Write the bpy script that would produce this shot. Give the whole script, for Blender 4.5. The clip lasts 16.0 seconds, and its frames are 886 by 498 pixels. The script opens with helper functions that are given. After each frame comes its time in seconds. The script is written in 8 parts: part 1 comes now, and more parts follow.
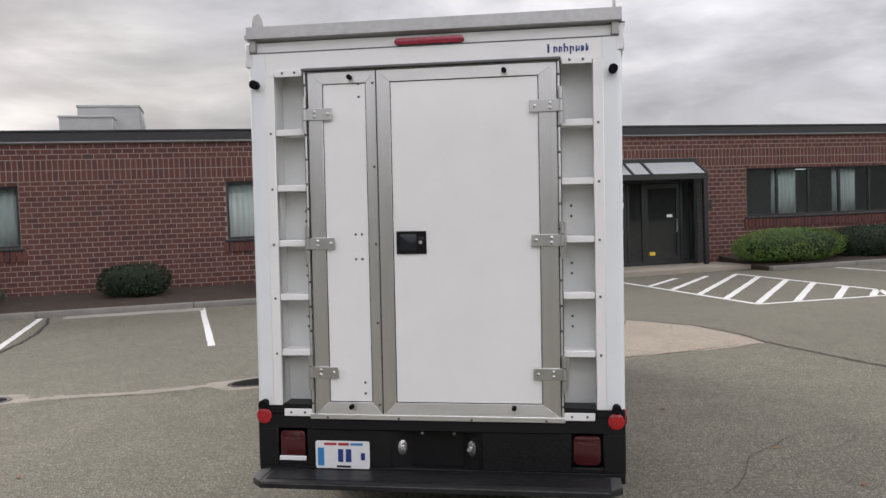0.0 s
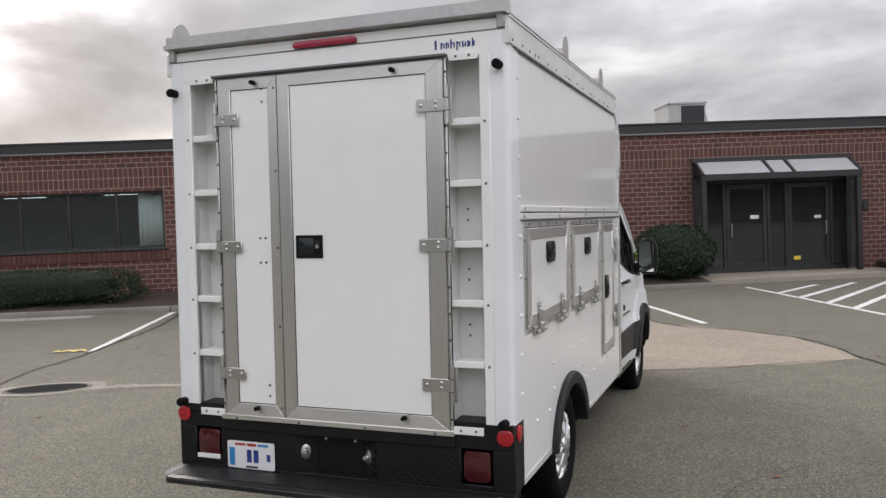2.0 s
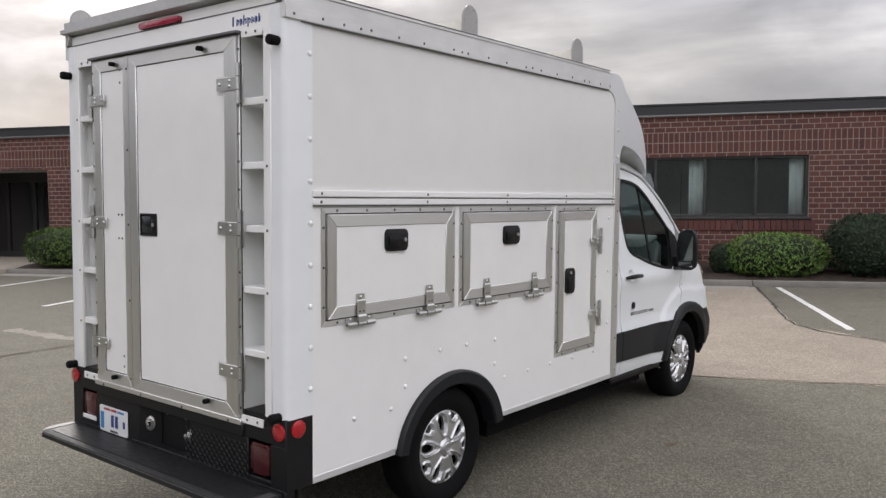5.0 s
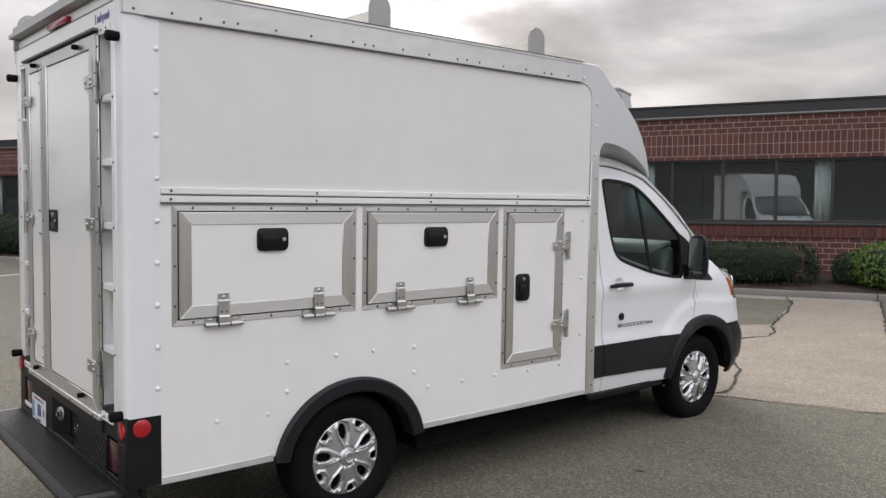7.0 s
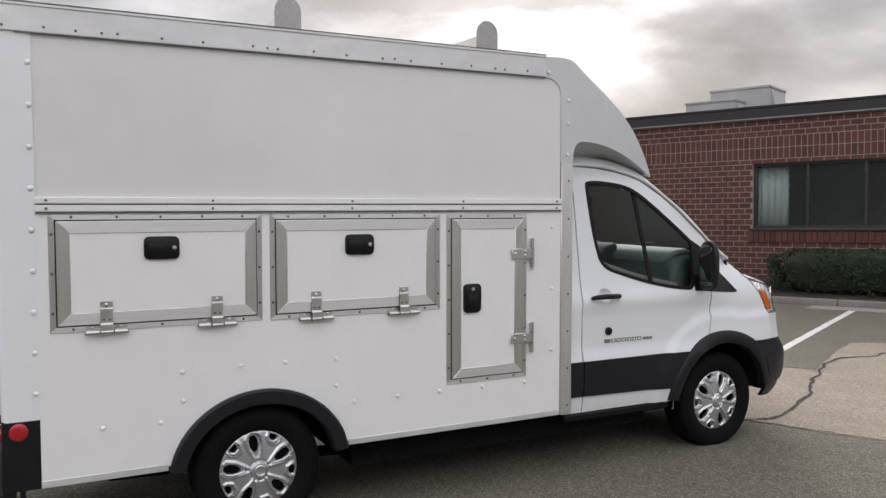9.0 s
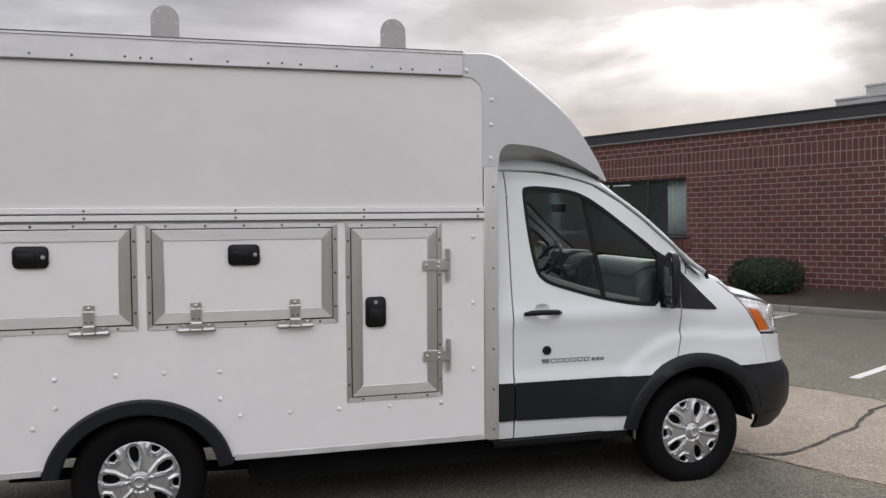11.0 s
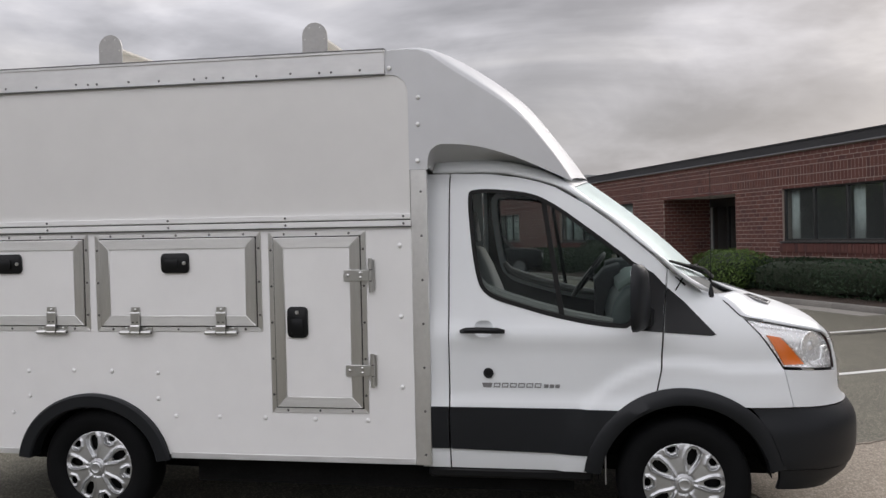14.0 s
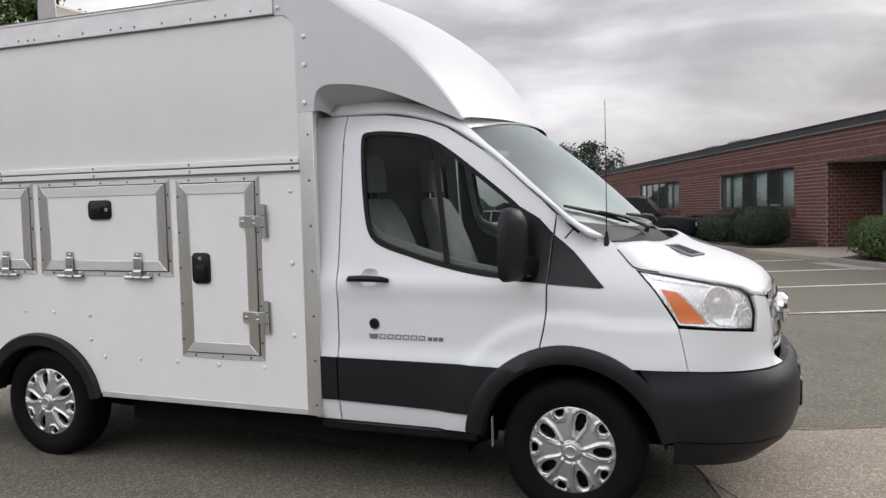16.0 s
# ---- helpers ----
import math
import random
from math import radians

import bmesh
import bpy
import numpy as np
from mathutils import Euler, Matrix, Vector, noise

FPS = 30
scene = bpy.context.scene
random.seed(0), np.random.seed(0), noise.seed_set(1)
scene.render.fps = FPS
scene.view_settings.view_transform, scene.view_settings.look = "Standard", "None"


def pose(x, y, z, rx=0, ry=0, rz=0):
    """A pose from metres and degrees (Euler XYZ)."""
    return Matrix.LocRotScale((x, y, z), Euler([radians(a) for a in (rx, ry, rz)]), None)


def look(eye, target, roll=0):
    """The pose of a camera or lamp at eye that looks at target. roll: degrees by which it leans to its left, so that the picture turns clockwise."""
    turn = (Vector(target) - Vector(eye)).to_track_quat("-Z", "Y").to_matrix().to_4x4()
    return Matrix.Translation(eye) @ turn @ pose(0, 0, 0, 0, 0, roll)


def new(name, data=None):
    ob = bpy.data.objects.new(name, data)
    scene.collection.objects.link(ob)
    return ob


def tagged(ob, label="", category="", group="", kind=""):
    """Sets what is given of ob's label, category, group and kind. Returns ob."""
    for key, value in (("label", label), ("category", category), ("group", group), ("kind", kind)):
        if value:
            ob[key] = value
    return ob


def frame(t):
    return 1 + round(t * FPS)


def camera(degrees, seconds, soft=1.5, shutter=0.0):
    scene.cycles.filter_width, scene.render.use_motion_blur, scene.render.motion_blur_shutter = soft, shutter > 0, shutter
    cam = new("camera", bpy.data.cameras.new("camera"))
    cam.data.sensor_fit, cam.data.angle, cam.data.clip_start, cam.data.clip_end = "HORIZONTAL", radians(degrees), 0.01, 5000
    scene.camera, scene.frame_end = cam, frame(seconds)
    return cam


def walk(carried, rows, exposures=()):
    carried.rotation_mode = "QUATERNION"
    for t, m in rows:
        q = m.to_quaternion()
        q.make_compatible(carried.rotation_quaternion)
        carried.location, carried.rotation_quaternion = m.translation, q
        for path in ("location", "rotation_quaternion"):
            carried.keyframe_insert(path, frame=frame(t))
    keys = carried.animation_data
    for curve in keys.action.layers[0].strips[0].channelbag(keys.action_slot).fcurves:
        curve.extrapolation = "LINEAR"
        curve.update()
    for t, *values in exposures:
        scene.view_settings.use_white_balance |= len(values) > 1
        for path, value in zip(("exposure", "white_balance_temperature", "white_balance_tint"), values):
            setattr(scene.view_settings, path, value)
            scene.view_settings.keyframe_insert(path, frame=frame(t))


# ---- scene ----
cam = camera(56.8, 16.0, 1.45)
PATH = [
    (0, (0.695, -4.371, 1.874), (0.394, -2.396, 1.781), -2.1),
    (0.5, (1.069, -4.324, 1.863), (0.677, -2.364, 1.778), -1.7),
    (1, (1.388, -4.2, 1.854), (0.898, -2.262, 1.766), -1.6),
    (1.5, (1.75, -4.023, 1.853), (1.151, -2.117, 1.77), -1.8),
    (2, (2.116, -3.875, 1.836), (1.397, -2.01, 1.76), -2.2),
    (2.5, (2.429, -3.715, 1.835), (1.601, -1.897, 1.752), -2.7),
    (3, (2.745, -3.498, 1.834), (1.836, -1.718, 1.75), -3.2),
    (3.5, (3.07, -3.302, 1.83), (2.096, -1.558, 1.741), -2.3),
    (4, (3.387, -3.097, 1.84), (2.334, -1.399, 1.744), -1.3),
    (4.2, (3.495, -2.984, 1.837), (2.406, -1.309, 1.739), -1.1),
    (6.3, (4.562, -1.779, 1.827), (3.102, -0.418, 1.696), -0.1),
    (6.5, (4.624, -1.667, 1.809), (3.148, -0.323, 1.687), -0.1),
    (7, (4.833, -1.291, 1.808), (3.298, -0.015, 1.696), -0.0),
    (7.5, (4.967, -0.927, 1.808), (3.365, 0.265, 1.688), 0.0),
    (8, (5.11, -0.591, 1.798), (3.451, 0.521, 1.699), -0.7),
    (8.5, (5.292, -0.249, 1.792), (3.582, 0.783, 1.704), -0.8),
    (8.7, (5.349, -0.122, 1.785), (3.613, 0.867, 1.697), -0.8),
    (10.8, (5.745, 1.528, 1.739), (3.828, 2.096, 1.682), -0.8),
    (11, (5.75, 1.684, 1.757), (3.824, 2.221, 1.697), -1.0),
    (11.5, (5.834, 2.111, 1.760), (3.884, 2.552, 1.7135), -1.0),
    (12, (5.834, 2.516, 1.758), (3.864, 2.861, 1.707), -0.5),
    (12.5, (5.798, 2.923, 1.766), (3.812, 3.155, 1.7195), -0.3),
    (13, (5.785, 3.383, 1.749), (3.785, 3.386, 1.716), -0.6),
    (13.5, (5.689, 3.797, 1.737), (3.698, 3.613, 1.702), -0.7),
    (14, (5.541, 4.205, 1.726), (3.568, 3.88, 1.695), -1.4),
    (14.5, (5.415, 4.602, 1.697), (3.467, 4.153, 1.654), -1.3),
    (15, (5.249, 4.953, 1.659), (3.322, 4.423, 1.599), -1.3),
    (15.5, (5.04, 5.32, 1.618), (3.141, 4.697, 1.544), -1.5),
    (16, (4.883, 5.708, 1.543), (3.033, 4.952, 1.452), -1.4),
]
walk(cam, [(t, look(eye, target, roll)) for t, eye, target, roll in PATH], [(0, 0.53, 6500, 13), (1, 0.53, 6500, 13), (2, 0.47, 6500, 13), (3, 0.48, 6500, 13), (4, 0.47, 6500, 13), (6.5, 0.45, 6500, 13), (7.5, 0.45, 6500, 13), (8.5, 0.33, 6500, 13), (11, 0.28, 6500, 13), (12, 0.21, 6500, 13), (13, 0.18, 6500, 13), (14, 0.16, 6500, 13), (15, 0.34, 6480, 13), (16, 0.43, 6480, 13)])

# ---- world and light ----
world = bpy.data.worlds.new("overcast_sky")
scene.world = world
world.use_nodes = True
wn, wl = world.node_tree.nodes, world.node_tree.links
wn.clear()
SUN_EL, SUN_AZ = radians(30), math.atan2(-0.84, 0.545)
w_out = wn.new("ShaderNodeOutputWorld")
w_bg = wn.new("ShaderNodeBackground")
w_sky = wn.new("ShaderNodeTexSky")
w_sky.sky_type, w_sky.sun_disc = "NISHITA", False
w_sky.sun_elevation, w_sky.sun_rotation = SUN_EL, SUN_AZ
w_sky.air_density, w_sky.dust_density = 1.2, 3.0
w_co = wn.new("ShaderNodeTexCoord")
w_map = wn.new("ShaderNodeMapping")
w_map.inputs["Scale"].default_value = (1.0, 1.0, 3.7)
w_map.inputs["Location"].default_value = (0.35, 0.1, 0.2)
wl.new(w_co.outputs["Generated"], w_map.inputs["Vector"])
w_n1 = wn.new("ShaderNodeTexNoise")
w_n1.inputs["Scale"].default_value, w_n1.inputs["Detail"].default_value = 2.1, 8.0
w_n1.inputs["Roughness"].default_value, w_n1.inputs["Distortion"].default_value = 0.52, 0.35
wl.new(w_map.outputs["Vector"], w_n1.inputs["Vector"])
w_ramp = wn.new("ShaderNodeValToRGB")
cr = w_ramp.color_ramp
cr.elements[0].position, cr.elements[0].color = 0.37, (3.0, 3.0, 3.15, 1)
cr.elements[1].position, cr.elements[1].color = 0.66, (8.0, 7.85, 7.75, 1)
e = cr.elements.new(0.50)
e.color = (4.65, 4.65, 4.85, 1)
e = cr.elements.new(0.58)
e.color = (5.9, 5.85, 5.92, 1)
wl.new(w_n1.outputs["Fac"], w_ramp.inputs["Fac"])
w_mix = wn.new("ShaderNodeMix")
w_mix.data_type = "RGBA"
w_mix.inputs["Factor"].default_value = 0.95
wl.new(w_sky.outputs["Color"], w_mix.inputs["A"])
# an overcast sky grows brighter towards the zenith
w_sep = wn.new("ShaderNodeSeparateXYZ")
wl.new(w_co.outputs["Generated"], w_sep.inputs["Vector"])
w_up = wn.new("ShaderNodeMath")
w_up.operation, w_up.use_clamp = "MAXIMUM", False
w_up.inputs[1].default_value = 0.0
wl.new(w_sep.outputs["Z"], w_up.inputs[0])
w_gain = wn.new("ShaderNodeMath")
w_gain.operation = "MULTIPLY_ADD"
w_gain.inputs[1].default_value, w_gain.inputs[2].default_value = 2.6, 0.56
w_sq = wn.new("ShaderNodeMath")
w_sq.operation = "MULTIPLY"
wl.new(w_up.outputs[0], w_sq.inputs[0])
wl.new(w_up.outputs[0], w_sq.inputs[1])
wl.new(w_sq.outputs[0], w_gain.inputs[0])
w_scale = wn.new("ShaderNodeVectorMath")
w_scale.operation = "SCALE"
wl.new(w_ramp.outputs["Color"], w_scale.inputs[0])
w_cap = wn.new("ShaderNodeMath")
w_cap.operation = "SMOOTH_MIN"
w_cap.inputs[1].default_value, w_cap.inputs[2].default_value = 1.22, 0.4
wl.new(w_gain.outputs[0], w_cap.inputs[0])
# and is lighter on the open side, away from the building
w_open = wn.new("ShaderNodeVectorMath")
w_open.operation = "DOT_PRODUCT"
w_open.inputs[1].default_value = (0.87, -0.5, 0.0)
wl.new(w_co.outputs["Generated"], w_open.inputs[0])
w_east = wn.new("ShaderNodeMapRange")
w_east.interpolation_type = "SMOOTHSTEP"
w_east.inputs["From Min"].default_value, w_east.inputs["From Max"].default_value = -0.05, 0.95
w_east.inputs["To Min"].default_value, w_east.inputs["To Max"].default_value = 1.0, 1.75
wl.new(w_open.outputs["Value"], w_east.inputs["Value"])
w_both = wn.new("ShaderNodeMath")
w_both.operation = "MULTIPLY"
wl.new(w_cap.outputs[0], w_both.inputs[0])
wl.new(w_east.outputs["Result"], w_both.inputs[1])
# banks of thicker and thinner cloud: bearing and height in degrees, stops darker or lighter
CLOUDS = [(72, 4, 0.22), (72, 15, 0.08), (86, 4, 0.19), (86, 15, -0.11), (100, 4, -0.15), (100, 15, -0.06), (114, 4, -0.12), (114, 15, -0.51), (128, 4, -0.14), (128, 15, -0.18), (142, 4, -0.81), (142, 15, 0.74), (156, 4, -0.22), (156, 15, 0.07), (170, 4, 0.39), (170, 15, -0.21), (184, 15, -0.24), (198, 14, 0.32)]
w_bank = None
for bearing, height, stops in CLOUDS:
    b_dot, b_fade, b_sum = wn.new("ShaderNodeVectorMath"), wn.new("ShaderNodeMapRange"), wn.new("ShaderNodeMath")
    b_dot.operation, b_fade.interpolation_type, b_sum.operation = "DOT_PRODUCT", "SMOOTHSTEP", "MULTIPLY_ADD"
    b_dot.inputs[1].default_value = (math.cos(radians(height)) * math.cos(radians(bearing)), math.cos(radians(height)) * math.sin(radians(bearing)), math.sin(radians(height)))
    b_fade.inputs["From Min"].default_value, b_fade.inputs["From Max"].default_value = math.cos(radians(15)), 1.0
    wl.new(w_co.outputs["Generated"], b_dot.inputs[0])
    wl.new(b_dot.outputs["Value"], b_fade.inputs["Value"])
    wl.new(b_fade.outputs["Result"], b_sum.inputs[0])
    b_sum.inputs[1].default_value, b_sum.inputs[2].default_value = stops, 0.0
    if w_bank is not None:
        wl.new(w_bank, b_sum.inputs[2])
    w_bank = b_sum.outputs[0]
# lumps within the banks
w_soft = wn.new("ShaderNodeMapping")
w_soft.inputs["Scale"].default_value, w_soft.inputs["Location"].default_value = (1.0, 1.0, 2.3), (2.1, 0.7, 1.3)
wl.new(w_co.outputs["Generated"], w_soft.inputs["Vector"])
w_n2 = wn.new("ShaderNodeTexNoise")
w_n2.inputs["Scale"].default_value, w_n2.inputs["Detail"].default_value = 4.6, 5.0
w_n2.inputs["Roughness"].default_value, w_n2.inputs["Distortion"].default_value = 0.5, 0.5
wl.new(w_soft.outputs["Vector"], w_n2.inputs["Vector"])
w_lump = wn.new("ShaderNodeMapRange")
w_lump.interpolation_type = "SMOOTHSTEP"
w_lump.inputs["From Min"].default_value, w_lump.inputs["From Max"].default_value = 0.36, 0.66
w_lump.inputs["To Min"].default_value, w_lump.inputs["To Max"].default_value = -0.20, 0.29
wl.new(w_n2.outputs["Fac"], w_lump.inputs["Value"])
w_heap = wn.new("ShaderNodeMath")
w_heap.operation = "ADD"
wl.new(w_bank, w_heap.inputs[0])
wl.new(w_lump.outputs["Result"], w_heap.inputs[1])
w_bank = w_heap.outputs[0]
w_pow = wn.new("ShaderNodeMath")
w_pow.operation = "POWER"
w_pow.inputs[0].default_value = 2.0
wl.new(w_bank, w_pow.inputs[1])
w_cloud = wn.new("ShaderNodeMath")
w_cloud.operation = "MULTIPLY"
wl.new(w_both.outputs[0], w_cloud.inputs[0])
wl.new(w_pow.outputs[0], w_cloud.inputs[1])
wl.new(w_cloud.outputs[0], w_scale.inputs["Scale"])
# the cloud before the hidden sun glows
w_dot = wn.new("ShaderNodeVectorMath")
w_dot.operation = "DOT_PRODUCT"
w_dot.inputs[1].default_value = (-0.84 * 0.906, 0.545 * 0.906, 0.423)
wl.new(w_co.outputs["Generated"], w_dot.inputs[0])
w_glow = wn.new("ShaderNodeMapRange")
w_glow.interpolation_type = "SMOOTHSTEP"
w_glow.inputs["From Min"].default_value, w_glow.inputs["From Max"].default_value = 0.925, 0.995
wl.new(w_dot.outputs["Value"], w_glow.inputs["Value"])
w_thin = wn.new("ShaderNodeMapRange")
w_thin.inputs["From Min"].default_value, w_thin.inputs["From Max"].default_value = 0.44, 0.60
w_thin.inputs["To Min"].default_value, w_thin.inputs["To Max"].default_value = 0.3, 6.5
wl.new(w_n1.outputs["Fac"], w_thin.inputs["Value"])
w_gl = wn.new("ShaderNodeMath")
w_gl.operation = "MULTIPLY"
wl.new(w_glow.outputs["Result"], w_gl.inputs[0])
wl.new(w_thin.outputs["Result"], w_gl.inputs[1])
w_warm = wn.new("ShaderNodeVectorMath")
w_warm.operation = "SCALE"
w_warm.inputs[0].default_value = (1.0, 0.98, 0.955)
w_veil = wn.new("ShaderNodeMath")
w_veil.operation = "MULTIPLY"
wl.new(w_gl.outputs[0], w_veil.inputs[0])
wl.new(w_pow.outputs[0], w_veil.inputs[1])
wl.new(w_veil.outputs[0], w_warm.inputs["Scale"])
w_sum = wn.new("ShaderNodeVectorMath")
w_sum.operation = "ADD"
wl.new(w_scale.outputs["Vector"], w_sum.inputs[0])
wl.new(w_warm.outputs["Vector"], w_sum.inputs[1])
wl.new(w_sum.outputs["Vector"], w_mix.inputs["B"])
wl.new(w_mix.outputs["Result"], w_bg.inputs["Color"])
w_bg.inputs["Strength"].default_value = 0.149
wl.new(w_bg.outputs["Background"], w_out.inputs["Surface"])

sun_data = bpy.data.lights.new("sun", "SUN")
sun_data.energy, sun_data.angle, sun_data.color = 1.05, radians(26), (1.0, 0.96, 0.9)
sun = new("sun", sun_data)
sun.matrix_world = look((-60 * 0.84, 60 * 0.545, 60 * math.tan(SUN_EL)), (0, 0, 0))

# ---- materials ----


def nodes_of(name):
    m = bpy.data.materials.new(name)
    m.use_nodes = True
    n, l = m.node_tree.nodes, m.node_tree.links
    return m, n, l, n["Principled BSDF"]


def noise_node(n, l, vec, scale, detail=4.0, rough=0.55):
    t = n.new("ShaderNodeTexNoise")
    t.inputs["Scale"].default_value, t.inputs["Detail"].default_value = scale, detail
    t.inputs["Roughness"].default_value = rough
    l.new(vec, t.inputs["Vector"])
    return t


def surface(name, base, rough=0.5, metal=0.0, var=0.12, big=1.5, fine=40.0, bump=0.15, dist=0.002, coat=0.0, dirt=None, grain=(1, 1, 1), rvar=0.12, spec=0.5):
    """Colour that varies at two scales, with grain in the roughness and a fine relief."""
    m, n, l, p = nodes_of(name)
    co = n.new("ShaderNodeTexCoord")
    mp = n.new("ShaderNodeMapping")
    mp.inputs["Scale"].default_value = grain
    l.new(co.outputs["Object"], mp.inputs["Vector"])
    a = noise_node(n, l, mp.outputs["Vector"], big, 5.0)
    b = noise_node(n, l, mp.outputs["Vector"], fine, 3.0)
    add = n.new("ShaderNodeMath")
    add.operation = "ADD"
    l.new(a.outputs["Fac"], add.inputs[0])
    l.new(b.outputs["Fac"], add.inputs[1])
    ramp = n.new("ShaderNodeMapRange")
    ramp.inputs["From Min"].default_value, ramp.inputs["From Max"].default_value = 0.65, 1.35
    ramp.inputs["To Min"].default_value, ramp.inputs["To Max"].default_value = 0.0, 1.0
    l.new(add.outputs[0], ramp.inputs["Value"])
    mix = n.new("ShaderNodeMix")
    mix.data_type = "RGBA"
    lo = dirt or tuple(c * (1 - var) for c in base)
    mix.inputs["A"].default_value = (*lo, 1)
    mix.inputs["B"].default_value = (*[min(1, c * (1 + var * 0.6)) for c in base], 1)
    l.new(ramp.outputs["Result"], mix.inputs["Factor"])
    l.new(mix.outputs["Result"], p.inputs["Base Color"])
    rr = n.new("ShaderNodeMapRange")
    rr.inputs["To Min"].default_value, rr.inputs["To Max"].default_value = max(0.02, rough - rvar), min(1, rough + rvar)
    l.new(b.outputs["Fac"], rr.inputs["Value"])
    l.new(rr.outputs["Result"], p.inputs["Roughness"])
    p.inputs["Metallic"].default_value, p.inputs["Specular IOR Level"].default_value = metal, spec
    p.inputs["Coat Weight"].default_value, p.inputs["Coat Roughness"].default_value = coat, 0.04
    if bump:
        bp = n.new("ShaderNodeBump")
        bp.inputs["Strength"].default_value, bp.inputs["Distance"].default_value = bump, dist
        l.new(b.outputs["Fac"], bp.inputs["Height"])
        l.new(bp.outputs["Normal"], p.inputs["Normal"])
    return m


def glass_like(name, tint, ior=1.5, rough=0.01, gloss=(1, 1, 1), haze=0.0):
    """Thin tinted pane: lets light straight through and mirrors more and more towards grazing sight, from either side;
    a share of pale diffuse white stands in for haze and sheen.
    """
    m, n, l, p = nodes_of(name)
    n.remove(p)
    out = n["Material Output"]
    tr, gl, lw, mx = n.new("ShaderNodeBsdfTransparent"), n.new("ShaderNodeBsdfGlossy"), n.new("ShaderNodeLayerWeight"), n.new("ShaderNodeMixShader")
    tr.inputs["Color"].default_value = (*tint, 1)
    gl.inputs["Color"].default_value, gl.inputs["Roughness"].default_value = (*gloss, 1), rough
    lw.inputs["Blend"].default_value = 0.5
    steep, rise = n.new("ShaderNodeMath"), n.new("ShaderNodeMath")
    steep.operation, rise.operation = "POWER", "MULTIPLY_ADD"
    base = 2 * ((ior - 1) / (ior + 1)) ** 2
    steep.inputs[1].default_value = 5.0
    rise.inputs[1].default_value, rise.inputs[2].default_value = 1 - base, base
    l.new(lw.outputs["Facing"], steep.inputs[0])
    l.new(steep.outputs[0], rise.inputs[0])
    l.new(rise.outputs[0], mx.inputs[0])
    l.new(tr.outputs[0], mx.inputs[1])
    l.new(gl.outputs[0], mx.inputs[2])
    # pale diffuse share: sky sheen and veiling haze put into the glass colour
    if haze:
        df, film = n.new("ShaderNodeBsdfDiffuse"), n.new("ShaderNodeMixShader")
        df.inputs["Color"].default_value = (0.72, 0.75, 0.76, 1)
        film.inputs[0].default_value = haze
        l.new(mx.outputs[0], film.inputs[1])
        l.new(df.outputs[0], film.inputs[2])
        mx = film
    l.new(mx.outputs[0], out.inputs["Surface"])
    return m


def two_random(n, l):
    """A random number for each object and each loose piece of a joined mesh."""
    oi, ge, ad, fr = n.new("ShaderNodeObjectInfo"), n.new("ShaderNodeNewGeometry"), n.new("ShaderNodeMath"), n.new("ShaderNodeMath")
    ad.operation, fr.operation = "ADD", "FRACT"
    l.new(oi.outputs["Random"], ad.inputs[0])
    l.new(ge.outputs["Random Per Island"], ad.inputs[1])
    l.new(ad.outputs[0], fr.inputs[0])
    return fr.outputs[0]


def pieces_mat(name, colours, rough=0.85, fine=55.0, bump=0.35, dist=0.003, spread=0.25):
    """Pieces that differ in tone one from another, with grain on each."""
    m, n, l, p = nodes_of(name)
    co = n.new("ShaderNodeTexCoord")
    ramp = n.new("ShaderNodeValToRGB")
    els = ramp.color_ramp.elements
    step = 1.0 / (len(colours) - 1)
    els[0].color, els[1].color = (*colours[0], 1), (*colours[-1], 1)
    for k in range(1, len(colours) - 1):
        els.new(k * step).color = (*colours[k], 1)
    l.new(two_random(n, l), ramp.inputs["Fac"])
    b = noise_node(n, l, co.outputs["Object"], fine, 4.0)
    big = noise_node(n, l, co.outputs["Object"], 0.45, 3.0)
    hs = n.new("ShaderNodeHueSaturation")
    mr = n.new("ShaderNodeMapRange")
    mr.inputs["To Min"].default_value, mr.inputs["To Max"].default_value = 1 - spread, 1 + spread
    ad = n.new("ShaderNodeMath")
    ad.operation = "MULTIPLY_ADD"
    ad.inputs[1].default_value, ad.inputs[2].default_value = 0.5, 0.0
    l.new(b.outputs["Fac"], ad.inputs[0])
    ad2 = n.new("ShaderNodeMath")
    ad2.operation = "MULTIPLY_ADD"
    ad2.inputs[1].default_value = 0.5
    l.new(big.outputs["Fac"], ad2.inputs[0])
    l.new(ad.outputs[0], ad2.inputs[2])
    l.new(ad2.outputs[0], mr.inputs["Value"])
    l.new(mr.outputs["Result"], hs.inputs["Value"])
    l.new(ramp.outputs["Color"], hs.inputs["Color"])
    l.new(hs.outputs["Color"], p.inputs["Base Color"])
    p.inputs["Roughness"].default_value = rough
    if bump:
        bp = n.new("ShaderNodeBump")
        bp.inputs["Strength"].default_value, bp.inputs["Distance"].default_value = bump, dist
        l.new(b.outputs["Fac"], bp.inputs["Height"])
        l.new(bp.outputs["Normal"], p.inputs["Normal"])
    if not bump:
        p.inputs["Specular IOR Level"].default_value = 0.2
    return m


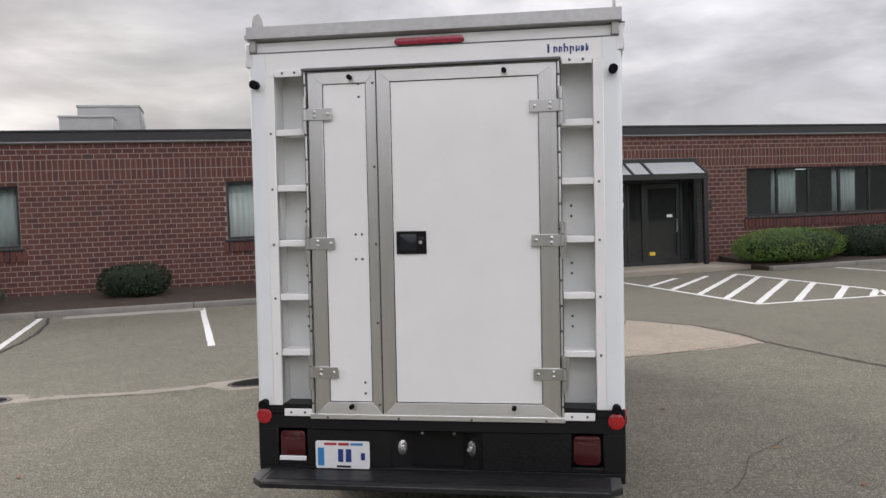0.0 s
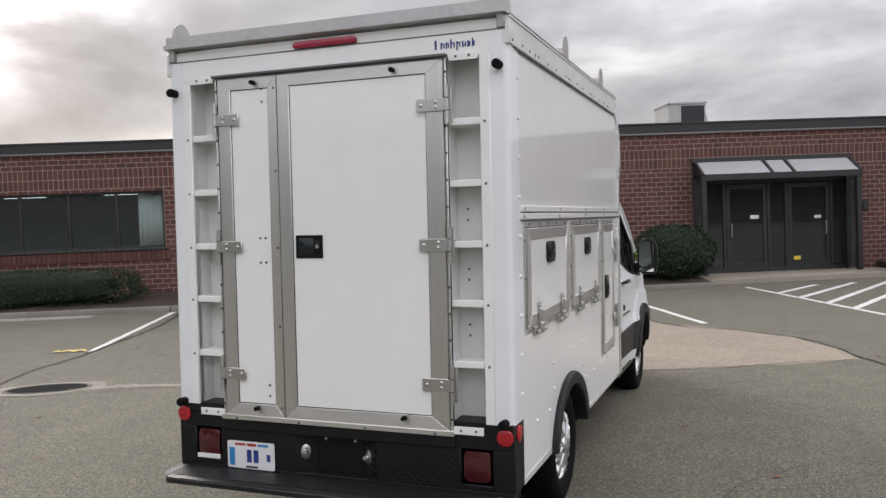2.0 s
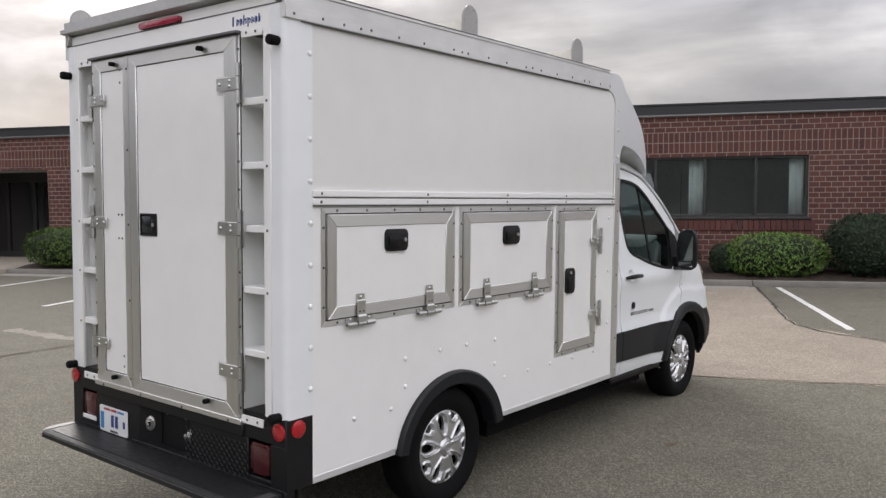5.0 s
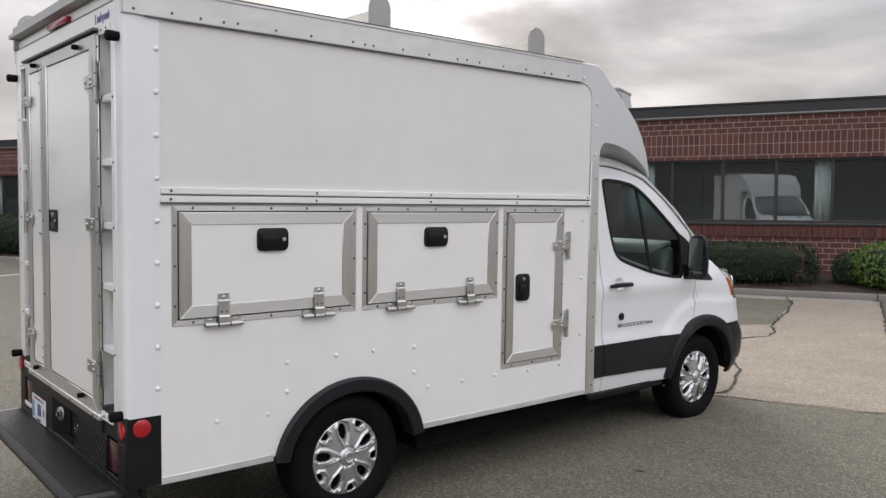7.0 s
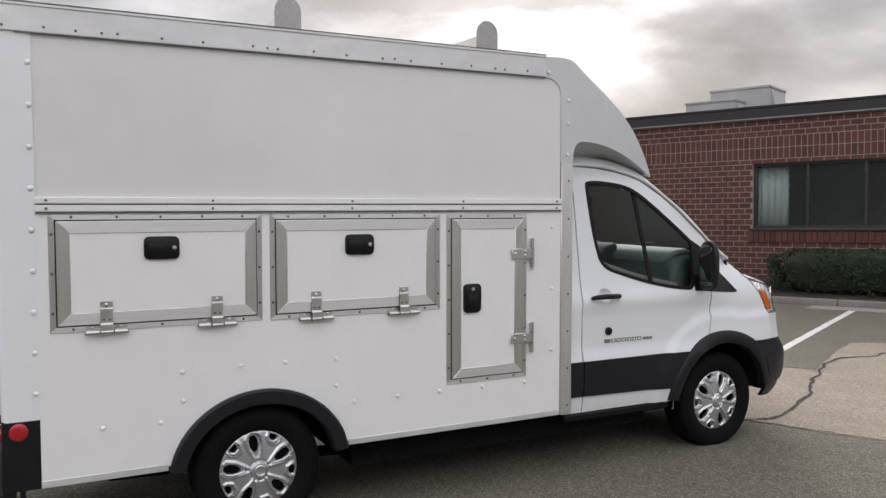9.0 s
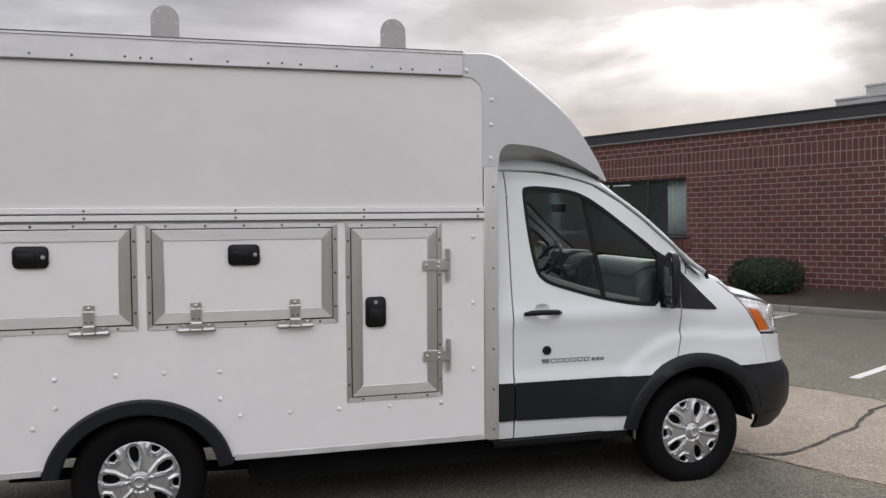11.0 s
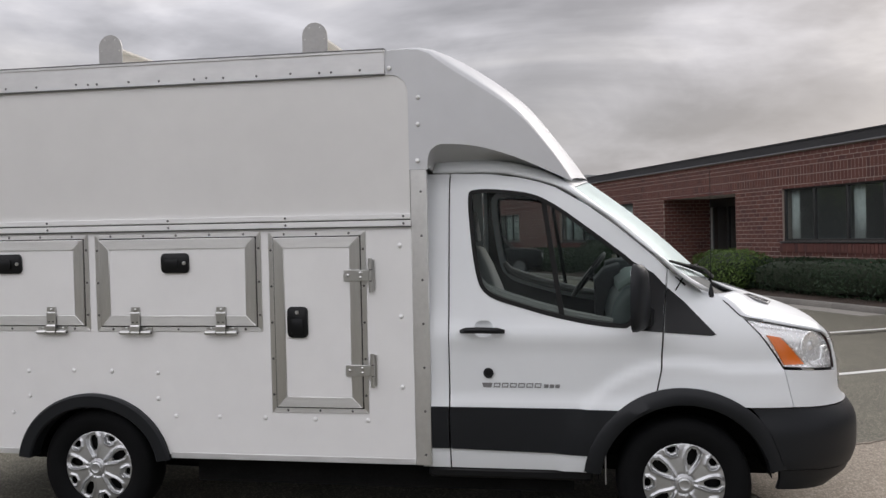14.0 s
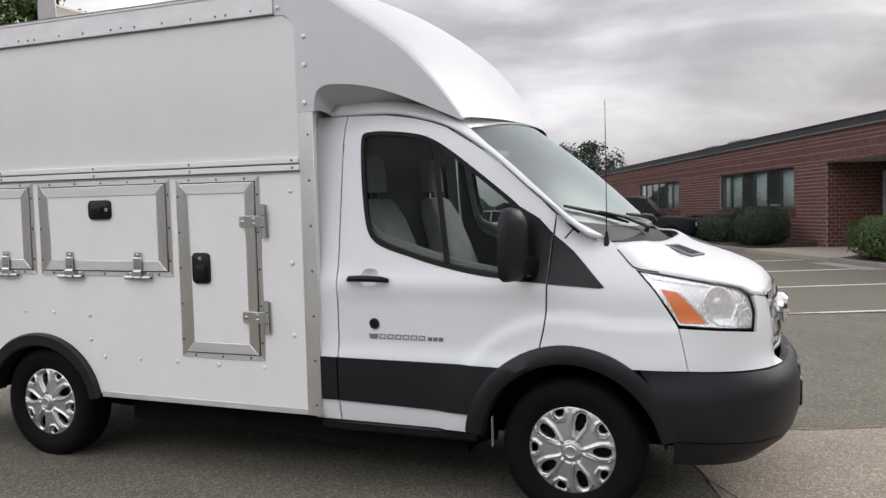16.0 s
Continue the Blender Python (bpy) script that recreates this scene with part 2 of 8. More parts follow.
def stony(name, base, specks, rough=0.9, speck_scale=260.0, stain=0.25, bump=0.6, dist=0.004, wide=0.22):
    """Asphalt or worn concrete: aggregate grains, patches and wide stains."""
    m, n, l, p = nodes_of(name)
    co = n.new("ShaderNodeTexCoord")
    vec = co.outputs["Object"]
    vo = n.new("ShaderNodeTexVoronoi")
    vo.inputs["Scale"].default_value = speck_scale
    l.new(vec, vo.inputs["Vector"])
    grain = noise_node(n, l, vec, speck_scale * 0.30, 3.0, 0.7)
    mid = noise_node(n, l, vec, 2.2, 6.0, 0.6)
    far = noise_node(n, l, vec, wide, 4.0, 0.6)
    bw = n.new("ShaderNodeSeparateColor")
    l.new(vo.outputs["Color"], bw.inputs["Color"])
    sp = n.new("ShaderNodeMapRange")
    sp.inputs["From Min"].default_value, sp.inputs["From Max"].default_value = 0.45, 1.0
    l.new(bw.outputs["Red"], sp.inputs["Value"])
    mul = n.new("ShaderNodeMath")
    mul.operation = "MULTIPLY"
    l.new(sp.outputs["Result"], mul.inputs[0])
    l.new(grain.outputs["Fac"], mul.inputs[1])
    mix = n.new("ShaderNodeMix")
    mix.data_type = "RGBA"
    mix.inputs["A"].default_value, mix.inputs["B"].default_value = (*base, 1), (*specks, 1)
    l.new(mul.outputs[0], mix.inputs["Factor"])
    add = n.new("ShaderNodeMath")
    add.operation = "ADD"
    l.new(mid.outputs["Fac"], add.inputs[0])
    l.new(far.outputs["Fac"], add.inputs[1])
    tone = n.new("ShaderNodeMapRange")
    tone.inputs["From Min"].default_value, tone.inputs["From Max"].default_value = 0.6, 1.4
    tone.inputs["To Min"].default_value, tone.inputs["To Max"].default_value = 1 - stain, 1 + stain
    l.new(add.outputs[0], tone.inputs["Value"])
    hs = n.new("ShaderNodeHueSaturation")
    l.new(tone.outputs["Result"], hs.inputs["Value"])
    l.new(mix.outputs["Result"], hs.inputs["Color"])
    l.new(hs.outputs["Color"], p.inputs["Base Color"])
    p.inputs["Roughness"].default_value = rough
    bp = n.new("ShaderNodeBump")
    bp.inputs["Strength"].default_value, bp.inputs["Distance"].default_value = bump, dist
    l.new(grain.outputs["Fac"], bp.inputs["Height"])
    l.new(bp.outputs["Normal"], p.inputs["Normal"])
    return m


WHITE = surface("white_gelcoat", (0.835, 0.834, 0.829), 0.34, var=0.035, big=0.9, fine=6, bump=0.0, coat=0.6, rvar=0.03)
POSTW = surface("bluish_white_gelcoat", (0.80, 0.825, 0.85), 0.34, var=0.035, big=0.9, fine=6, bump=0.0, coat=0.6, rvar=0.03)
# Upper side panel: its weaker reflected light is put into a darker white.
DIMMED = surface("aged_white_gelcoat", (0.74, 0.735, 0.72), 0.36, var=0.04, big=0.7, fine=5, bump=0.0, coat=0.6, rvar=0.03)
PAINT = surface("white_car_paint", (0.745, 0.77, 0.785), 0.32, var=0.02, big=0.5, fine=5, bump=0.0, coat=0.15, rvar=0.02, spec=0.4)
CAPW = surface("white_fibreglass", (0.61, 0.62, 0.635), 0.42, var=0.04, big=0.8, fine=7, bump=0.0, coat=0.05, rvar=0.04)
POCKET = surface("white_liner", (0.70, 0.71, 0.70), 0.5, var=0.06, big=1.0, fine=8, bump=0.0)
ALU = surface("brushed_aluminium", (0.80, 0.797, 0.785), 0.42, 1.0, var=0.08, big=1.1, fine=34, bump=0.06, dist=0.001, grain=(1, 1, 1))


def brushed(m, turn):
    """Grain that draws a metal's reflections out across it."""
    n, l = m.node_tree.nodes, m.node_tree.links
    tg, p = n.new("ShaderNodeTangent"), n["Principled BSDF"]
    tg.direction_type, tg.axis = "RADIAL", "Z"
    p.inputs["Anisotropic"].default_value, p.inputs["Anisotropic Rotation"].default_value = 0.75, turn
    l.new(tg.outputs["Tangent"], p.inputs["Tangent"])
    return m


ALUH = brushed(surface("brushed_aluminium_level", (0.80, 0.797, 0.785), 0.40, 1.0, var=0.10, big=3.0, fine=60, bump=0.05, dist=0.001, grain=(1, 0.25, 6)), 0.25)
ALUV = brushed(surface("brushed_aluminium_upright", (0.80, 0.797, 0.785), 0.44, 1.0, var=0.12, big=3.0, fine=60, bump=0.05, dist=0.001, grain=(6, 6, 0.25)), 0.0)
ALUG = surface("worn_aluminium_rail", (0.72, 0.72, 0.72), 0.50, 0.55, var=0.16, big=2.2, fine=14, bump=0.06, dist=0.001, grain=(1, 0.35, 1))
CREAM = surface("cream_rack_paint", (0.66, 0.635, 0.575), 0.5, var=0.12, big=2.0, fine=30, bump=0.05)
RACKM = surface("grey_rack_metal", (0.50, 0.50, 0.505), 0.48, 0.45, var=0.16, big=2.2, fine=24, bump=0.06, dist=0.001)
WORNST = surface("worn_black_steel", (0.10, 0.10, 0.10), 0.45, 0.4, var=0.5, big=9, fine=50, bump=0.15, dist=0.001)
SILT = stony("dried_silt", (0.22, 0.203, 0.168), (0.44, 0.41, 0.345), 0.92, 105.0, 0.25, 0.6, 0.004, 0.9)
GREYAL = surface("grey_aluminium_plate", (0.40, 0.395, 0.385), 0.48, 0.6, var=0.14, big=3.0, fine=40, bump=0.1, dist=0.001)
STEEL = surface("stainless_steel", (0.64, 0.64, 0.63), 0.34, 1.0, var=0.05, big=5, fine=22, bump=0.0)
SCREW = surface("dark_screw_steel", (0.16, 0.16, 0.16), 0.45, 0.8, var=0.2)
BLACK = surface("black_steel_paint", (0.010, 0.010, 0.011), 0.45, var=0.3, big=3, fine=60, bump=0.2, dist=0.001, spec=0.25)
STEPB = surface("scuffed_black_steel", (0.017, 0.017, 0.018), 0.45, var=0.5, big=4, fine=30, bump=0.15, dist=0.001, grain=(0.5, 2.0, 1), rvar=0.2, spec=0.25, dirt=(0.007, 0.007, 0.007))
PLASTIC = surface("dark_grey_plastic", (0.012, 0.0135, 0.016), 0.46, var=0.2, big=2, fine=160, bump=0.3, dist=0.0008, spec=0.28)
BLACKP = surface("black_plastic", (0.006, 0.0065, 0.0075), 0.36, var=0.2, big=4, fine=120, bump=0.12, dist=0.0006, spec=0.28)
RUBBER = surface("tyre_rubber", (0.0065, 0.0068, 0.0075), 0.75, var=0.3, big=4, fine=90, bump=0.3, dist=0.001, spec=0.10)
SEAL = surface("black_rubber_seal", (0.009, 0.009, 0.009), 0.6, var=0.1, bump=0, spec=0.2)
COVER = surface("silver_wheel_cover", (0.60, 0.61, 0.62), 0.34, 0.85, var=0.08, big=6, fine=60, bump=0.05)
CHROME = surface("chrome", (0.75, 0.76, 0.78), 0.10, 1.0, var=0.04, bump=0)
REDP = surface("red_lamp_plastic", (0.24, 0.008, 0.014), 0.22, var=0.15, big=8, fine=120, bump=0.25, dist=0.001, coat=0.5)
REDD = surface("dark_red_lamp_plastic", (0.06, 0.006, 0.009), 0.2, var=0.2, big=8, fine=120, bump=0.3, dist=0.001, coat=0.5)
LATCHB = surface("smoky_black_plastic", (0.012, 0.016, 0.020), 0.22, var=0.15, big=10, fine=120, bump=0.1, dist=0.0005, spec=0.45)
MARKER = surface("rose_marker_lens", (0.30, 0.018, 0.045), 0.25, var=0.2, big=20, fine=120, bump=0.25, dist=0.001, coat=0.4)
REFLEX = surface("red_reflector", (0.40, 0.010, 0.016), 0.25, var=0.1, big=30, fine=200, bump=0.3, dist=0.0006, coat=0.6)
AMBER = surface("amber_plastic", (0.75, 0.17, 0.02), 0.25, var=0.1, big=12, fine=150, bump=0.3, dist=0.001, coat=0.6)
LAMPIN = surface("lamp_reflector", (0.93, 0.935, 0.94), 0.26, 0.5, var=0.05, bump=0)
CLEAR = glass_like("clear_lens", (0.98, 0.985, 0.985), 1.3, 0.02)
CARGLASS = glass_like("tinted_car_glass", (0.66, 0.71, 0.695), 1.165, 0.005, (0.8, 0.86, 0.86))
SCREENGLASS = glass_like("windscreen_glass", (0.42, 0.52, 0.525), 1.55, 0.30, (0.58, 0.67, 0.675), 0.16)
FOOTGLASS = surface("printed_glass_edge", (0.06, 0.07, 0.07), 0.6, var=0.1, bump=0, spec=0.15)
PANE = glass_like("tinted_window_glass", (0.62, 0.70, 0.70), 1.80, 0.008, (0.90, 0.97, 1.0), 0.035)
DOORPANE = glass_like("dark_door_glass", (0.30, 0.31, 0.32), 1.42, 0.008, (0.92, 0.96, 1.0), 0.026)
MIRROR = surface("mirror_glass", (0.85, 0.86, 0.86), 0.03, 1.0, var=0.0, bump=0, rvar=0.0)
SEATCLOTH = surface("grey_seat_cloth", (0.36, 0.355, 0.35), 0.9, var=0.25, big=6, fine=220, bump=0.4, dist=0.001)
TRIMDARK = surface("dark_cab_trim", (0.035, 0.036, 0.038), 0.6, var=0.2, big=5, fine=150, bump=0.3, dist=0.0008)
HEADLINE = surface("grey_headliner", (0.22, 0.22, 0.21), 0.9, var=0.1)
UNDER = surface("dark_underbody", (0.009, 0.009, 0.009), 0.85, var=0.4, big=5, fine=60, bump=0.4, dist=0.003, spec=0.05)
PLATEW = surface("white_number_plate", (0.74, 0.75, 0.76), 0.35, var=0.05, bump=0)
BLUE = surface("blue_print", (0.02, 0.045, 0.20), 0.4, var=0.1, bump=0)
BLUEL = surface("light_blue_print", (0.03, 0.22, 0.52), 0.4, var=0.1, bump=0)
REDPR = surface("red_print", (0.35, 0.03, 0.03), 0.4, var=0.1, bump=0)
DARKPR = surface("dark_print", (0.03, 0.03, 0.035), 0.4, var=0.1, bump=0)
BADGE = surface("grey_badge", (0.24, 0.24, 0.245), 0.35, 0.4, var=0.1, bump=0)
BRICK = pieces_mat("red_brick", [(0.097, 0.035, 0.029), (0.112, 0.041, 0.033), (0.083, 0.032, 0.028), (0.124, 0.049, 0.038), (0.102, 0.038, 0.031), (0.069, 0.029, 0.028)])
MORTAR = surface("mortar", (0.30, 0.245, 0.21), 0.95, var=0.2, big=0.7, fine=70, bump=0.4, dist=0.003)
FASCIA = surface("dark_metal_fascia", (0.024, 0.024, 0.027), 0.6, var=0.3, big=0.5, fine=20, bump=0.05)
FRAMEB = surface("dark_bronze_frame", (0.0394, 0.0401, 0.0408), 0.4, 0.3, var=0.2, bump=0.05)
CURTAIN = surface("white_curtain", (0.78, 0.78, 0.75), 0.9, var=0.1, big=2, fine=80, bump=0.2)
ROOM = surface("room_wall_paint", (0.50, 0.50, 0.48), 0.9, var=0.1, big=0.6, fine=20, bump=0.05)
CARPET = surface("dark_carpet", (0.16, 0.155, 0.15), 0.95, var=0.2)
HVACM = surface("grey_unit_metal", (0.42, 0.425, 0.42), 0.5, 0.2, var=0.15, big=1.5, fine=25, bump=0.1)
HVACD = surface("dark_unit_coil", (0.035, 0.036, 0.04), 0.6, 0.3, var=0.3, big=4, fine=90, bump=0.4)
ASPHALT = stony("worn_asphalt", (0.091, 0.0855, 0.064), (0.375, 0.353, 0.275), 0.92, 105.0, 0.22, 0.8, 0.006)
CONCRETE = stony("exposed_concrete", (0.22, 0.185, 0.145), (0.63, 0.555, 0.455), 0.9, 105.0, 0.18, 0.7, 0.006, 0.5)
WALKWAY = stony("pavement_concrete", (0.27, 0.24, 0.195), (0.37, 0.335, 0.28), 0.9, 120.0, 0.15, 0.3, 0.003, 0.5)
KERBM = stony("kerb_concrete", (0.19, 0.18, 0.165), (0.30, 0.285, 0.26), 0.9, 120.0, 0.25, 0.5, 0.004, 0.8)
GUTTER = stony("gutter_concrete", (0.26, 0.245, 0.22), (0.34, 0.32, 0.29), 0.9, 120.0, 0.2, 0.4, 0.004, 0.8)
LINEP = stony("white_road_paint", (0.62, 0.62, 0.60), (0.74, 0.74, 0.72), 0.75, 140.0, 0.12, 0.5, 0.003, 1.0)
TAR = surface("crack_tar", (0.022, 0.020, 0.018), 0.85, var=0.4, big=6, fine=60, bump=0.6, dist=0.004)
DIRT = surface("crack_dirt", (0.085, 0.062, 0.045), 0.95, var=0.5, big=6, fine=60, bump=0.6, dist=0.004)
MULCH = surface("dark_mulch", (0.050, 0.034, 0.024), 0.95, var=0.5, big=5, fine=60, bump=1.0, dist=0.02)
IRON = surface("drain_iron", (0.045, 0.040, 0.034), 0.6, 0.4, var=0.4, big=8, fine=80, bump=0.6, dist=0.004)
YELLOW = surface("yellow_plastic_film", (0.72, 0.52, 0.05), 0.45, var=0.15, big=10, fine=40, bump=0.1)
LEAFD = pieces_mat("dark_leaves", [(0.018, 0.034, 0.019), (0.023, 0.042, 0.022), (0.028, 0.048, 0.024), (0.016, 0.031, 0.018)], 0.55, 60, 0, spread=0.3)
LEAFL = pieces_mat("bright_leaves", [(0.080, 0.140, 0.032), (0.115, 0.190, 0.044), (0.140, 0.225, 0.054), (0.060, 0.112, 0.028)], 0.55, 60, 0, spread=0.3)
LEAFM = pieces_mat("mid_green_leaves", [(0.050, 0.088, 0.022), (0.074, 0.120, 0.030), (0.092, 0.145, 0.035), (0.036, 0.068, 0.018)], 0.55, 60, 0, spread=0.3)
# Far foliage, paled and greyed: distance haze is put into the leaf colour.
LEAFH = pieces_mat("far_leaves", [(0.034, 0.052, 0.036), (0.045, 0.064, 0.042), (0.058, 0.078, 0.050), (0.028, 0.042, 0.032)], 0.6, 60, 0, spread=0.3)
TWIG = surface("dark_twigs", (0.018, 0.028, 0.013), 0.95, var=0.4, big=8, fine=60, bump=0.8, dist=0.02)
BARK = surface("bark", (0.06, 0.05, 0.042), 0.95, var=0.3, big=5, fine=40, bump=1.0, dist=0.02, grain=(1, 1, 0.3))
DEADLEAF = surface("dead_leaf", (0.22, 0.10, 0.05), 0.8, var=0.3, big=20, fine=80, bump=0)
CARBLACK = surface("black_car_paint", (0.012, 0.013, 0.014), 0.40, var=0.1, bump=0, spec=0.15)
DARKRIM = surface("dark_alloy_rim", (0.16, 0.16, 0.17), 0.35, 0.7, var=0.3, big=14, fine=60, bump=0.0)
CARSILVER = surface("silver_car_paint", (0.55, 0.56, 0.57), 0.3, 0.4, var=0.05, bump=0, coat=0.7)

# ---- mesh tools ----
from mathutils import geometry


def part(name, bm, material=None, parent=None, label="", smooth=40.0):
    """Links a bmesh, or a mesh that others share, as one mesh object under a thing or a part."""
    if isinstance(bm, bmesh.types.BMesh):
        me = bpy.data.meshes.new(name)
        bm.to_mesh(me)
        bm.free()
        if smooth:
            me.polygons.foreach_set("use_smooth", [True] * len(me.polygons))
            me.set_sharp_from_angle(angle=radians(smooth))
        if material:
            me.materials.append(material)
    else:
        me = bm
    ob = new(name, me)
    ob.parent = parent
    if label:
        tagged(ob, label)
    return ob


def thing(name, label, category, m=None, group="", kind=""):
    ob = new(name)
    ob.empty_display_size = 0.2
    if m is not None:
        ob.matrix_world = m
    return tagged(ob, label, category, group, kind)


def fresh(verts, faces):
    bm = bmesh.new()
    vs = [bm.verts.new(v) for v in verts]
    for f in faces:
        try:
            bm.faces.new([vs[i] for i in f])
        except ValueError:
            pass
    return bm


def mesh_of(name, verts, faces, material, smooth=False):
    me = bpy.data.meshes.new(name)
    me.from_pydata(verts, [], faces)
    me.materials.append(material)
    if smooth:
        me.polygons.foreach_set("use_smooth", [True] * len(me.polygons))
    return me


CUBE = [(0, 3, 2, 1), (4, 5, 6, 7), (0, 1, 5, 4), (1, 2, 6, 5), (2, 3, 7, 6), (3, 0, 4, 7)]


def add_box(bm, x0, x1, y0, y1, z0, z1, to=None):
    c = [(x0, y0, z0), (x1, y0, z0), (x1, y1, z0), (x0, y1, z0), (x0, y0, z1), (x1, y0, z1), (x1, y1, z1), (x0, y1, z1)]
    vs = [bm.verts.new(to(*p) if to else p) for p in c]
    for f in CUBE:
        bm.faces.new([vs[i] for i in f])
    return vs


def soften(bm, w, seg=1):
    if w > 0:
        bmesh.ops.bevel(bm, geom=bm.edges[:], offset=w, segments=seg, affect="EDGES", profile=0.5, clamp_overlap=True)
    return bm


def box(x0, x1, y0, y1, z0, z1, bev=0.004, seg=1, to=None):
    bm = bmesh.new()
    add_box(bm, x0, x1, y0, y1, z0, z1, to)
    return soften(bm, bev, seg)


def boxes(rows, bev=0.003, to=None):
    bm = bmesh.new()
    for r in rows:
        add_box(bm, *r, to)
    return soften(bm, bev)


def loft(rings, closed=True, caps=True):
    """Skin over rings that all have the same number of points."""
    n = len(rings[0])
    verts = [p for r in rings for p in r]
    faces = []
    for k in range(len(rings) - 1):
        for i in range(n if closed else n - 1):
            j = (i + 1) % n
            faces.append((k * n + i, k * n + j, (k + 1) * n + j, (k + 1) * n + i))
    if caps and closed:
        faces += [tuple(range(n))[::-1], tuple(range((len(rings) - 1) * n, len(rings) * n))]
    bm = fresh(verts, faces)
    bmesh.ops.recalc_face_normals(bm, faces=bm.faces[:])
    return bm


def tube(points, r, seg=10):
    """A round bar along points; r is one radius or one a point."""
    pts = [Vector(p) for p in points]
    rs = r if isinstance(r, (list, tuple)) else [r] * len(pts)
    rings = []
    for k, p in enumerate(pts):
        way = (pts[min(k + 1, len(pts) - 1)] - pts[max(k - 1, 0)]).normalized()
        a = way.cross(Vector((0, 0, 1)) if abs(way.z) < 0.9 else Vector((1, 0, 0))).normalized()
        b = way.cross(a)
        rings.append([p + rs[k] * (math.cos(t) * a + math.sin(t) * b) for t in (2 * math.pi * i / seg for i in range(seg))])
    return loft(rings)


def lathe(profile, seg=32, centre=(0, 0, 0), axis="x", caps=True):
    """Turns (radius, along) pairs round an axis."""
    rings = []
    cx, cy, cz = centre
    for r, h in profile:
        ring = []
        for i in range(seg):
            a = 2 * math.pi * i / seg
            c, s = r * math.cos(a), r * math.sin(a)
            ring.append({"x": (cx + h, cy + c, cz + s), "y": (cx + c, cy + h, cz - s), "z": (cx + c, cy + s, cz + h)}[axis])
        rings.append(ring)
    return loft(rings, caps=caps)


def rounded(u0, u1, v0, v1, r, n=5):
    """A rectangle's outline with round corners."""
    out = []
    for cu, cv, a0 in ((u1 - r, v1 - r, 0), (u0 + r, v1 - r, 90), (u0 + r, v0 + r, 180), (u1 - r, v0 + r, 270)):
        for k in range(n + 1):
            a = radians(a0 + 90 * k / n)
            out.append((cu + r * math.cos(a), cv + r * math.sin(a)))
    return out


def plate(outline, n0, n1, to, bev=0.0, seg=2):
    """A flat plate of some thickness with the given outline."""
    k = len(outline)
    bm = fresh([to(u, v, n0) for u, v in outline] + [to(u, v, n1) for u, v in outline],
               [tuple(range(k))[::-1], tuple(range(k, 2 * k))] + [(i, (i + 1) % k, k + (i + 1) % k, k + i) for i in range(k)])
    if bev:
        rim = [e for e in bm.edges if all(v.index >= 0 for v in e.verts)]
        bm.verts.index_update()
        top = [e for e in bm.edges if all(v.index >= k for v in e.verts)]
        bmesh.ops.bevel(bm, geom=top, offset=bev, segments=seg, affect="EDGES", profile=0.5, clamp_overlap=True)
    return bm


def inside(p, loop):
    u, v = p
    hit = False
    for (a, b), (c, d) in zip(loop, loop[1:] + loop[:1]):
        if (b > v) != (d > v) and u < (c - a) * (v - b) / (d - b) + a:
            hit = not hit
    return hit


def spaced(loop, step):
    out = []
    for (a, b), (c, d) in zip(loop, loop[1:] + loop[:1]):
        k = max(1, int(math.hypot(c - a, d - b) / step))
        out += [(a + (c - a) * i / k, b + (d - b) * i / k) for i in range(k)]
    return out


def sheet(outline, holes, to, step=0.06, rim=0.015, mirror=False):
    """A curved panel with openings: the flat outline is filled with triangles and laid on the form to(u, v, out)."""
    loops = [spaced(lp, step * 0.7) for lp in [outline, *holes]]
    pts, edges = [], []
    for lp in loops:
        s = len(pts)
        pts += lp
        edges += [(s + i, s + (i + 1) % len(lp)) for i in range(len(lp))]
    rim_pts = np.array(pts)
    us, vs = [p[0] for p in outline], [p[1] for p in outline]
    nu, nv = int((max(us) - min(us)) / step), int((max(vs) - min(vs)) / step)
    for i in range(1, nu + 1):
        for j in range(1, nv + 1):
            p = (min(us) + (i - 0.3 - 0.4 * (j % 2)) * step, min(vs) + (j - 0.5) * step)
            if inside(p, outline) and not any(inside(p, h) for h in holes) and np.abs(rim_pts - p).max(1).min() > step * 0.4:
                pts.append(p)
    flat, _, faces, *_ = geometry.delaunay_2d_cdt([Vector(p) for p in pts], edges, [], 0, 1e-6)
    keep = []
    for f in faces:
        c = (sum(flat[i].x for i in f) / 3, sum(flat[i].y for i in f) / 3)
        if inside(c, outline) and not any(inside(c, h) for h in holes):
            keep.append(tuple(f))
    flip = (lambda p: (-p[0], p[1], p[2])) if mirror else (lambda p: p)
    top = [flip(tuple(to(q.x, q.y, 0.0))) for q in flat]
    count = {}
    for f in keep:
        for a, b in zip(f, f[1:] + f[:1]):
            count[(a, b)] = count.get((a, b), 0) + 1
    low, faces2 = {}, list(keep)
    if rim:
        for a, b in list(count):
            if (b, a) not in count:
                for v in (a, b):
                    if v not in low:
                        low[v] = len(top)
                        top.append(flip(tuple(to(flat[v].x, flat[v].y, -rim))))
                faces2.append((b, a, low[a], low[b]))
    if mirror:
        faces2 = [f[::-1] for f in faces2]
    bm = fresh(top, faces2)
    loose = [v for v in bm.verts if not v.link_faces]
    bmesh.ops.delete(bm, geom=loose, context="VERTS")
    return bm


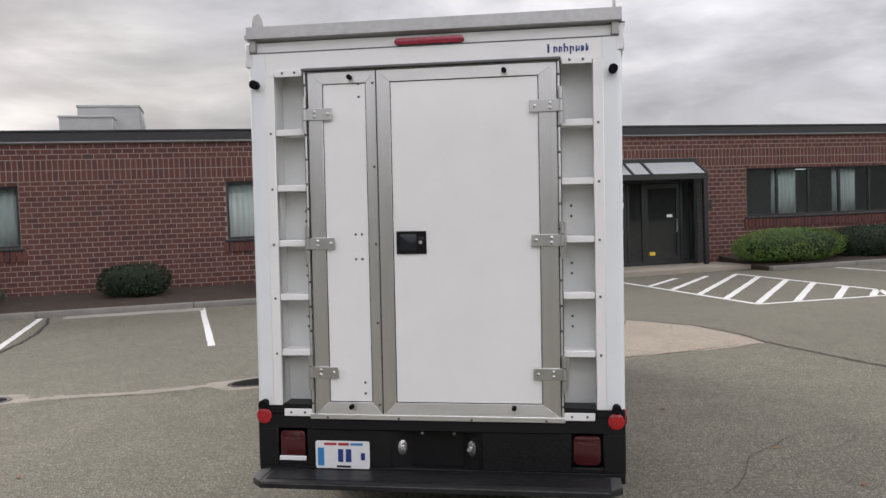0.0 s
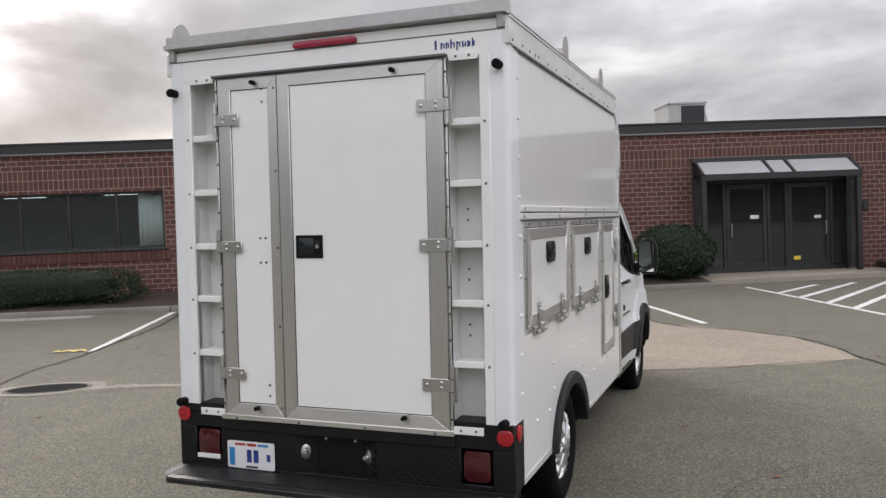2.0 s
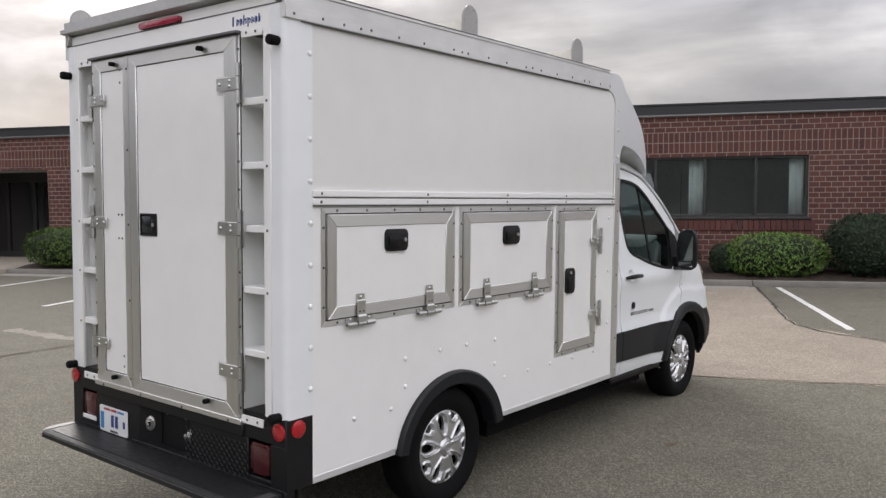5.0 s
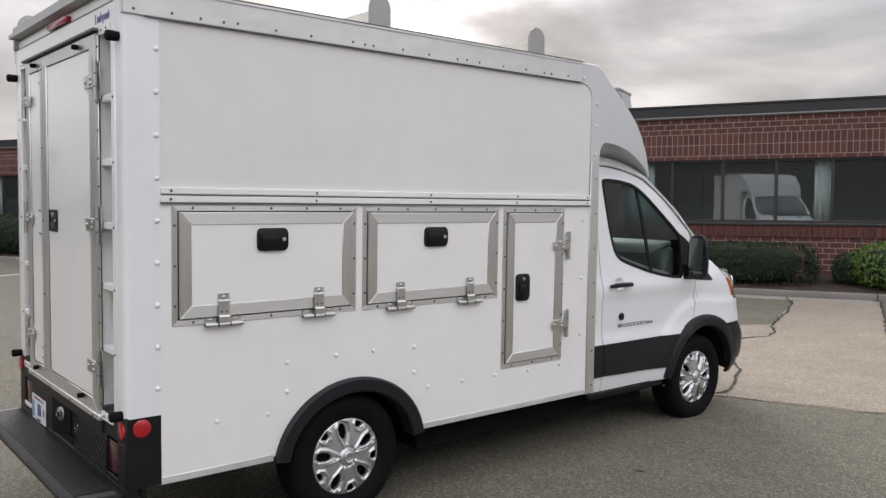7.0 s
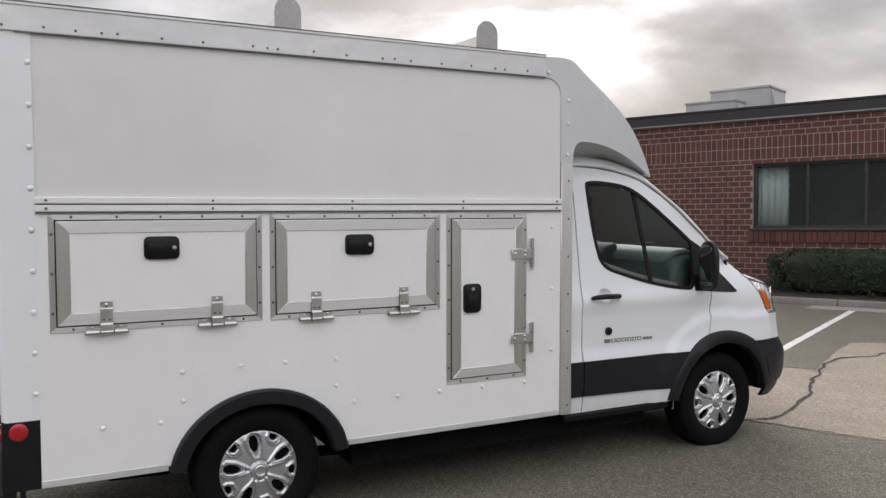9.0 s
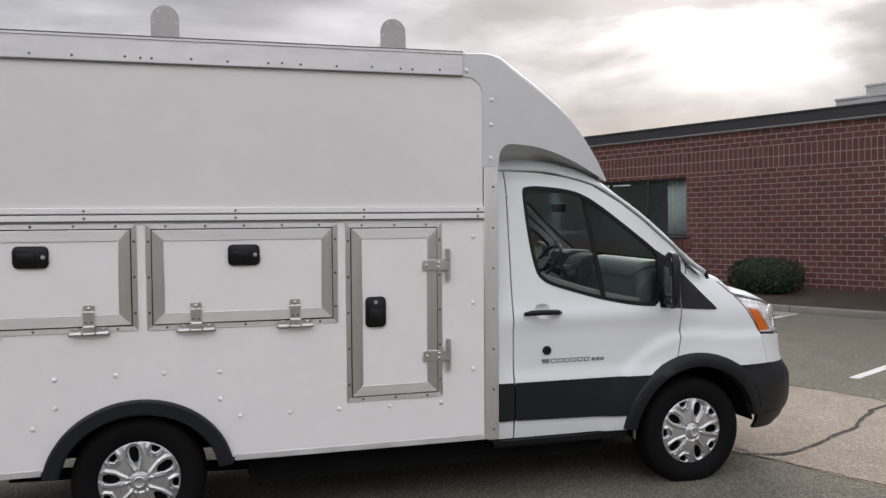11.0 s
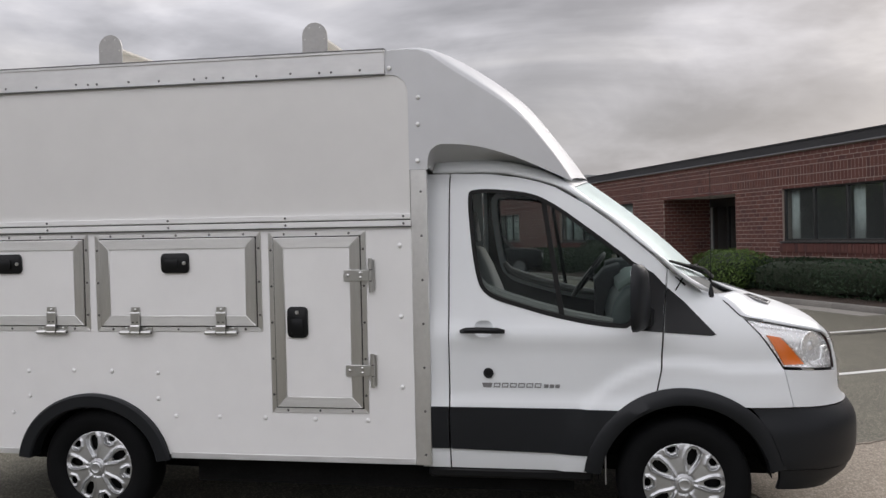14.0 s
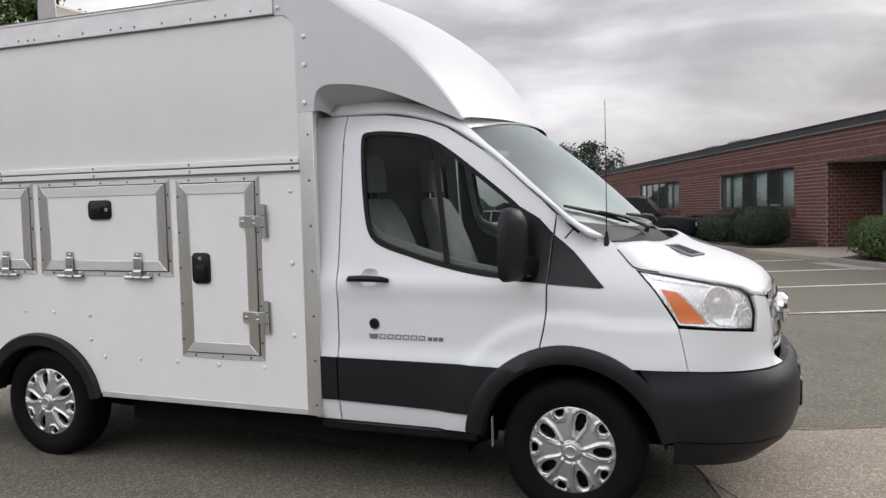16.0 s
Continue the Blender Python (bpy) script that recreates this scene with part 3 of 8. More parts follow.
def grid_skin(rows, flip=False):
    """Skin over rows of points."""
    n = len(rows[0])
    faces = []
    for k in range(len(rows) - 1):
        for i in range(n - 1):
            f = (k * n + i, k * n + i + 1, (k + 1) * n + i + 1, (k + 1) * n + i)
            faces.append(f[::-1] if flip else f)
    return fresh([p for r in rows for p in r], faces)


def spline(pts, n):
    """n points evenly along a smooth curve through pts."""
    p = [Vector(q) for q in pts]
    p = [2 * p[0] - p[1], *p, 2 * p[-1] - p[-2]]
    fine = []
    for k in range(1, len(p) - 2):
        for i in range(16):
            t = i / 16
            fine.append(0.5 * ((2 * p[k]) + (p[k + 1] - p[k - 1]) * t + (2 * p[k - 1] - 5 * p[k] + 4 * p[k + 1] - p[k + 2]) * t * t + (3 * p[k] - p[k - 1] - 3 * p[k + 1] + p[k + 2]) * t ** 3))
    fine.append(p[-2])
    s = [0.0]
    for a, b in zip(fine, fine[1:]):
        s.append(s[-1] + (b - a).length)
    out = []
    k = 0
    for i in range(n):
        w = s[-1] * i / (n - 1)
        while k < len(s) - 2 and s[k + 1] < w:
            k += 1
        out.append(fine[k].lerp(fine[k + 1], (w - s[k]) / max(1e-9, s[k + 1] - s[k])))
    return out


def table(pairs):
    """A smooth function through (x, value) pairs."""
    xs, ys = np.array([p[0] for p in pairs], float), np.array([p[1] for p in pairs], float)

    def value(x):
        return float(np.interp(x, xs, ys))
    return value


def curve_table(pairs):
    """As table, but with a cubic ease through the pairs."""
    xs, ys = [p[0] for p in pairs], [p[1] for p in pairs]
    n = len(xs)
    sl = [(ys[min(i + 1, n - 1)] - ys[max(i - 1, 0)]) / (xs[min(i + 1, n - 1)] - xs[max(i - 1, 0)]) for i in range(n)]

    def value(x):
        if x <= xs[0]:
            return ys[0]
        if x >= xs[-1]:
            return ys[-1]
        i = max(k for k in range(n - 1) if xs[k] <= x)
        h = xs[i + 1] - xs[i]
        t = (x - xs[i]) / h
        return ((2 * t ** 3 - 3 * t * t + 1) * ys[i] + (t ** 3 - 2 * t * t + t) * h * sl[i] + (-2 * t ** 3 + 3 * t * t) * ys[i + 1] + (t ** 3 - t * t) * h * sl[i + 1])
    return value


def ease(a, b, x):
    t = min(1.0, max(0.0, (x - a) / (b - a)))
    return t * t * (3 - 2 * t)

# ---- the site: ground, building, planting ----
# The wall runs at 24.25 degrees to the truck's cross axis, 16.23 m from the world's origin.
WALL_TURN, WALL_FAR = radians(24.25), 16.23
W_ALONG = Vector((math.cos(WALL_TURN), math.sin(WALL_TURN), 0))
W_NORM = Vector((-math.sin(WALL_TURN), math.cos(WALL_TURN), 0))
SITE = Matrix.Rotation(WALL_TURN, 4, "Z")
FACADE = Matrix.Translation(W_NORM * WALL_FAR) @ SITE


def lies(a, d, z=0.0):
    """World place from metres along the wall and metres out from the origin towards it."""
    p = W_ALONG * a + W_NORM * d
    return Vector((p.x, p.y, z))


def flat_piece(name, outline, z0, z1, material, label, category, kind="structure", bev=0.0, wobble=0.0, m=SITE):
    pts = outline
    if wobble:
        pts = [(u + wobble * noise.noise((u * 3.1, v * 3.1, 1.7)), v + wobble * noise.noise((u * 3.1, v * 3.1, 9.2))) for u, v in spaced(outline, 0.18)]
    ob = part(name, plate(pts, z0, z1, lambda u, v, n: (u, v, n), bev), material, None, "", 30)
    ob.matrix_world = m
    return tagged(ob, label, category, "", kind)


ground = part("ground", fresh([(-900, -900, 0), (900, -900, 0), (900, 900, 0), (-900, 900, 0)], [(0, 1, 2, 3)]), ASPHALT)
tagged(ground, "worn grey-brown asphalt of a car park", "ground", "", "structure")

apron_edge = [(1.33, 7.36), (1.38, 4.86), (2.6, 4.80), (4.0, 4.72), (5.05, 4.72), (5.68, 4.82), (5.80, 5.6), (5.72, 6.6), (5.35, 7.35), (4.9, 8.1), (4.52, 8.5), (4.50, 10.5),
              (4.52, 13.70), (3.1, 13.70), (3.05, 12.3), (3.0, 9.85), (2.52, 9.6), (2.58, 8.2), (2.70, 7.40), (2.2, 7.43)]
flat_piece("pavement", apron_edge, -0.05, 0.005, CONCRETE, "pebbly worn concrete patch set in the asphalt", "pavement", wobble=0.05)


def ribbon(name, pts, width, material, label, z=0.006, kind="structure", seed=0.0):
    """A ragged crack or seam on the ground, along points in metres on the site."""
    path = spline([(a, d, 0) for a, d in pts], max(6, int(sum(math.hypot(q[0] - p[0], q[1] - p[1]) for p, q in zip(pts, pts[1:])) / 0.07)))
    left, right = [], []
    for k, p in enumerate(path):
        way = (path[min(k + 1, len(path) - 1)] - path[max(k - 1, 0)]).normalized()
        side = Vector((-way.y, way.x, 0))
        shift = 0.05 * noise.noise((p.x * 4, p.y * 4, seed)) + 0.02 * noise.noise((p.x * 19, p.y * 19, seed))
        w = width * (0.35 + 0.9 * abs(noise.noise((p.x * 7, p.y * 7, seed + 3.0))))
        left.append(p + side * (shift + w) + Vector((0, 0, z)))
        right.append(p + side * (shift - w) + Vector((0, 0, z)))
    ob = part(name, grid_skin([right, left], True), material)
    ob.matrix_world = SITE
    return tagged(ob, label, "crack", "cracks in the ground", kind)


ribbon("crack", [(2.62, 4.72), (2.9, 5.0), (2.94, 5.6), (2.82, 6.5), (2.72, 7.2), (2.66, 8.2), (3.05, 8.85), (2.98, 9.85), (3.1, 12.3), (2.95, 13.7)], 0.030, TAR, "dark sealed crack across the concrete", 0.011, seed=1)
ribbon("crack", [(1.25, 7.38), (2.2, 7.42), (2.75, 7.3)], 0.016, TAR, "dark joint at the edge of the concrete", 0.011, seed=2)
ribbon("crack", [(4.53, 13.75), (4.50, 11.2), (4.52, 8.55), (5.3, 7.4), (5.76, 6.5), (5.82, 5.6), (5.72, 4.9), (5.75, 4.2), (5.77, 3.6), (5.83, 2.9), (6.1, 1.6), (6.2, 0.2)], 0.026, TAR, "dark sealed crack beside the concrete", 0.012, seed=3)
ribbon("crack", [(-4.43, 13.7), (-4.2, 11.3), (-4.3, 9.3), (-4.42, 7.7)], 0.042, TAR, "wide dark crack in the asphalt", 0.010, seed=9)
ribbon("crack", [(-4.42, 7.7), (-4.62, 6.6), (-4.63, 5.6), (-4.72, 4.9), (-5.1, 4.0)], 0.030, DIRT, "brown crack filled with dead leaves and dirt", 0.010, seed=4)
ribbon("crack", [(1.9, 0.2), (2.26, 0.51), (2.53, 0.81), (3.25, 1.15), (3.81, 1.0), (4.6, 1.25)], 0.0045, TAR, "thin dark crack in the asphalt", 0.008, seed=5)
ribbon("crack", [(2.3, 0.45), (2.9, 0.73), (3.22, 0.75), (3.7, 1.05)], 0.004, TAR, "thin dark crack in the asphalt", 0.008, seed=6)
ribbon("crack", [(1.36, 7.3), (1.40, 6.0), (1.42, 4.9), (2.6, 4.82), (4.0, 4.74), (5.6, 4.84)], 0.012, DIRT, "dirt line along the edge of the concrete", 0.009, seed=7)
ribbon("crack", [(-4.7, 5.2), (-3.6, 5.0), (-2.4, 5.2), (-1.2, 5.0), (0.2, 5.3)], 0.010, DIRT, "thin seam between two layers of asphalt", 0.007, seed=8)


def stripe(a0, d0, a1, d1, w=0.105, label="white painted parking line, slightly worn"):
    way = Vector((a1 - a0, d1 - d0)).normalized()
    s = Vector((-way.y, way.x)) * w / 2
    out = [(a0 + s.x, d0 + s.y), (a0 - s.x, d0 - s.y), (a1 - s.x, d1 - s.y), (a1 + s.x, d1 + s.y)]
    flat_piece("parking_line", out, -0.01, 0.0045, LINEP, label, "road marking", wobble=0.012)


for a in (-11.5, -8.05, -4.48, -1.35, 1.88, 5.08, 14.75):
    stripe(a + 0.08, 8.3, a - 0.12, 13.75)
for a in (-14.9, -21.5, -24.8):
    stripe(a + 0.08, 8.3, a - 0.12, 13.75)
# hatched aisle before the entrance
for row in ((8.15, 8.25, 8.2, 13.7), (8.1, 8.28, 10.9, 8.15), (10.9, 8.15, 11.5, 9.0), (11.45, 8.9, 11.55, 13.75)):
    stripe(*row, 0.10, "white border line of a hatched aisle")
for row in ((8.2, 12.2, 9.75, 13.6), (8.2, 11.25, 10.7, 13.7), (8.2, 10.2, 11.45, 13.6), (8.2, 9.3, 11.5, 12.75), (8.2, 8.35, 11.48, 11.72), (8.95, 8.25, 11.48, 10.84), (9.82, 8.24, 11.46, 9.86), (10.6, 8.22, 11.4, 8.98)):
    stripe(*row, 0.13, "white diagonal bar of a hatched aisle")


def kerb_run(a0, a1, d=13.86):
    run = thing("kerb", "grey concrete kerb along the planting bed", "kerb", SITE, "", "structure")
    k = max(1, round((a1 - a0) / 2.9))
    for i in range(k):
        b0, b1 = a0 + (a1 - a0) * i / k, a0 + (a1 - a0) * (i + 1) / k
        part("kerb_stone", box(b0 + 0.006, b1 - 0.006, d, d + 0.16, -0.05, 0.125 + 0.006 * noise.noise((b0, 2, 3)), 0.02, 2), KERBM, run)


kerb_run(-46.0, -19.2)
kerb_run(-13.9, 7.55)
kerb_run(12.75, 26.0)
for k, (a0, a1) in enumerate(((-46.0, -19.2), (-13.9, 7.55), (12.75, 26.0))):
    rows = []
    for j in range(9):
        d = 14.01 + 2.25 * j / 8
        rows.append([(a0 + (a1 - a0) * i / 90, d, 0.095 + 0.19 * (j / 8) ** 0.8 + 0.035 * noise.noise(((a0 + (a1 - a0) * i / 90) * 1.7, d * 1.7, 3.1)) + 0.02 * noise.noise((i * 1.9, d * 5.0, 7.3))) for i in range(91)])
    rows.insert(0, [(a, d, -0.05) for a, d, z in rows[0]])
    rows.append([(a, d, -0.05) for a, d, z in rows[-1]])
    for row in rows:
        row.insert(0, (row[0][0] - 0.002, row[0][1], -0.05))
        row.append((row[-1][0] + 0.002, row[-1][1], -0.05))
    bed = part("planting_bed", grid_skin(rows), MULCH, None, "", 60)
    bed.matrix_world = SITE
    tagged(bed, "dark brown mulch bed banked up to the brick wall", "planting bed", "", "structure")
for a0, a1 in ((-9.0, -6.3), (-4.15, -1.45), (1.0, 4.4), (-13.8, -11.2)):
    flat_piece("gutter", [(a0, 13.35), (a1, 13.3), (a1, 13.85), (a0, 13.85)], -0.05, 0.006, GUTTER, "pale concrete gutter slab before the kerb", "gutter", wobble=0.04)
flat_piece("entrance_slab", [(7.55, 14.55), (12.75, 14.75), (12.75, 16.4), (7.55, 16.4)], -0.05, 0.13, WALKWAY, "pale concrete slab before the glass entrance", "pavement", bev=0.015)
flat_piece("entrance_path", [(-19.2, 13.86), (-13.9, 13.86), (-13.9, 16.3), (-19.2, 16.3)], -0.05, 0.12, WALKWAY, "pale concrete path to a recessed entrance", "pavement", bev=0.015)


def manhole(x, y, r):
    base = thing("drain_cover", "dark iron drain cover sunk in a pale concrete ring", "drain cover", Matrix.Translation((x, y, 0)) @ pose(0, 0, 0, 0, 0, 30) @ Matrix.Diagonal((1, 0.52, 1, 1)))
    ring = [(r + 0.25 + 0.22 * noise.noise((math.cos(t) * 2, math.sin(t) * 2, x)), t) for t in (2 * math.pi * i / 40 for i in range(40))]
    part("concrete_ring", plate([(q * math.cos(t), q * math.sin(t)) for q, t in ring], -0.03, 0.004, lambda u, v, n: (u, v, n)), SILT, base)
    part("rim", lathe([(r + 0.04, 0.002), (r + 0.04, 0.010), (r, 0.010), (r - 0.01, 0.0045), (r - 0.05, 0.0045)], 40, axis="z", caps=False), IRON, base)
    part("cover", lathe([(r - 0.01, 0.0), (r - 0.01, 0.0065), (0.0, 0.0065)], 40, axis="z", caps=False), UNDER, base)


def silt(name, pts, width, seed):
    """A pale dried streak on the asphalt, along places in the world."""
    ob = ribbon(name, [((W_ALONG.dot(Vector((x, y, 0)))), W_NORM.dot(Vector((x, y, 0)))) for x, y in pts], width, SILT, "pale dried silt left by rain on the asphalt", 0.003, seed=seed)
    tagged(ob, "pale dried silt left by rain on the asphalt", "stain", "stains on the ground", "structure")


silt("silt_streak", [(-5.3, 3.5), (-4.7, 3.75), (-4.1, 3.9), (-3.6, 4.15), (-3.2, 4.35)], 0.17, 21.0)
silt("silt_streak", [(-6.6, 2.95), (-7.3, 2.8), (-8.4, 2.75)], 0.2, 22.0)
manhole(-5.74, 3.38, 0.46)
manhole(-2.75, 4.50, 0.40)

film = [Vector((0.02 + 0.5 * i / 9, 0.07 * math.sin(i * 1.9) + 0.05 * noise.noise((i, 0, 5)), 0)) for i in range(10)]
bm = grid_skin([[(p.x, p.y + s * (0.05 + 0.03 * math.sin(i * 2.3)), 0.012 + 0.025 * abs(noise.noise((i * 0.9, s * 3, 8)))) for i, p in enumerate(film)] for s in (-1, -0.3, 0.4, 1)])
tape = part("plastic_tape", bm, YELLOW)
tape.matrix_world = pose(-8.0, 5.58, 0.005, 0, 0, 28)
tagged(tape, "crumpled strip of yellow plastic on the asphalt", "litter")
random.seed(11)
leaf_mesh = mesh_of("fallen_leaf", [(-0.035, 0, 0.004), (0, -0.018, 0.012), (0.04, 0, 0.006), (0, 0.02, 0.010)], [(0, 1, 2, 3)], DEADLEAF)
for x, y, r in ((1.50, 3.20, 20), (2.55, 1.2, 75), (3.4, 6.9, 10), (-4.6, 2.2, 40), (-3.4, 1.1, 160), (-5.0, 0.4, 100), (2.2, 2.0, 200), (-4.0, -0.2, 20), (3.9, 4.4, 80), (-6.9, 6.2, 33)):
    ob = new("fallen_leaf", leaf_mesh)
    ob.matrix_world = pose(x, y, 0.004, 0, 0, r)
    tagged(ob, "small dry brown leaf on the asphalt", "leaf", "fallen leaves")

# ---- building ----
building = thing("office_building", "long single-storey red brick office building with a flat roof", "building", FACADE)
A0, A1, TOP = -52.0, 27.0, 3.76
WINDOWS = [(-40.0, -33.0), (-27.6, -20.83), (-12.38, -5.38), (-0.83, 5.90), (13.73, 20.3)]
SILL, HEAD = 1.37, 2.785
RECESS, PORCH = (-18.6, -14.5), (7.95, 12.05)
openings = [(a, b, SILL, HEAD) for a, b in WINDOWS] + [(RECESS[0], RECESS[1], -0.1, 2.80), (PORCH[0], PORCH[1], -0.1, 2.95)]


def wall_panel(a0, a1, z0, z1, y0=0.0, y1=0.3):
    return (a0, a1, y0, y1, z0, z1)


cuts = sorted(openings)
rows, at = [], A0
for a, b, z0, z1 in cuts:
    rows.append(wall_panel(at, a, -0.1, TOP))
    rows.append(wall_panel(a, b, z1, TOP))
    if z0 > 0:
        rows.append(wall_panel(a, b, -0.1, z0))
    at = b
rows.append(wall_panel(at, A1, -0.1, TOP))
wall = part("wall", box(*rows[0], 0.0), MORTAR, building, "red brick wall with pale mortar joints")
for row in rows[1:] + [(A0, A0 + 0.3, 0.3, 22, -0.1, TOP), (A1 - 0.3, A1, 0.3, 22, -0.1, TOP), (A0, A1, 22, 22.3, -0.1, TOP)]:
    part("wall", box(*row, 0.0), MORTAR, building)
roof = part("roof", box(A0, A1, 0.02, 22, 3.55, 3.85, 0.0), FASCIA, building, "flat dark roof")
fascia = part("fascia", box(A0 - 0.05, A1 + 0.05, -0.07, 0.25, TOP - 0.01, 3.985, 0.006), FASCIA, building, "dark metal fascia along the roof edge")
part("cap_strip", box(A0 - 0.05, A1 + 0.05, -0.09, 0.27, 3.985, 4.03, 0.006), FASCIA, fascia)
part("drip_edge", box(A0 - 0.05, A1 + 0.05, -0.085, -0.0705, TOP - 0.022, TOP + 0.012, 0.004), BADGE, fascia, "grey metal drip edge")
part("floor", box(A0, A1, 0.3, 22, -0.05, 0.12, 0.0), CARPET, building)
part("ceiling", box(A0 + 0.3, A1 - 0.3, 0.3, 22, 2.92, 3.0, 0.0), ROOM, building)
part("inner_wall", boxes([(A0 + 0.3, RECESS[0] - 0.4, 5.0, 5.1, 0.1, 2.95), (RECESS[1] + 0.4, A1 - 0.3, 5.0, 5.1, 0.1, 2.95)] +
     [(a, a + 0.1, 0.3, 5.0, 0.1, 2.95) for a in (-30.0, -19.6, -13.3, -3.0, 7.2, 12.9)], 0.0), ROOM, building)

LAMPON = surface("lit_lamp_tube", (0.9, 0.9, 0.9), 0.5, var=0.0, bump=0)
LAMPON.node_tree.nodes["Principled BSDF"].inputs["Emission Color"].default_value = (0.9, 0.97, 1.0, 1)
LAMPON.node_tree.nodes["Principled BSDF"].inputs["Emission Strength"].default_value = 0.9
for a in (-10.2, -7.4, 15.6, 18.2):
    for y in (1.6, 3.4):
        lamp = part("ceiling_light", box(a - 0.6, a + 0.6, y - 0.07, y + 0.07, 2.86, 2.92, 0.008), HVACM, building, "lit tube light below the office ceiling")
        part("tube", box(a - 0.57, a + 0.57, y - 0.05, y + 0.05, 2.845, 2.859, 0.004), LAMPON, lamp)


def pane_of(a0, a1, y, z0, z1, parent, glass=PANE):
    """A thin pane of glass that faces out of the building."""
    p = part("pane", fresh([(a0, y, z0), (a1, y, z0), (a1, y, z1), (a0, y, z1)], [(0, 1, 2, 3)]), glass, parent)
    p.visible_shadow = False
    return p


def office_window(a0, a1, n):
    win = part("window", boxes([(a0, a1, 0.06, 0.13, SILL, SILL + 0.06), (a0, a1, 0.06, 0.13, HEAD - 0.06, HEAD), (a0, a0 + 0.06, 0.06, 0.13, SILL + 0.06, HEAD - 0.06), (a1 - 0.06, a1, 0.06, 0.13, SILL + 0.06, HEAD - 0.06)], 0.004), FRAMEB, building, "row of tinted office windows in dark frames")
    step = (a1 - a0) / n
    for i in range(1, n):
        a = a0 + i * step
        part("mullion", box(a - 0.035, a + 0.035, 0.055, 0.135, SILL + 0.06, HEAD - 0.06, 0.004), FRAMEB, win)
    for i in range(n):
        pane_of(a0 + i * step + 0.03, a0 + (i + 1) * step - 0.03, 0.095, SILL + 0.05, HEAD - 0.05, win)
    part("sill", box(a0 - 0.08, a1 + 0.08, -0.05, 0.09, SILL - 0.055, SILL - 0.002, 0.008), FRAMEB, win)
    return win


for a0, a1 in WINDOWS:
    office_window(a0, a1, 6)


def curtain(a0, a1, z0=SILL + 0.05, z1=HEAD - 0.05, y=0.24, label="white pleated curtain drawn behind a window"):
    n = max(8, int((a1 - a0) / 0.03))
    pts = [(a0 + (a1 - a0) * i / n, y + 0.028 * math.sin(i * 1.35) + 0.01 * noise.noise((i * 0.5, a0, 0))) for i in range(n + 1)]
    ob = part("curtain", grid_skin([[(u, v, z0) for u, v in pts], [(u, v + 0.006, (z0 + z1) / 2) for u, v in pts], [(u, v, z1) for u, v in pts]]), CURTAIN)
    bmx = ob.modifiers.new("thickness", "SOLIDIFY")
    bmx.thickness = 0.004
    ob.matrix_world = FACADE
    tagged(ob, label, "curtain", "office curtains")


for a0, a1 in ((-6.08, -5.46), (-10.02, -9.62), (-12.3, -12.0), (-0.78, -0.15), (5.52, 5.84), (3.30, 3.69), (14.75, 15.6), (16.9, 17.75), (-27.5, -27.05), (-26.85, -25.85), (-24.6, -23.4), (-22.2, -21.0), (-39.9, -39.2), (-35.4, -34.35), (-34.25, -33.2)):
    curtain(a0, a1)

# glazed porch with a sloping glass roof
pc = (PORCH[0] + PORCH[1]) / 2
porch = part("porch", box(PORCH[0] - 0.02, PORCH[1] + 0.02, -0.64, -0.50, 2.50, 2.66, 0.006), FRAMEB, building, "dark metal porch with a sloping glass roof")
part("porch_ridge", box(PORCH[0] - 0.06, PORCH[1] + 0.02, -0.08, 0.02, 2.98, 3.10, 0.006), FRAMEB, porch)
for a in (PORCH[0], PORCH[1] - 0.12):
    part("porch_post", box(a, a + 0.12, -0.62, -0.50, 0.13, 2.50, 0.006), FRAMEB, porch)
    part("wall_post", box(a, a + 0.12, -0.10, 0.0, 0.13, 2.60, 0.006), FRAMEB, porch)
for a in (PORCH[0], pc - 0.28, pc + 0.28, PORCH[1] - 0.07):
    part("rafter", fresh([(a, -0.64, 2.60), (a + 0.07, -0.64, 2.60), (a + 0.07, -0.02, 2.98), (a, -0.02, 2.98), (a, -0.64, 2.68), (a + 0.07, -0.64, 2.68), (a + 0.07, -0.02, 3.06), (a, -0.02, 3.06)], CUBE), FRAMEB, porch)
ROOFPANE = surface("milky_roof_glass", (0.42, 0.44, 0.45), 0.22, var=0.08, big=1.2, fine=30, bump=0.0, coat=0.4)
for a, b in ((PORCH[0] + 0.08, pc - 0.29), (pc - 0.20, pc + 0.27), (pc + 0.36, PORCH[1] - 0.08)):
    part("roof_pane", fresh([(a, -0.63, 2.645), (b, -0.63, 2.645), (b, -0.03, 3.01), (a, -0.03, 3.01), (a, -0.63, 2.655), (b, -0.63, 2.655), (b, -0.03, 3.02), (a, -0.03, 3.02)], CUBE), ROOFPANE, porch, "milky glass roof pane")
for x0, x1 in ((PORCH[0] + 0.02, PORCH[0] + 0.1), (PORCH[1] - 0.1, PORCH[1] - 0.02)):
    part("gable_pane", fresh([(x0, -0.60, 2.64), (x0, -0.02, 2.64), (x0, -0.02, 2.98), (x1, -0.60, 2.64), (x1, -0.02, 2.64), (x1, -0.02, 2.98)], [(0, 1, 2), (3, 5, 4), (0, 3, 4, 1), (1, 4, 5, 2), (2, 5, 3, 0)]), FRAMEB, porch)
    part("side_pane", box(x0 + 0.03, x0 + 0.036, -0.5, 0.0, 0.2, 2.5, 0.0), PANE, porch)
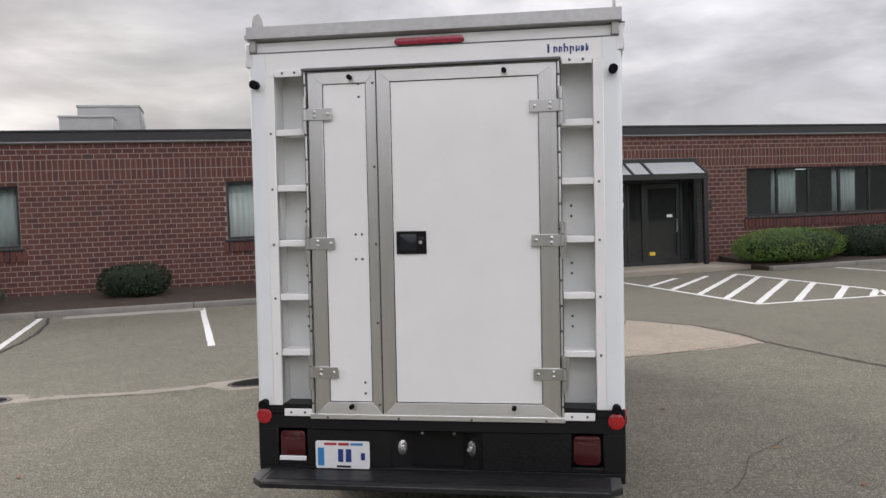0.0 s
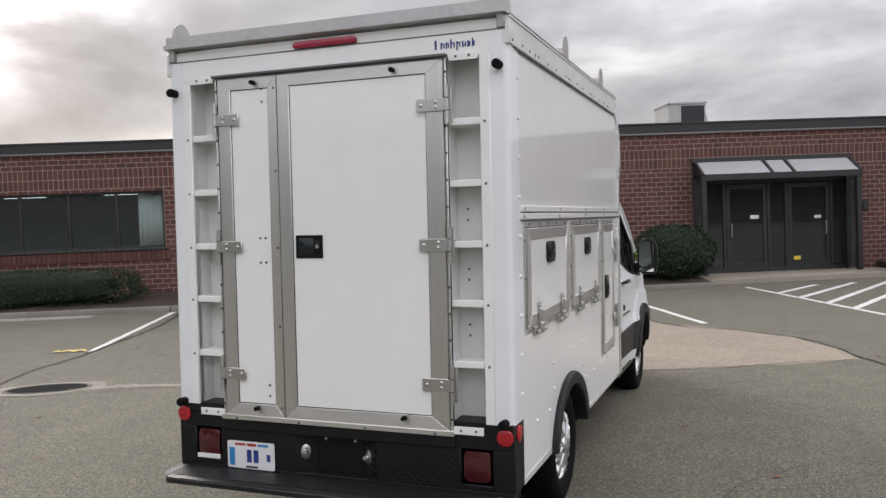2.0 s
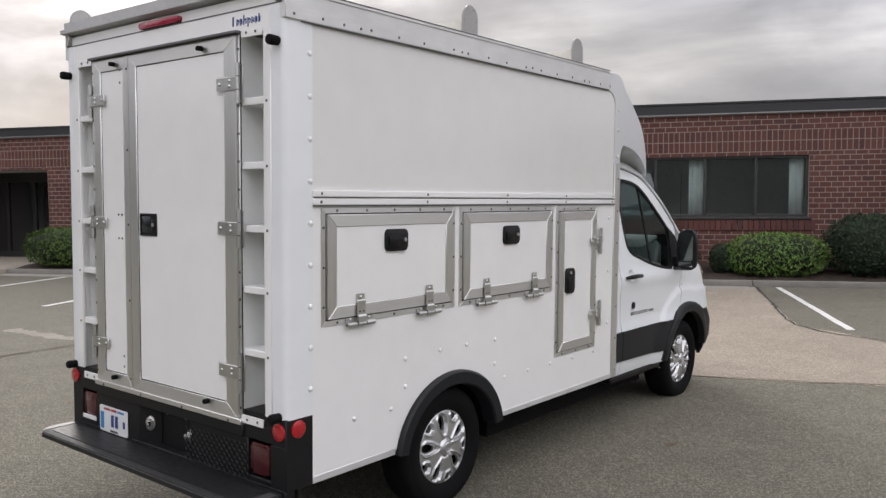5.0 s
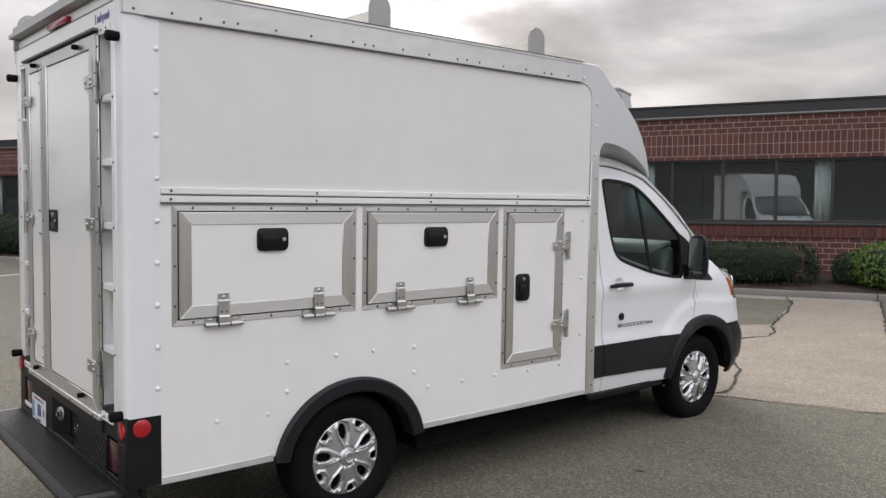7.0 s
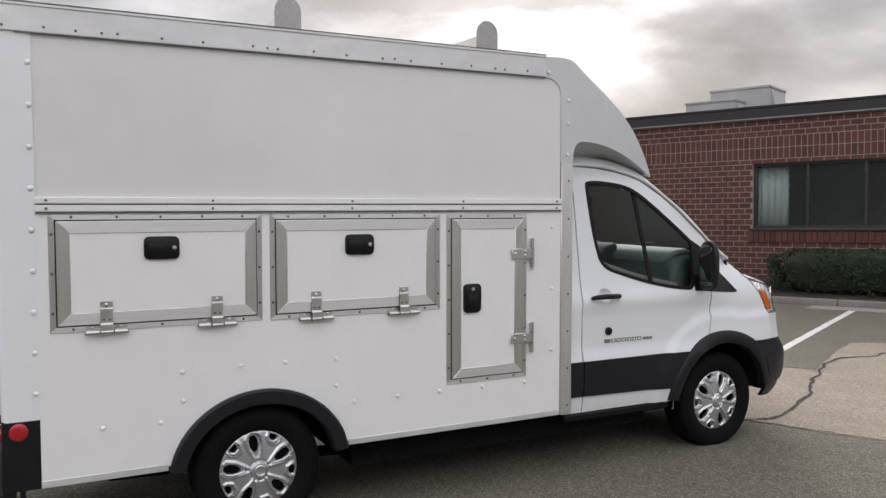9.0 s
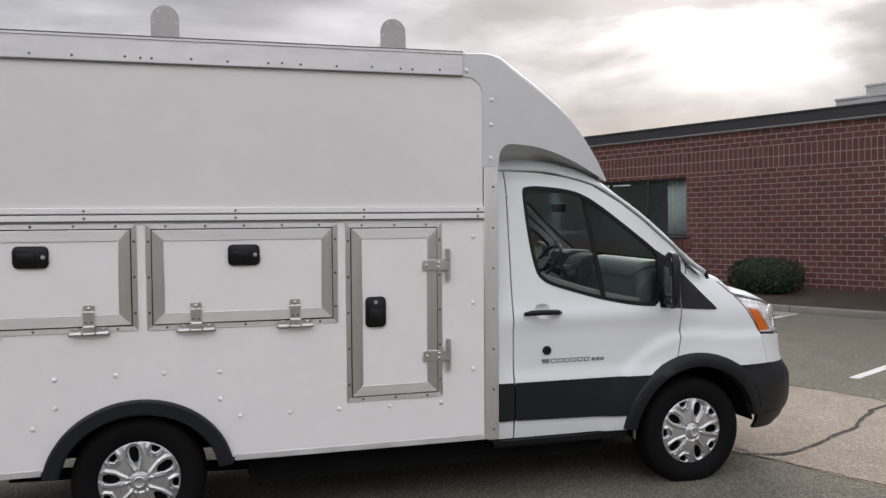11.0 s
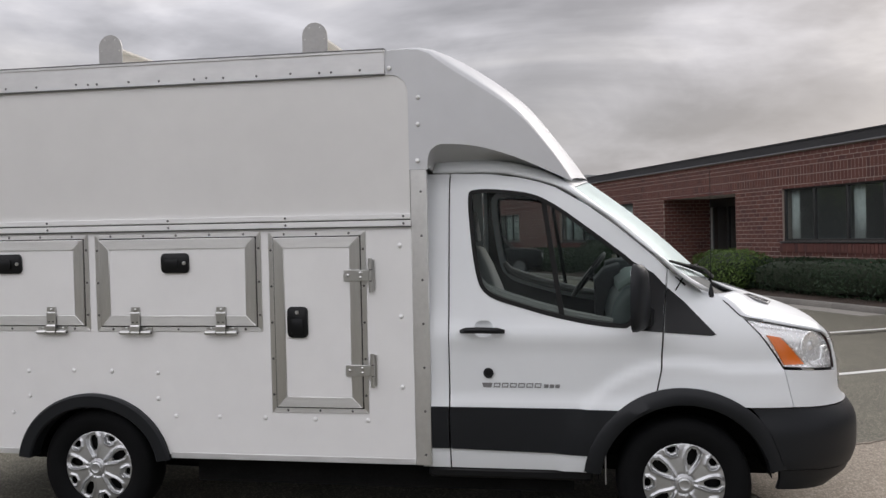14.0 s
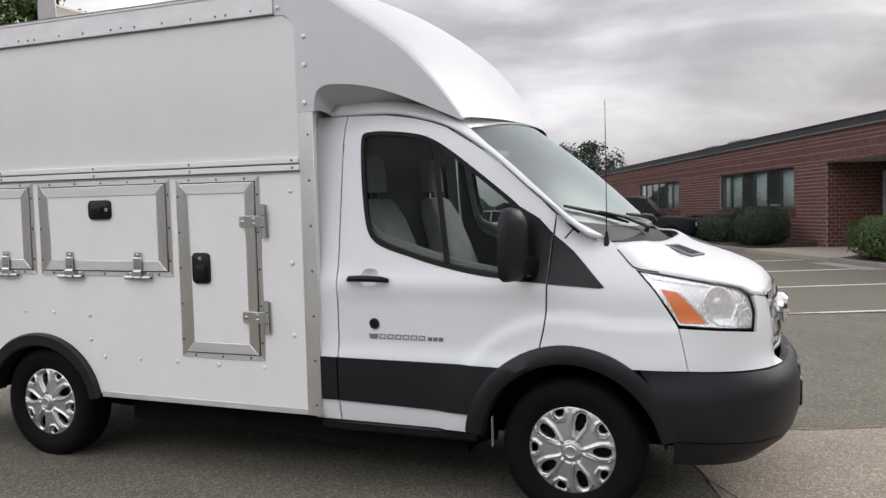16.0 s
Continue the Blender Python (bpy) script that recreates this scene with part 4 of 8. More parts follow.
front = part("shop_front", box(PORCH[0] + 0.1, PORCH[1] - 0.1, 0.06, 0.14, 2.42, 2.96, 0.005), FRAMEB, building, "dark glazed entrance front with two doors")
part("threshold", box(PORCH[0] + 0.1, PORCH[1] - 0.1, 0.06, 0.14, 0.1, 0.22, 0.005), FRAMEB, front)
for a in (8.10, 8.78, 9.95, 10.42, 11.62, 11.95):
    part("mullion", box(a - 0.04, a + 0.04, 0.06, 0.14, 0.22, 2.42, 0.005), FRAMEB, front)
for a0, a1 in ((8.14, 8.74), (9.99, 10.38), (11.66, 11.91)):
    pane_of(a0, a1, 0.098, 0.22, 2.42, front, DOORPANE)
for a0, a1, hx in ((8.83, 9.90, 8.95), (10.47, 11.57, 11.45)):
    d = part("door", boxes([(a0, a1, 0.07, 0.12, 0.16, 0.36), (a0, a1, 0.07, 0.12, 2.28, 2.40), (a0, a0 + 0.10, 0.07, 0.12, 0.36, 2.28), (a1 - 0.10, a1, 0.07, 0.12, 0.36, 2.28)], 0.004), FRAMEB, building, "closed glass door in a dark frame")
    pane_of(a0 + 0.1, a1 - 0.1, 0.095, 0.36, 2.28, d, DOORPANE)
    part("pull_handle", tube([(hx, 0.07, 1.05), (hx, 0.02, 1.06), (hx, 0.02, 1.38), (hx, 0.07, 1.39)], 0.014, 8), STEEL, d, "upright steel pull handle")
    part("notice", box(hx + (0.52 if hx < 9.5 else -0.28), hx + (0.74 if hx < 9.5 else -0.1), 0.084, 0.0895, 1.50 if hx < 9.5 else 1.46, 1.60 if hx < 9.5 else 1.54, 0.0), PLATEW, d, "small white notice")
part("sticker", box(10.60, 10.78, 0.084, 0.0895, 0.40, 0.50, 0.0), YELLOW, front, "small yellow sticker")
part("wall_box", box(12.40, 12.55, -0.06, 0.0, 1.62, 1.84, 0.01), FRAMEB, building, "small dark box on the wall")

# recessed side entrance
r0, r1 = RECESS
RB = 1.8
for row in ((r0 - 0.3, r0, 0.3, RB + 0.3, 0.0, 2.95), (r1, r1 + 0.3, 0.3, RB + 0.3, 0.0, 2.95)):
    part("recess_wall", box(*row, 0.0), MORTAR, building)
part("recess_ceiling", box(r0, r1, 0.0, RB + 0.3, 2.80, 2.90, 0.0), ROOM, building, "pale soffit of a recessed entrance")
part("recess_floor", box(r0, r1, 0.0, RB + 0.3, -0.05, 0.125, 0.0), WALKWAY, building)
rd = part("shop_front", box(r0, r1, RB, RB + 0.1, 2.50, 2.80, 0.005), FRAMEB, building, "dark glazed front of a recessed entrance")
for a in (r0 + 0.05, r0 + 1.02, r0 + 2.05, r0 + 3.08, r1 - 0.05):
    part("mullion", box(a - 0.05, a + 0.05, RB, RB + 0.1, 0.12, 2.50, 0.005), HVACM if a < r0 + 0.5 else FRAMEB, rd)
part("bottom_rail", box(r0 + 0.1, r1 - 0.1, RB + 0.01, RB + 0.09, 0.12, 0.30, 0.005), FRAMEB, rd)
for a in (r0, r0 + 1.02, r0 + 2.05, r0 + 3.08):
    pane_of(a + (0.1 if a == r0 else 0.05), a + 0.98, RB + 0.05, 0.30, 2.50, rd, DOORPANE)


def brick_rows():
    """Bricks as (along, up, length, height) on the facade, with soldier courses over the windows."""
    out = []
    ch, bl, g = 0.1205, 0.25, 0.0155
    levels = [k * ch for k in range(24)]
    z_s1, z_s2, z_up = 24 * ch - 0.02, 24 * ch + 0.225, 24 * ch + 0.47
    full = []
    for k, z in enumerate(levels):
        full.append((z, ch - (0.02 if k == 23 else 0.0), bl, (k % 2) * bl / 2))
    full += [(z_s1, 0.245, ch, 0.0), (z_s2, 0.245, ch, 0.0)]
    z, k = z_up, 0
    while z < TOP - 0.03:
        full.append((z, min(ch, TOP - 0.02 - z), bl, (k % 2) * bl / 2))
        z, k = z + ch, k + 1
    for z, h, length, shift in full:
        if h < 0.03:
            continue
        holes = sorted((a, b) for a, b, z0, z1 in openings if z + h * 0.5 > z0 - 0.055 and z + h * 0.5 < z1)
        at, runs = A0, []
        for a, b in holes:
            runs.append((at, a))
            at = b
        runs.append((at, A1))
        for lo, hi in runs:
            n0 = math.floor((lo - A0 - shift) / length)
            x = A0 + shift + n0 * length
            while x < hi:
                x0, x1 = max(x, lo), min(x + length, hi)
                if x1 - x0 > 0.05:
                    out.append((x0 + g / 2, z + g / 2, x1 - x0 - g, h - g))
                x += length
    return out


BRICK_FACES = [(0, 1, 5, 4), (1, 2, 6, 5), (2, 3, 7, 6), (3, 0, 4, 7), (4, 5, 6, 7)]


def brick_verts(x, z, w, h, proud):
    b = 0.002
    return [(x, 0.002, z), (x + w, 0.002, z), (x + w, 0.002, z + h), (x, 0.002, z + h), (x + b, -proud, z + b), (x + w - b, -proud, z + b), (x + w - b, -proud, z + h - b), (x + b, -proud, z + h - b)]


random.seed(5)
brick_full = mesh_of("brick", brick_verts(0, 0, 0.233, 0.1035, 0.005), BRICK_FACES, BRICK)
verts, faces, singles = [], [], 0
for x, z, w, h in brick_rows():
    if 5.98 < x < 7.6 and 0.1 < z < 2.7 and abs(w - 0.233) < 0.002 and abs(h - 0.1035) < 0.002 and singles < 296:
        ob = new("brick", brick_full)
        ob.parent = wall
        ob.location = (x, 0, z)
        singles += 1
        continue
    k = len(verts)
    verts += brick_verts(x, z, w, h, 0.0035 + 0.003 * random.random())
    faces += [tuple(k + i for i in f) for f in BRICK_FACES]
# rowlock sills under the windows
for a0, a1 in WINDOWS:
    x = a0 - 0.1
    while x < a1 + 0.05:
        k = len(verts)
        vs = brick_verts(x + 0.006, SILL - 0.30, 0.108, 0.235, 0.035)
        verts += vs
        faces += [tuple(k + i for i in f) for f in BRICK_FACES]
        x += 0.1205
# return walls of the recessed entrance
for side_at, sign in ((r0, 1), (r1, -1)):
    for k in range(23):
        y = 0.03 - (k % 2) * 0.125
        while y < RB:
            y0, y1 = max(y, 0.01), min(y + 0.237, RB)
            if y1 - y0 > 0.05:
                b = len(verts)
                for (u, n, v) in brick_verts(y0, k * 0.1205 + 0.13, y1 - y0, 0.1075, 0.005):
                    verts.append((side_at - sign * n, u, v))
                faces += [tuple(b + i for i in (f if sign < 0 else f[::-1])) for f in BRICK_FACES]
            y += 0.25
brickwork = new("brickwork", mesh_of("brickwork", verts, faces, BRICK))
brickwork.parent = wall
tagged(brickwork, "dark red bricks in running bond with soldier courses", kind="stuff")


def roof_unit(a0, a1, dist, depth, z0, z1, louvre=True, dark=False):
    ob = thing("roof_air_unit", "grey metal air-conditioning unit on the flat roof", "roof unit", SITE, "roof units")
    body = part("casing", boxes([(a0, a1, dist, dist + depth, z0, z1), (a0 - 0.03, a1 + 0.03, dist - 0.03, dist + depth + 0.03, z1 - 0.06, z1 + 0.02)], 0.01), HVACM, ob)
    part("base_rail", boxes([(a0 + 0.1, a1 - 0.1, dist + 0.1, dist + depth - 0.1, 3.8, z0)], 0.0), FRAMEB, ob)
    w = a1 - a0
    if dark:
        part("coil_panel", box(a0 + w * 0.34, a1 - 0.06, dist - 0.012, dist + 0.02, z0 + 0.12, z1 - 0.12, 0.004), HVACD, ob, "dark coil panel")
    else:
        part("access_panel", box(a0 + w * 0.55, a1 - 0.1, dist - 0.015, dist + 0.01, z0 + 0.1, z1 - 0.3, 0.004), HVACM, ob)
    part("side_hood", fresh([(a1, dist + 0.2, z0 + 0.3), (a1 + 0.3, dist + 0.2, z0 + 0.35), (a1, dist + 0.2, z1 - 0.1), (a1, dist + depth - 0.2, z0 + 0.3), (a1 + 0.3, dist + depth - 0.2, z0 + 0.35), (a1, dist + depth - 0.2, z1 - 0.1)], [(0, 1, 2), (3, 5, 4), (0, 3, 4, 1), (1, 4, 5, 2), (2, 5, 3, 0)]), HVACM, ob)
    return ob


roof_unit(-5.45, -3.45, 26.2, 1.8, 4.2, 5.92)
roof_unit(-5.85, -4.2, 25.0, 1.0, 4.2, 5.42)
roof_unit(10.45, 11.85, 25.3, 1.6, 4.1, 5.72, dark=True)
roof_unit(-42.6, -40.9, 21.0, 1.5, 4.0, 5.02)
roof_unit(-38.9, -36.6, 21.0, 1.5, 4.0, 5.04)

# ---- planting ----


def leaf_cloud(name, spots, size, material, parent, flat=0.3, seed=1):
    """Many small leaves: spots are (place, outward) pairs."""
    rnd = random.Random(seed)
    verts, faces = [], []
    for p, out in spots:
        n = (Vector(out) + Vector((rnd.uniform(-1, 1), rnd.uniform(-1, 1), rnd.uniform(-1, 1))) * 0.9).normalized()
        a = n.cross(Vector((rnd.uniform(-1, 1), rnd.uniform(-1, 1), rnd.uniform(-1, 1)))).normalized()
        b = n.cross(a)
        s = size * rnd.uniform(0.6, 1.35)
        p = Vector(p)
        k = len(verts)
        verts += [tuple(p - a * s), tuple(p - b * s * 0.5 + n * s * 0.15), tuple(p + a * s), tuple(p + b * s * 0.5 + n * s * 0.15)]
        faces.append((k, k + 1, k + 2, k + 3))
    ob = new(name, mesh_of(name, verts, faces, material))
    ob.parent = parent
    return ob


def shrub(a, d, la, ld, h, material, label, seed, power=2.6, leaf=0.035, category="shrub", z=0.15):
    base = thing("shrub" if la < 2.6 else "hedge", label, category, Matrix.Translation(lies(a, d, z)) @ SITE)
    rnd = random.Random(seed)
    spots = []
    area = 2 * h * (la + ld) + la * ld

    def radius(v):
        x, y, q = abs(v[0]), abs(v[1]), abs(v[2])
        return (x ** power + y ** power + q ** power) ** (-1 / power)

    count = int(min(9000, area * 520 * (0.035 / leaf) ** 2))
    for _ in range(count):
        v = Vector((rnd.gauss(0, 1) * la, rnd.gauss(0, 1) * ld, rnd.gauss(0, 1) * h)).normalized()
        v = Vector((v.x / la, v.y / ld, v.z / h)).normalized()
        r = radius(v)
        lump = 1 + 0.10 * noise.noise((v.x * r * la * 2.2 + seed, v.y * r * ld * 2.2, v.z * r * h * 2.2)) + 0.07 * noise.noise((v.x * r * la * 6 + seed, v.y * r * ld * 6, v.z * r * h * 6)) + rnd.uniform(-0.07, 0.05)
        p = Vector((v.x * r * la / 2, v.y * r * ld / 2, h * 0.5 + v.z * r * h / 2)) * 1.0
        c = Vector((0, 0, h * 0.5))
        p = c + (p - c) * lump
        if p.z > 0.03:
            spots.append((p, (p - c).normalized()))
    leaf_cloud("foliage", spots, leaf, material, base, seed=seed)
    rings = []
    for i in range(9):
        t = math.pi * i / 8
        ring = []
        for j in range(20):
            f = 2 * math.pi * j / 20
            v = Vector((math.sin(t) * math.cos(f), math.sin(t) * math.sin(f), math.cos(t) + 1e-4))
            r = radius(v) * 0.86 * (1 + 0.10 * noise.noise((v.x * la + seed, v.y * ld, v.z * h)))
            ring.append((v.x * r * la / 2, v.y * r * ld / 2, max(0.0, h * 0.5 + v.z * r * h / 2)))
        rings.append(ring)
    part("inner_growth", loft(rings), TWIG, base)


DARK_L = "dark green clipped yew shrub against the brick wall"
shrub(-2.92, 15.35, 1.48, 1.0, 0.72, LEAFD, DARK_L, 21, z=0.2)
shrub(6.95, 14.95, 1.9, 1.5, 1.30, LEAFD, "large round dark green shrub beside the porch", 22, 2.2)
shrub(5.05, 14.80, 1.95, 1.25, 0.90, LEAFL, "bright green spreading shrub below a window", 23, 2.8)
shrub(14.0, 14.75, 3.25, 1.5, 0.90, LEAFL, "long bright green shrub beside the entrance", 24, 2.3, 0.028, category="shrub")
shrub(17.0, 15.0, 2.6, 1.2, 0.85, LEAFD, DARK_L, 25, 3.2)
shrub(20.0, 15.0, 3.0, 1.2, 0.85, LEAFD, DARK_L, 26, 3.2)
shrub(-8.85, 15.0, 6.1, 1.2, 0.82, LEAFD, "long dark green clipped hedge below the office windows", 27, 5.0, 0.034, "hedge")
shrub(1.70, 14.95, 3.3, 1.2, 0.82, LEAFD, "dark green clipped hedge below the office windows", 28, 6.0, 0.033, "hedge")
shrub(4.1, 15.15, 0.75, 0.8, 0.66, LEAFD, DARK_L, 33)
shrub(-12.55, 14.7, 2.3, 1.5, 1.02, LEAFM, "bright green rounded shrub beside the path", 29, 2.8)
shrub(-20.6, 14.9, 2.5, 1.6, 1.30, LEAFD, "dark green rounded shrub below a window", 30, 2.6)
shrub(-25.5, 15.0, 6.0, 1.2, 0.95, LEAFD, "dark green clipped hedge further along the wall", 31, 5.0, 0.05, "hedge")
shrub(-34.5, 15.0, 6.5, 1.2, 0.95, LEAFD, "dark green clipped hedge further along the wall", 32, 5.0, 0.05, "hedge")


def tree(x, y, h, spread, seed, material=LEAFD, leaf=0.16, dense=260):
    rnd = random.Random(seed)
    base = thing("tree", "broad-leaved green tree far behind the car park", "tree", Matrix.Translation((x, y, 0)), "trees")
    trunk = [(0, 0, -0.1), (0.1, 0.05, h * 0.2), (-0.05, 0.1, h * 0.4), (0.05, 0, h * 0.75)]
    part("trunk", tube(trunk, [0.035 * h, 0.026 * h, 0.020 * h, 0.006 * h], 10), BARK, base)
    spots = []
    for k in range(40):
        t = rnd.uniform(0.32, 1.0)
        f = rnd.uniform(0, 2 * math.pi)
        reach = spread * (1.15 - 0.75 * abs(t - 0.55)) * rnd.uniform(0.45, 1.0) * (0.35 if t > 0.9 else 1)
        tip = Vector((reach * math.cos(f), reach * math.sin(f), h * t))
        root = Vector((0, 0, h * max(0.2, t - 0.25)))
        if k < 14:
            part("limb", tube([root, root.lerp(tip, 0.5) + Vector((0, 0, -0.2)), tip], [0.012 * h, 0.008 * h, 0.003 * h], 6), BARK, base)
        r = spread * rnd.uniform(0.22, 0.42)
        for _ in range(dense):
            v = Vector((rnd.gauss(0, 1), rnd.gauss(0, 1), rnd.gauss(0, 0.75))).normalized() * r * rnd.uniform(0.45, 1.05)
            spots.append((tip + v, v.normalized() + Vector((0, 0, 0.4))))
    leaf_cloud("crown", spots, leaf, material, base, seed=seed)


tree(-74.0, -10.5, 7.6, 2.6, 41, LEAFH, 0.16, 100)
tree(-79.0, -14.5, 7.9, 2.7, 42, LEAFH, 0.14, 70)
tree(-70.0, -16.0, 7.2, 2.4, 43, LEAFH, 0.15, 90)
tree(-24.0, -27.0, 12.5, 3.6, 44, LEAFM, 0.16, 420)
tree(-31.0, -29.0, 12.0, 3.6, 45, LEAFM, 0.16, 420)
tree(-40.0, -33.0, 11.0, 3.5, 46)

# far woods that close the place behind the camera
rnd = random.Random(77)
verts, faces = [], []
for k in range(30000):
    t = radians(rnd.uniform(-170, 28))
    r = 62 + rnd.uniform(-3, 3)
    top = 10.5 * (0.19 + 0.81 * ease(-166, -154, math.degrees(t)) * (1 - ease(8, 22, math.degrees(t)))) + 1.0 * noise.noise((math.cos(t) * 9, math.sin(t) * 9, 4.0)) + 1.0 * noise.noise((math.cos(t) * 40, math.sin(t) * 40, 2.0))
    p = Vector((r * math.cos(t), r * math.sin(t), top * rnd.random() ** 0.7))
    s = rnd.uniform(0.2, 0.45)
    a = Vector((rnd.uniform(-1, 1), rnd.uniform(-1, 1), rnd.uniform(-1, 1))).normalized()
    b = a.cross(Vector((rnd.uniform(-1, 1), rnd.uniform(-1, 1), rnd.uniform(-1, 1)))).normalized()
    i = len(verts)
    verts += [tuple(p - a * s), tuple(p - b * s * 0.7), tuple(p + a * s), tuple(p + b * s * 0.7)]
    faces.append((i, i + 1, i + 2, i + 3))
for k in range(121):
    t = radians(-170 + 198 * k / 120)
    top = 9.8 * (0.19 + 0.81 * ease(-166, -154, math.degrees(t)) * (1 - ease(8, 22, math.degrees(t)))) + 1.0 * noise.noise((math.cos(t) * 9, math.sin(t) * 9, 4.0)) + 1.0 * noise.noise((math.cos(t) * 40, math.sin(t) * 40, 2.0))
    i = len(verts)
    verts += [(64 * math.cos(t), 64 * math.sin(t), -0.1), (64 * math.cos(t), 64 * math.sin(t), top)]
    if k:
        faces.append((i - 2, i, i + 1, i - 1))
woods = new("far_woods", mesh_of("far_woods", verts, faces, LEAFH))
tagged(woods, "dark green woods beyond the car park", "woods", "", "stuff")

# ---- service truck: root ----
PIVOT = Vector((0, 2.9, 0))
TRUCK = Matrix.Translation(PIVOT) @ pose(0, 0, 0, -0.4, 0.9, 0) @ Matrix.Translation(-PIVOT) @ Matrix.Translation((-0.055, 0, 0))
truck = thing("service_truck", "white utility truck with a box body and side compartments", "truck", TRUCK)
H, REAR = 1.01, -0.02


def side(u, v, n):
    return (H + n, u, v)


def back(u, v, n):
    return (u, REAR - n, v)


def pbox(to, u0, u1, v0, v1, n0, n1, bev=0.002):
    return box(u0, u1, v0, v1, n0, n1, bev, 1, to)


def mitred(name, to, u0, u1, v0, v1, wl, wr, wb, wt, n0, n1, flat, upright, parent, label="", bev=0.0015):
    """Four mitred bars of a frame, each a part; gives back the lowest one, which carries the others."""
    out = [(u0, v0), (u1, v0), (u1, v1), (u0, v1)]
    inn = [(u0 + wl, v0 + wb), (u1 - wr, v0 + wb), (u1 - wr, v1 - wt), (u0 + wl, v1 - wt)]
    first = None
    for i in range(4):
        j = (i + 1) % 4
        q = [out[i], out[j], inn[j], inn[i]]
        bm = bmesh.new()
        vs = [bm.verts.new(to(u, v, n0)) for u, v in q] + [bm.verts.new(to(u, v, n1)) for u, v in q]
        for f in CUBE:
            bm.faces.new([vs[k] for k in f])
        bar = part(name, soften(bm, bev), upright if i % 2 else flat, parent, label)
        first = first or bar
    return first


def dome_mesh(name, r, h, material, seg=10):
    bm = lathe([(r, 0), (r * 0.92, h * 0.55), (r * 0.6, h * 0.9), (0.0005, h)], seg, axis="x")
    me = bpy.data.meshes.new(name)
    bm.to_mesh(me)
    bm.free()
    me.polygons.foreach_set("use_smooth", [True] * len(me.polygons))
    me.materials.append(material)
    return me


BOLT = dome_mesh("bolt_head", 0.0135, 0.010, WHITE)
RIVET = dome_mesh("screw", 0.0075, 0.004, SCREW, 8)
KNOB = dome_mesh("knob", 0.010, 0.006, STEEL, 8)
REAR_TURN = Euler((0, 0, radians(-90)))


def stud(mesh, to, u, v, n, parent, name):
    ob = new(name, mesh)
    ob.parent = parent
    ob.location = to(u, v, n)
    if to is back:
        ob.rotation_euler = REAR_TURN
    return ob


# ---- box body ----
shell = part("cargo_box", boxes([
    (-H + 0.002, H - 0.03, 0.02, 3.20, 2.755, 2.79), (-H, -H + 0.03, 0.0, 3.28, 0.46, 2.76),
    (-H + 0.03, H - 0.03, 3.25, 3.28, 0.56, 2.76), (-H + 0.2, H - 0.2, 0.20, 0.22, 0.56, 2.75)], 0.0), WHITE, truck, "white box body with a flat roof")
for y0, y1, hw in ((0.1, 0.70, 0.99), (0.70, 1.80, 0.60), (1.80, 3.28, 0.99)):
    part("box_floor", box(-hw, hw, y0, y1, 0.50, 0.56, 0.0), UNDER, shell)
arch = [(1.257 + 0.50 * math.cos(t), 0.37 + 0.45 * math.sin(t)) for t in (radians(10.5 + 159 * i / 28) for i in range(29))]
part("side_panel", sheet([(0.15, 0.462), (arch[-1][0], 0.462), *arch[::-1], (arch[0][0], 0.462), (3.262, 0.47), (3.262, 1.815), (0.15, 1.815)], [], side, 0.12, 0.02), WHITE, shell, "smooth white lower side panel")
part("side_panel", sheet([(0.15, 1.87), (3.258, 1.87), (3.258, 2.57), (3.24, 2.625), (3.20, 2.655), (3.13, 2.668), (0.15, 2.668)], [], lambda u, v, n: (H - 0.004 + n, u, v), 0.12, 0.02), DIMMED, shell, "smooth white upper side panel")
part("side_panel", box(-H - 0.006, -H + 0.001, 0.15, 3.26, 0.47, 2.67, 0.0), WHITE, shell)


def corner_outline(s):
    arc = [(s * (H + 0.003 - 0.03 + 0.03 * math.cos(t)), REAR + 0.03 - 0.03 * math.sin(t)) for t in (radians(90 * (1 - k / 5)) for k in range(6))]
    pts = [(s * 0.915, REAR), *arc, (s * (H + 0.003), 0.152), (s * (H - 0.02), 0.152), (s * (H - 0.02), REAR + 0.02), (s * 0.915, REAR + 0.02)]
    return pts if s > 0 else pts[::-1]


for s in (1, -1):
    part("corner_post", plate(corner_outline(s), 0.785, 2.74, lambda u, v, n: (u, v, n)), POSTW, shell)
for k in range(9):
    stud(BOLT, side, 0.135, 2.525 - 0.2012 * k, 0.003, shell, "bolt_head")
for u, v in ((0.435, 0.705), (0.718, 0.700), (0.832, 0.803), (0.832, 0.958), (1.138, 0.964), (1.390, 0.962), (1.690, 0.953), (1.689, 0.798), (1.799, 0.694), (2.079, 0.695), (2.361, 0.694),
             (2.668, 0.691), (2.985, 0.691), (3.192, 0.886), (3.193, 1.292), (3.193, 1.697)):
    stud(BOLT, side, u, v, 0.0, shell, "bolt_head")
for y0, y1 in ((0.15, 0.752), (1.762, 3.262)):
    part("bottom_rail", box(H - 0.03, H + 0.004, y0, y1, 0.440, 0.475, 0.002), ALUG, shell, "pale aluminium rail along the lower edge")
top_rail = part("top_rail", boxes([(H - 0.03, H + 0.014, REAR, 3.13, 2.668, 2.795), (H - 0.05, H + 0.020, REAR, 3.13, 2.790, 2.806)], 0.003), ALUG, shell, "worn aluminium rail along the roof edge")
part("top_rail", boxes([(-H - 0.014, -H + 0.03, REAR, 3.13, 2.668, 2.795)], 0.003), ALUG, shell)
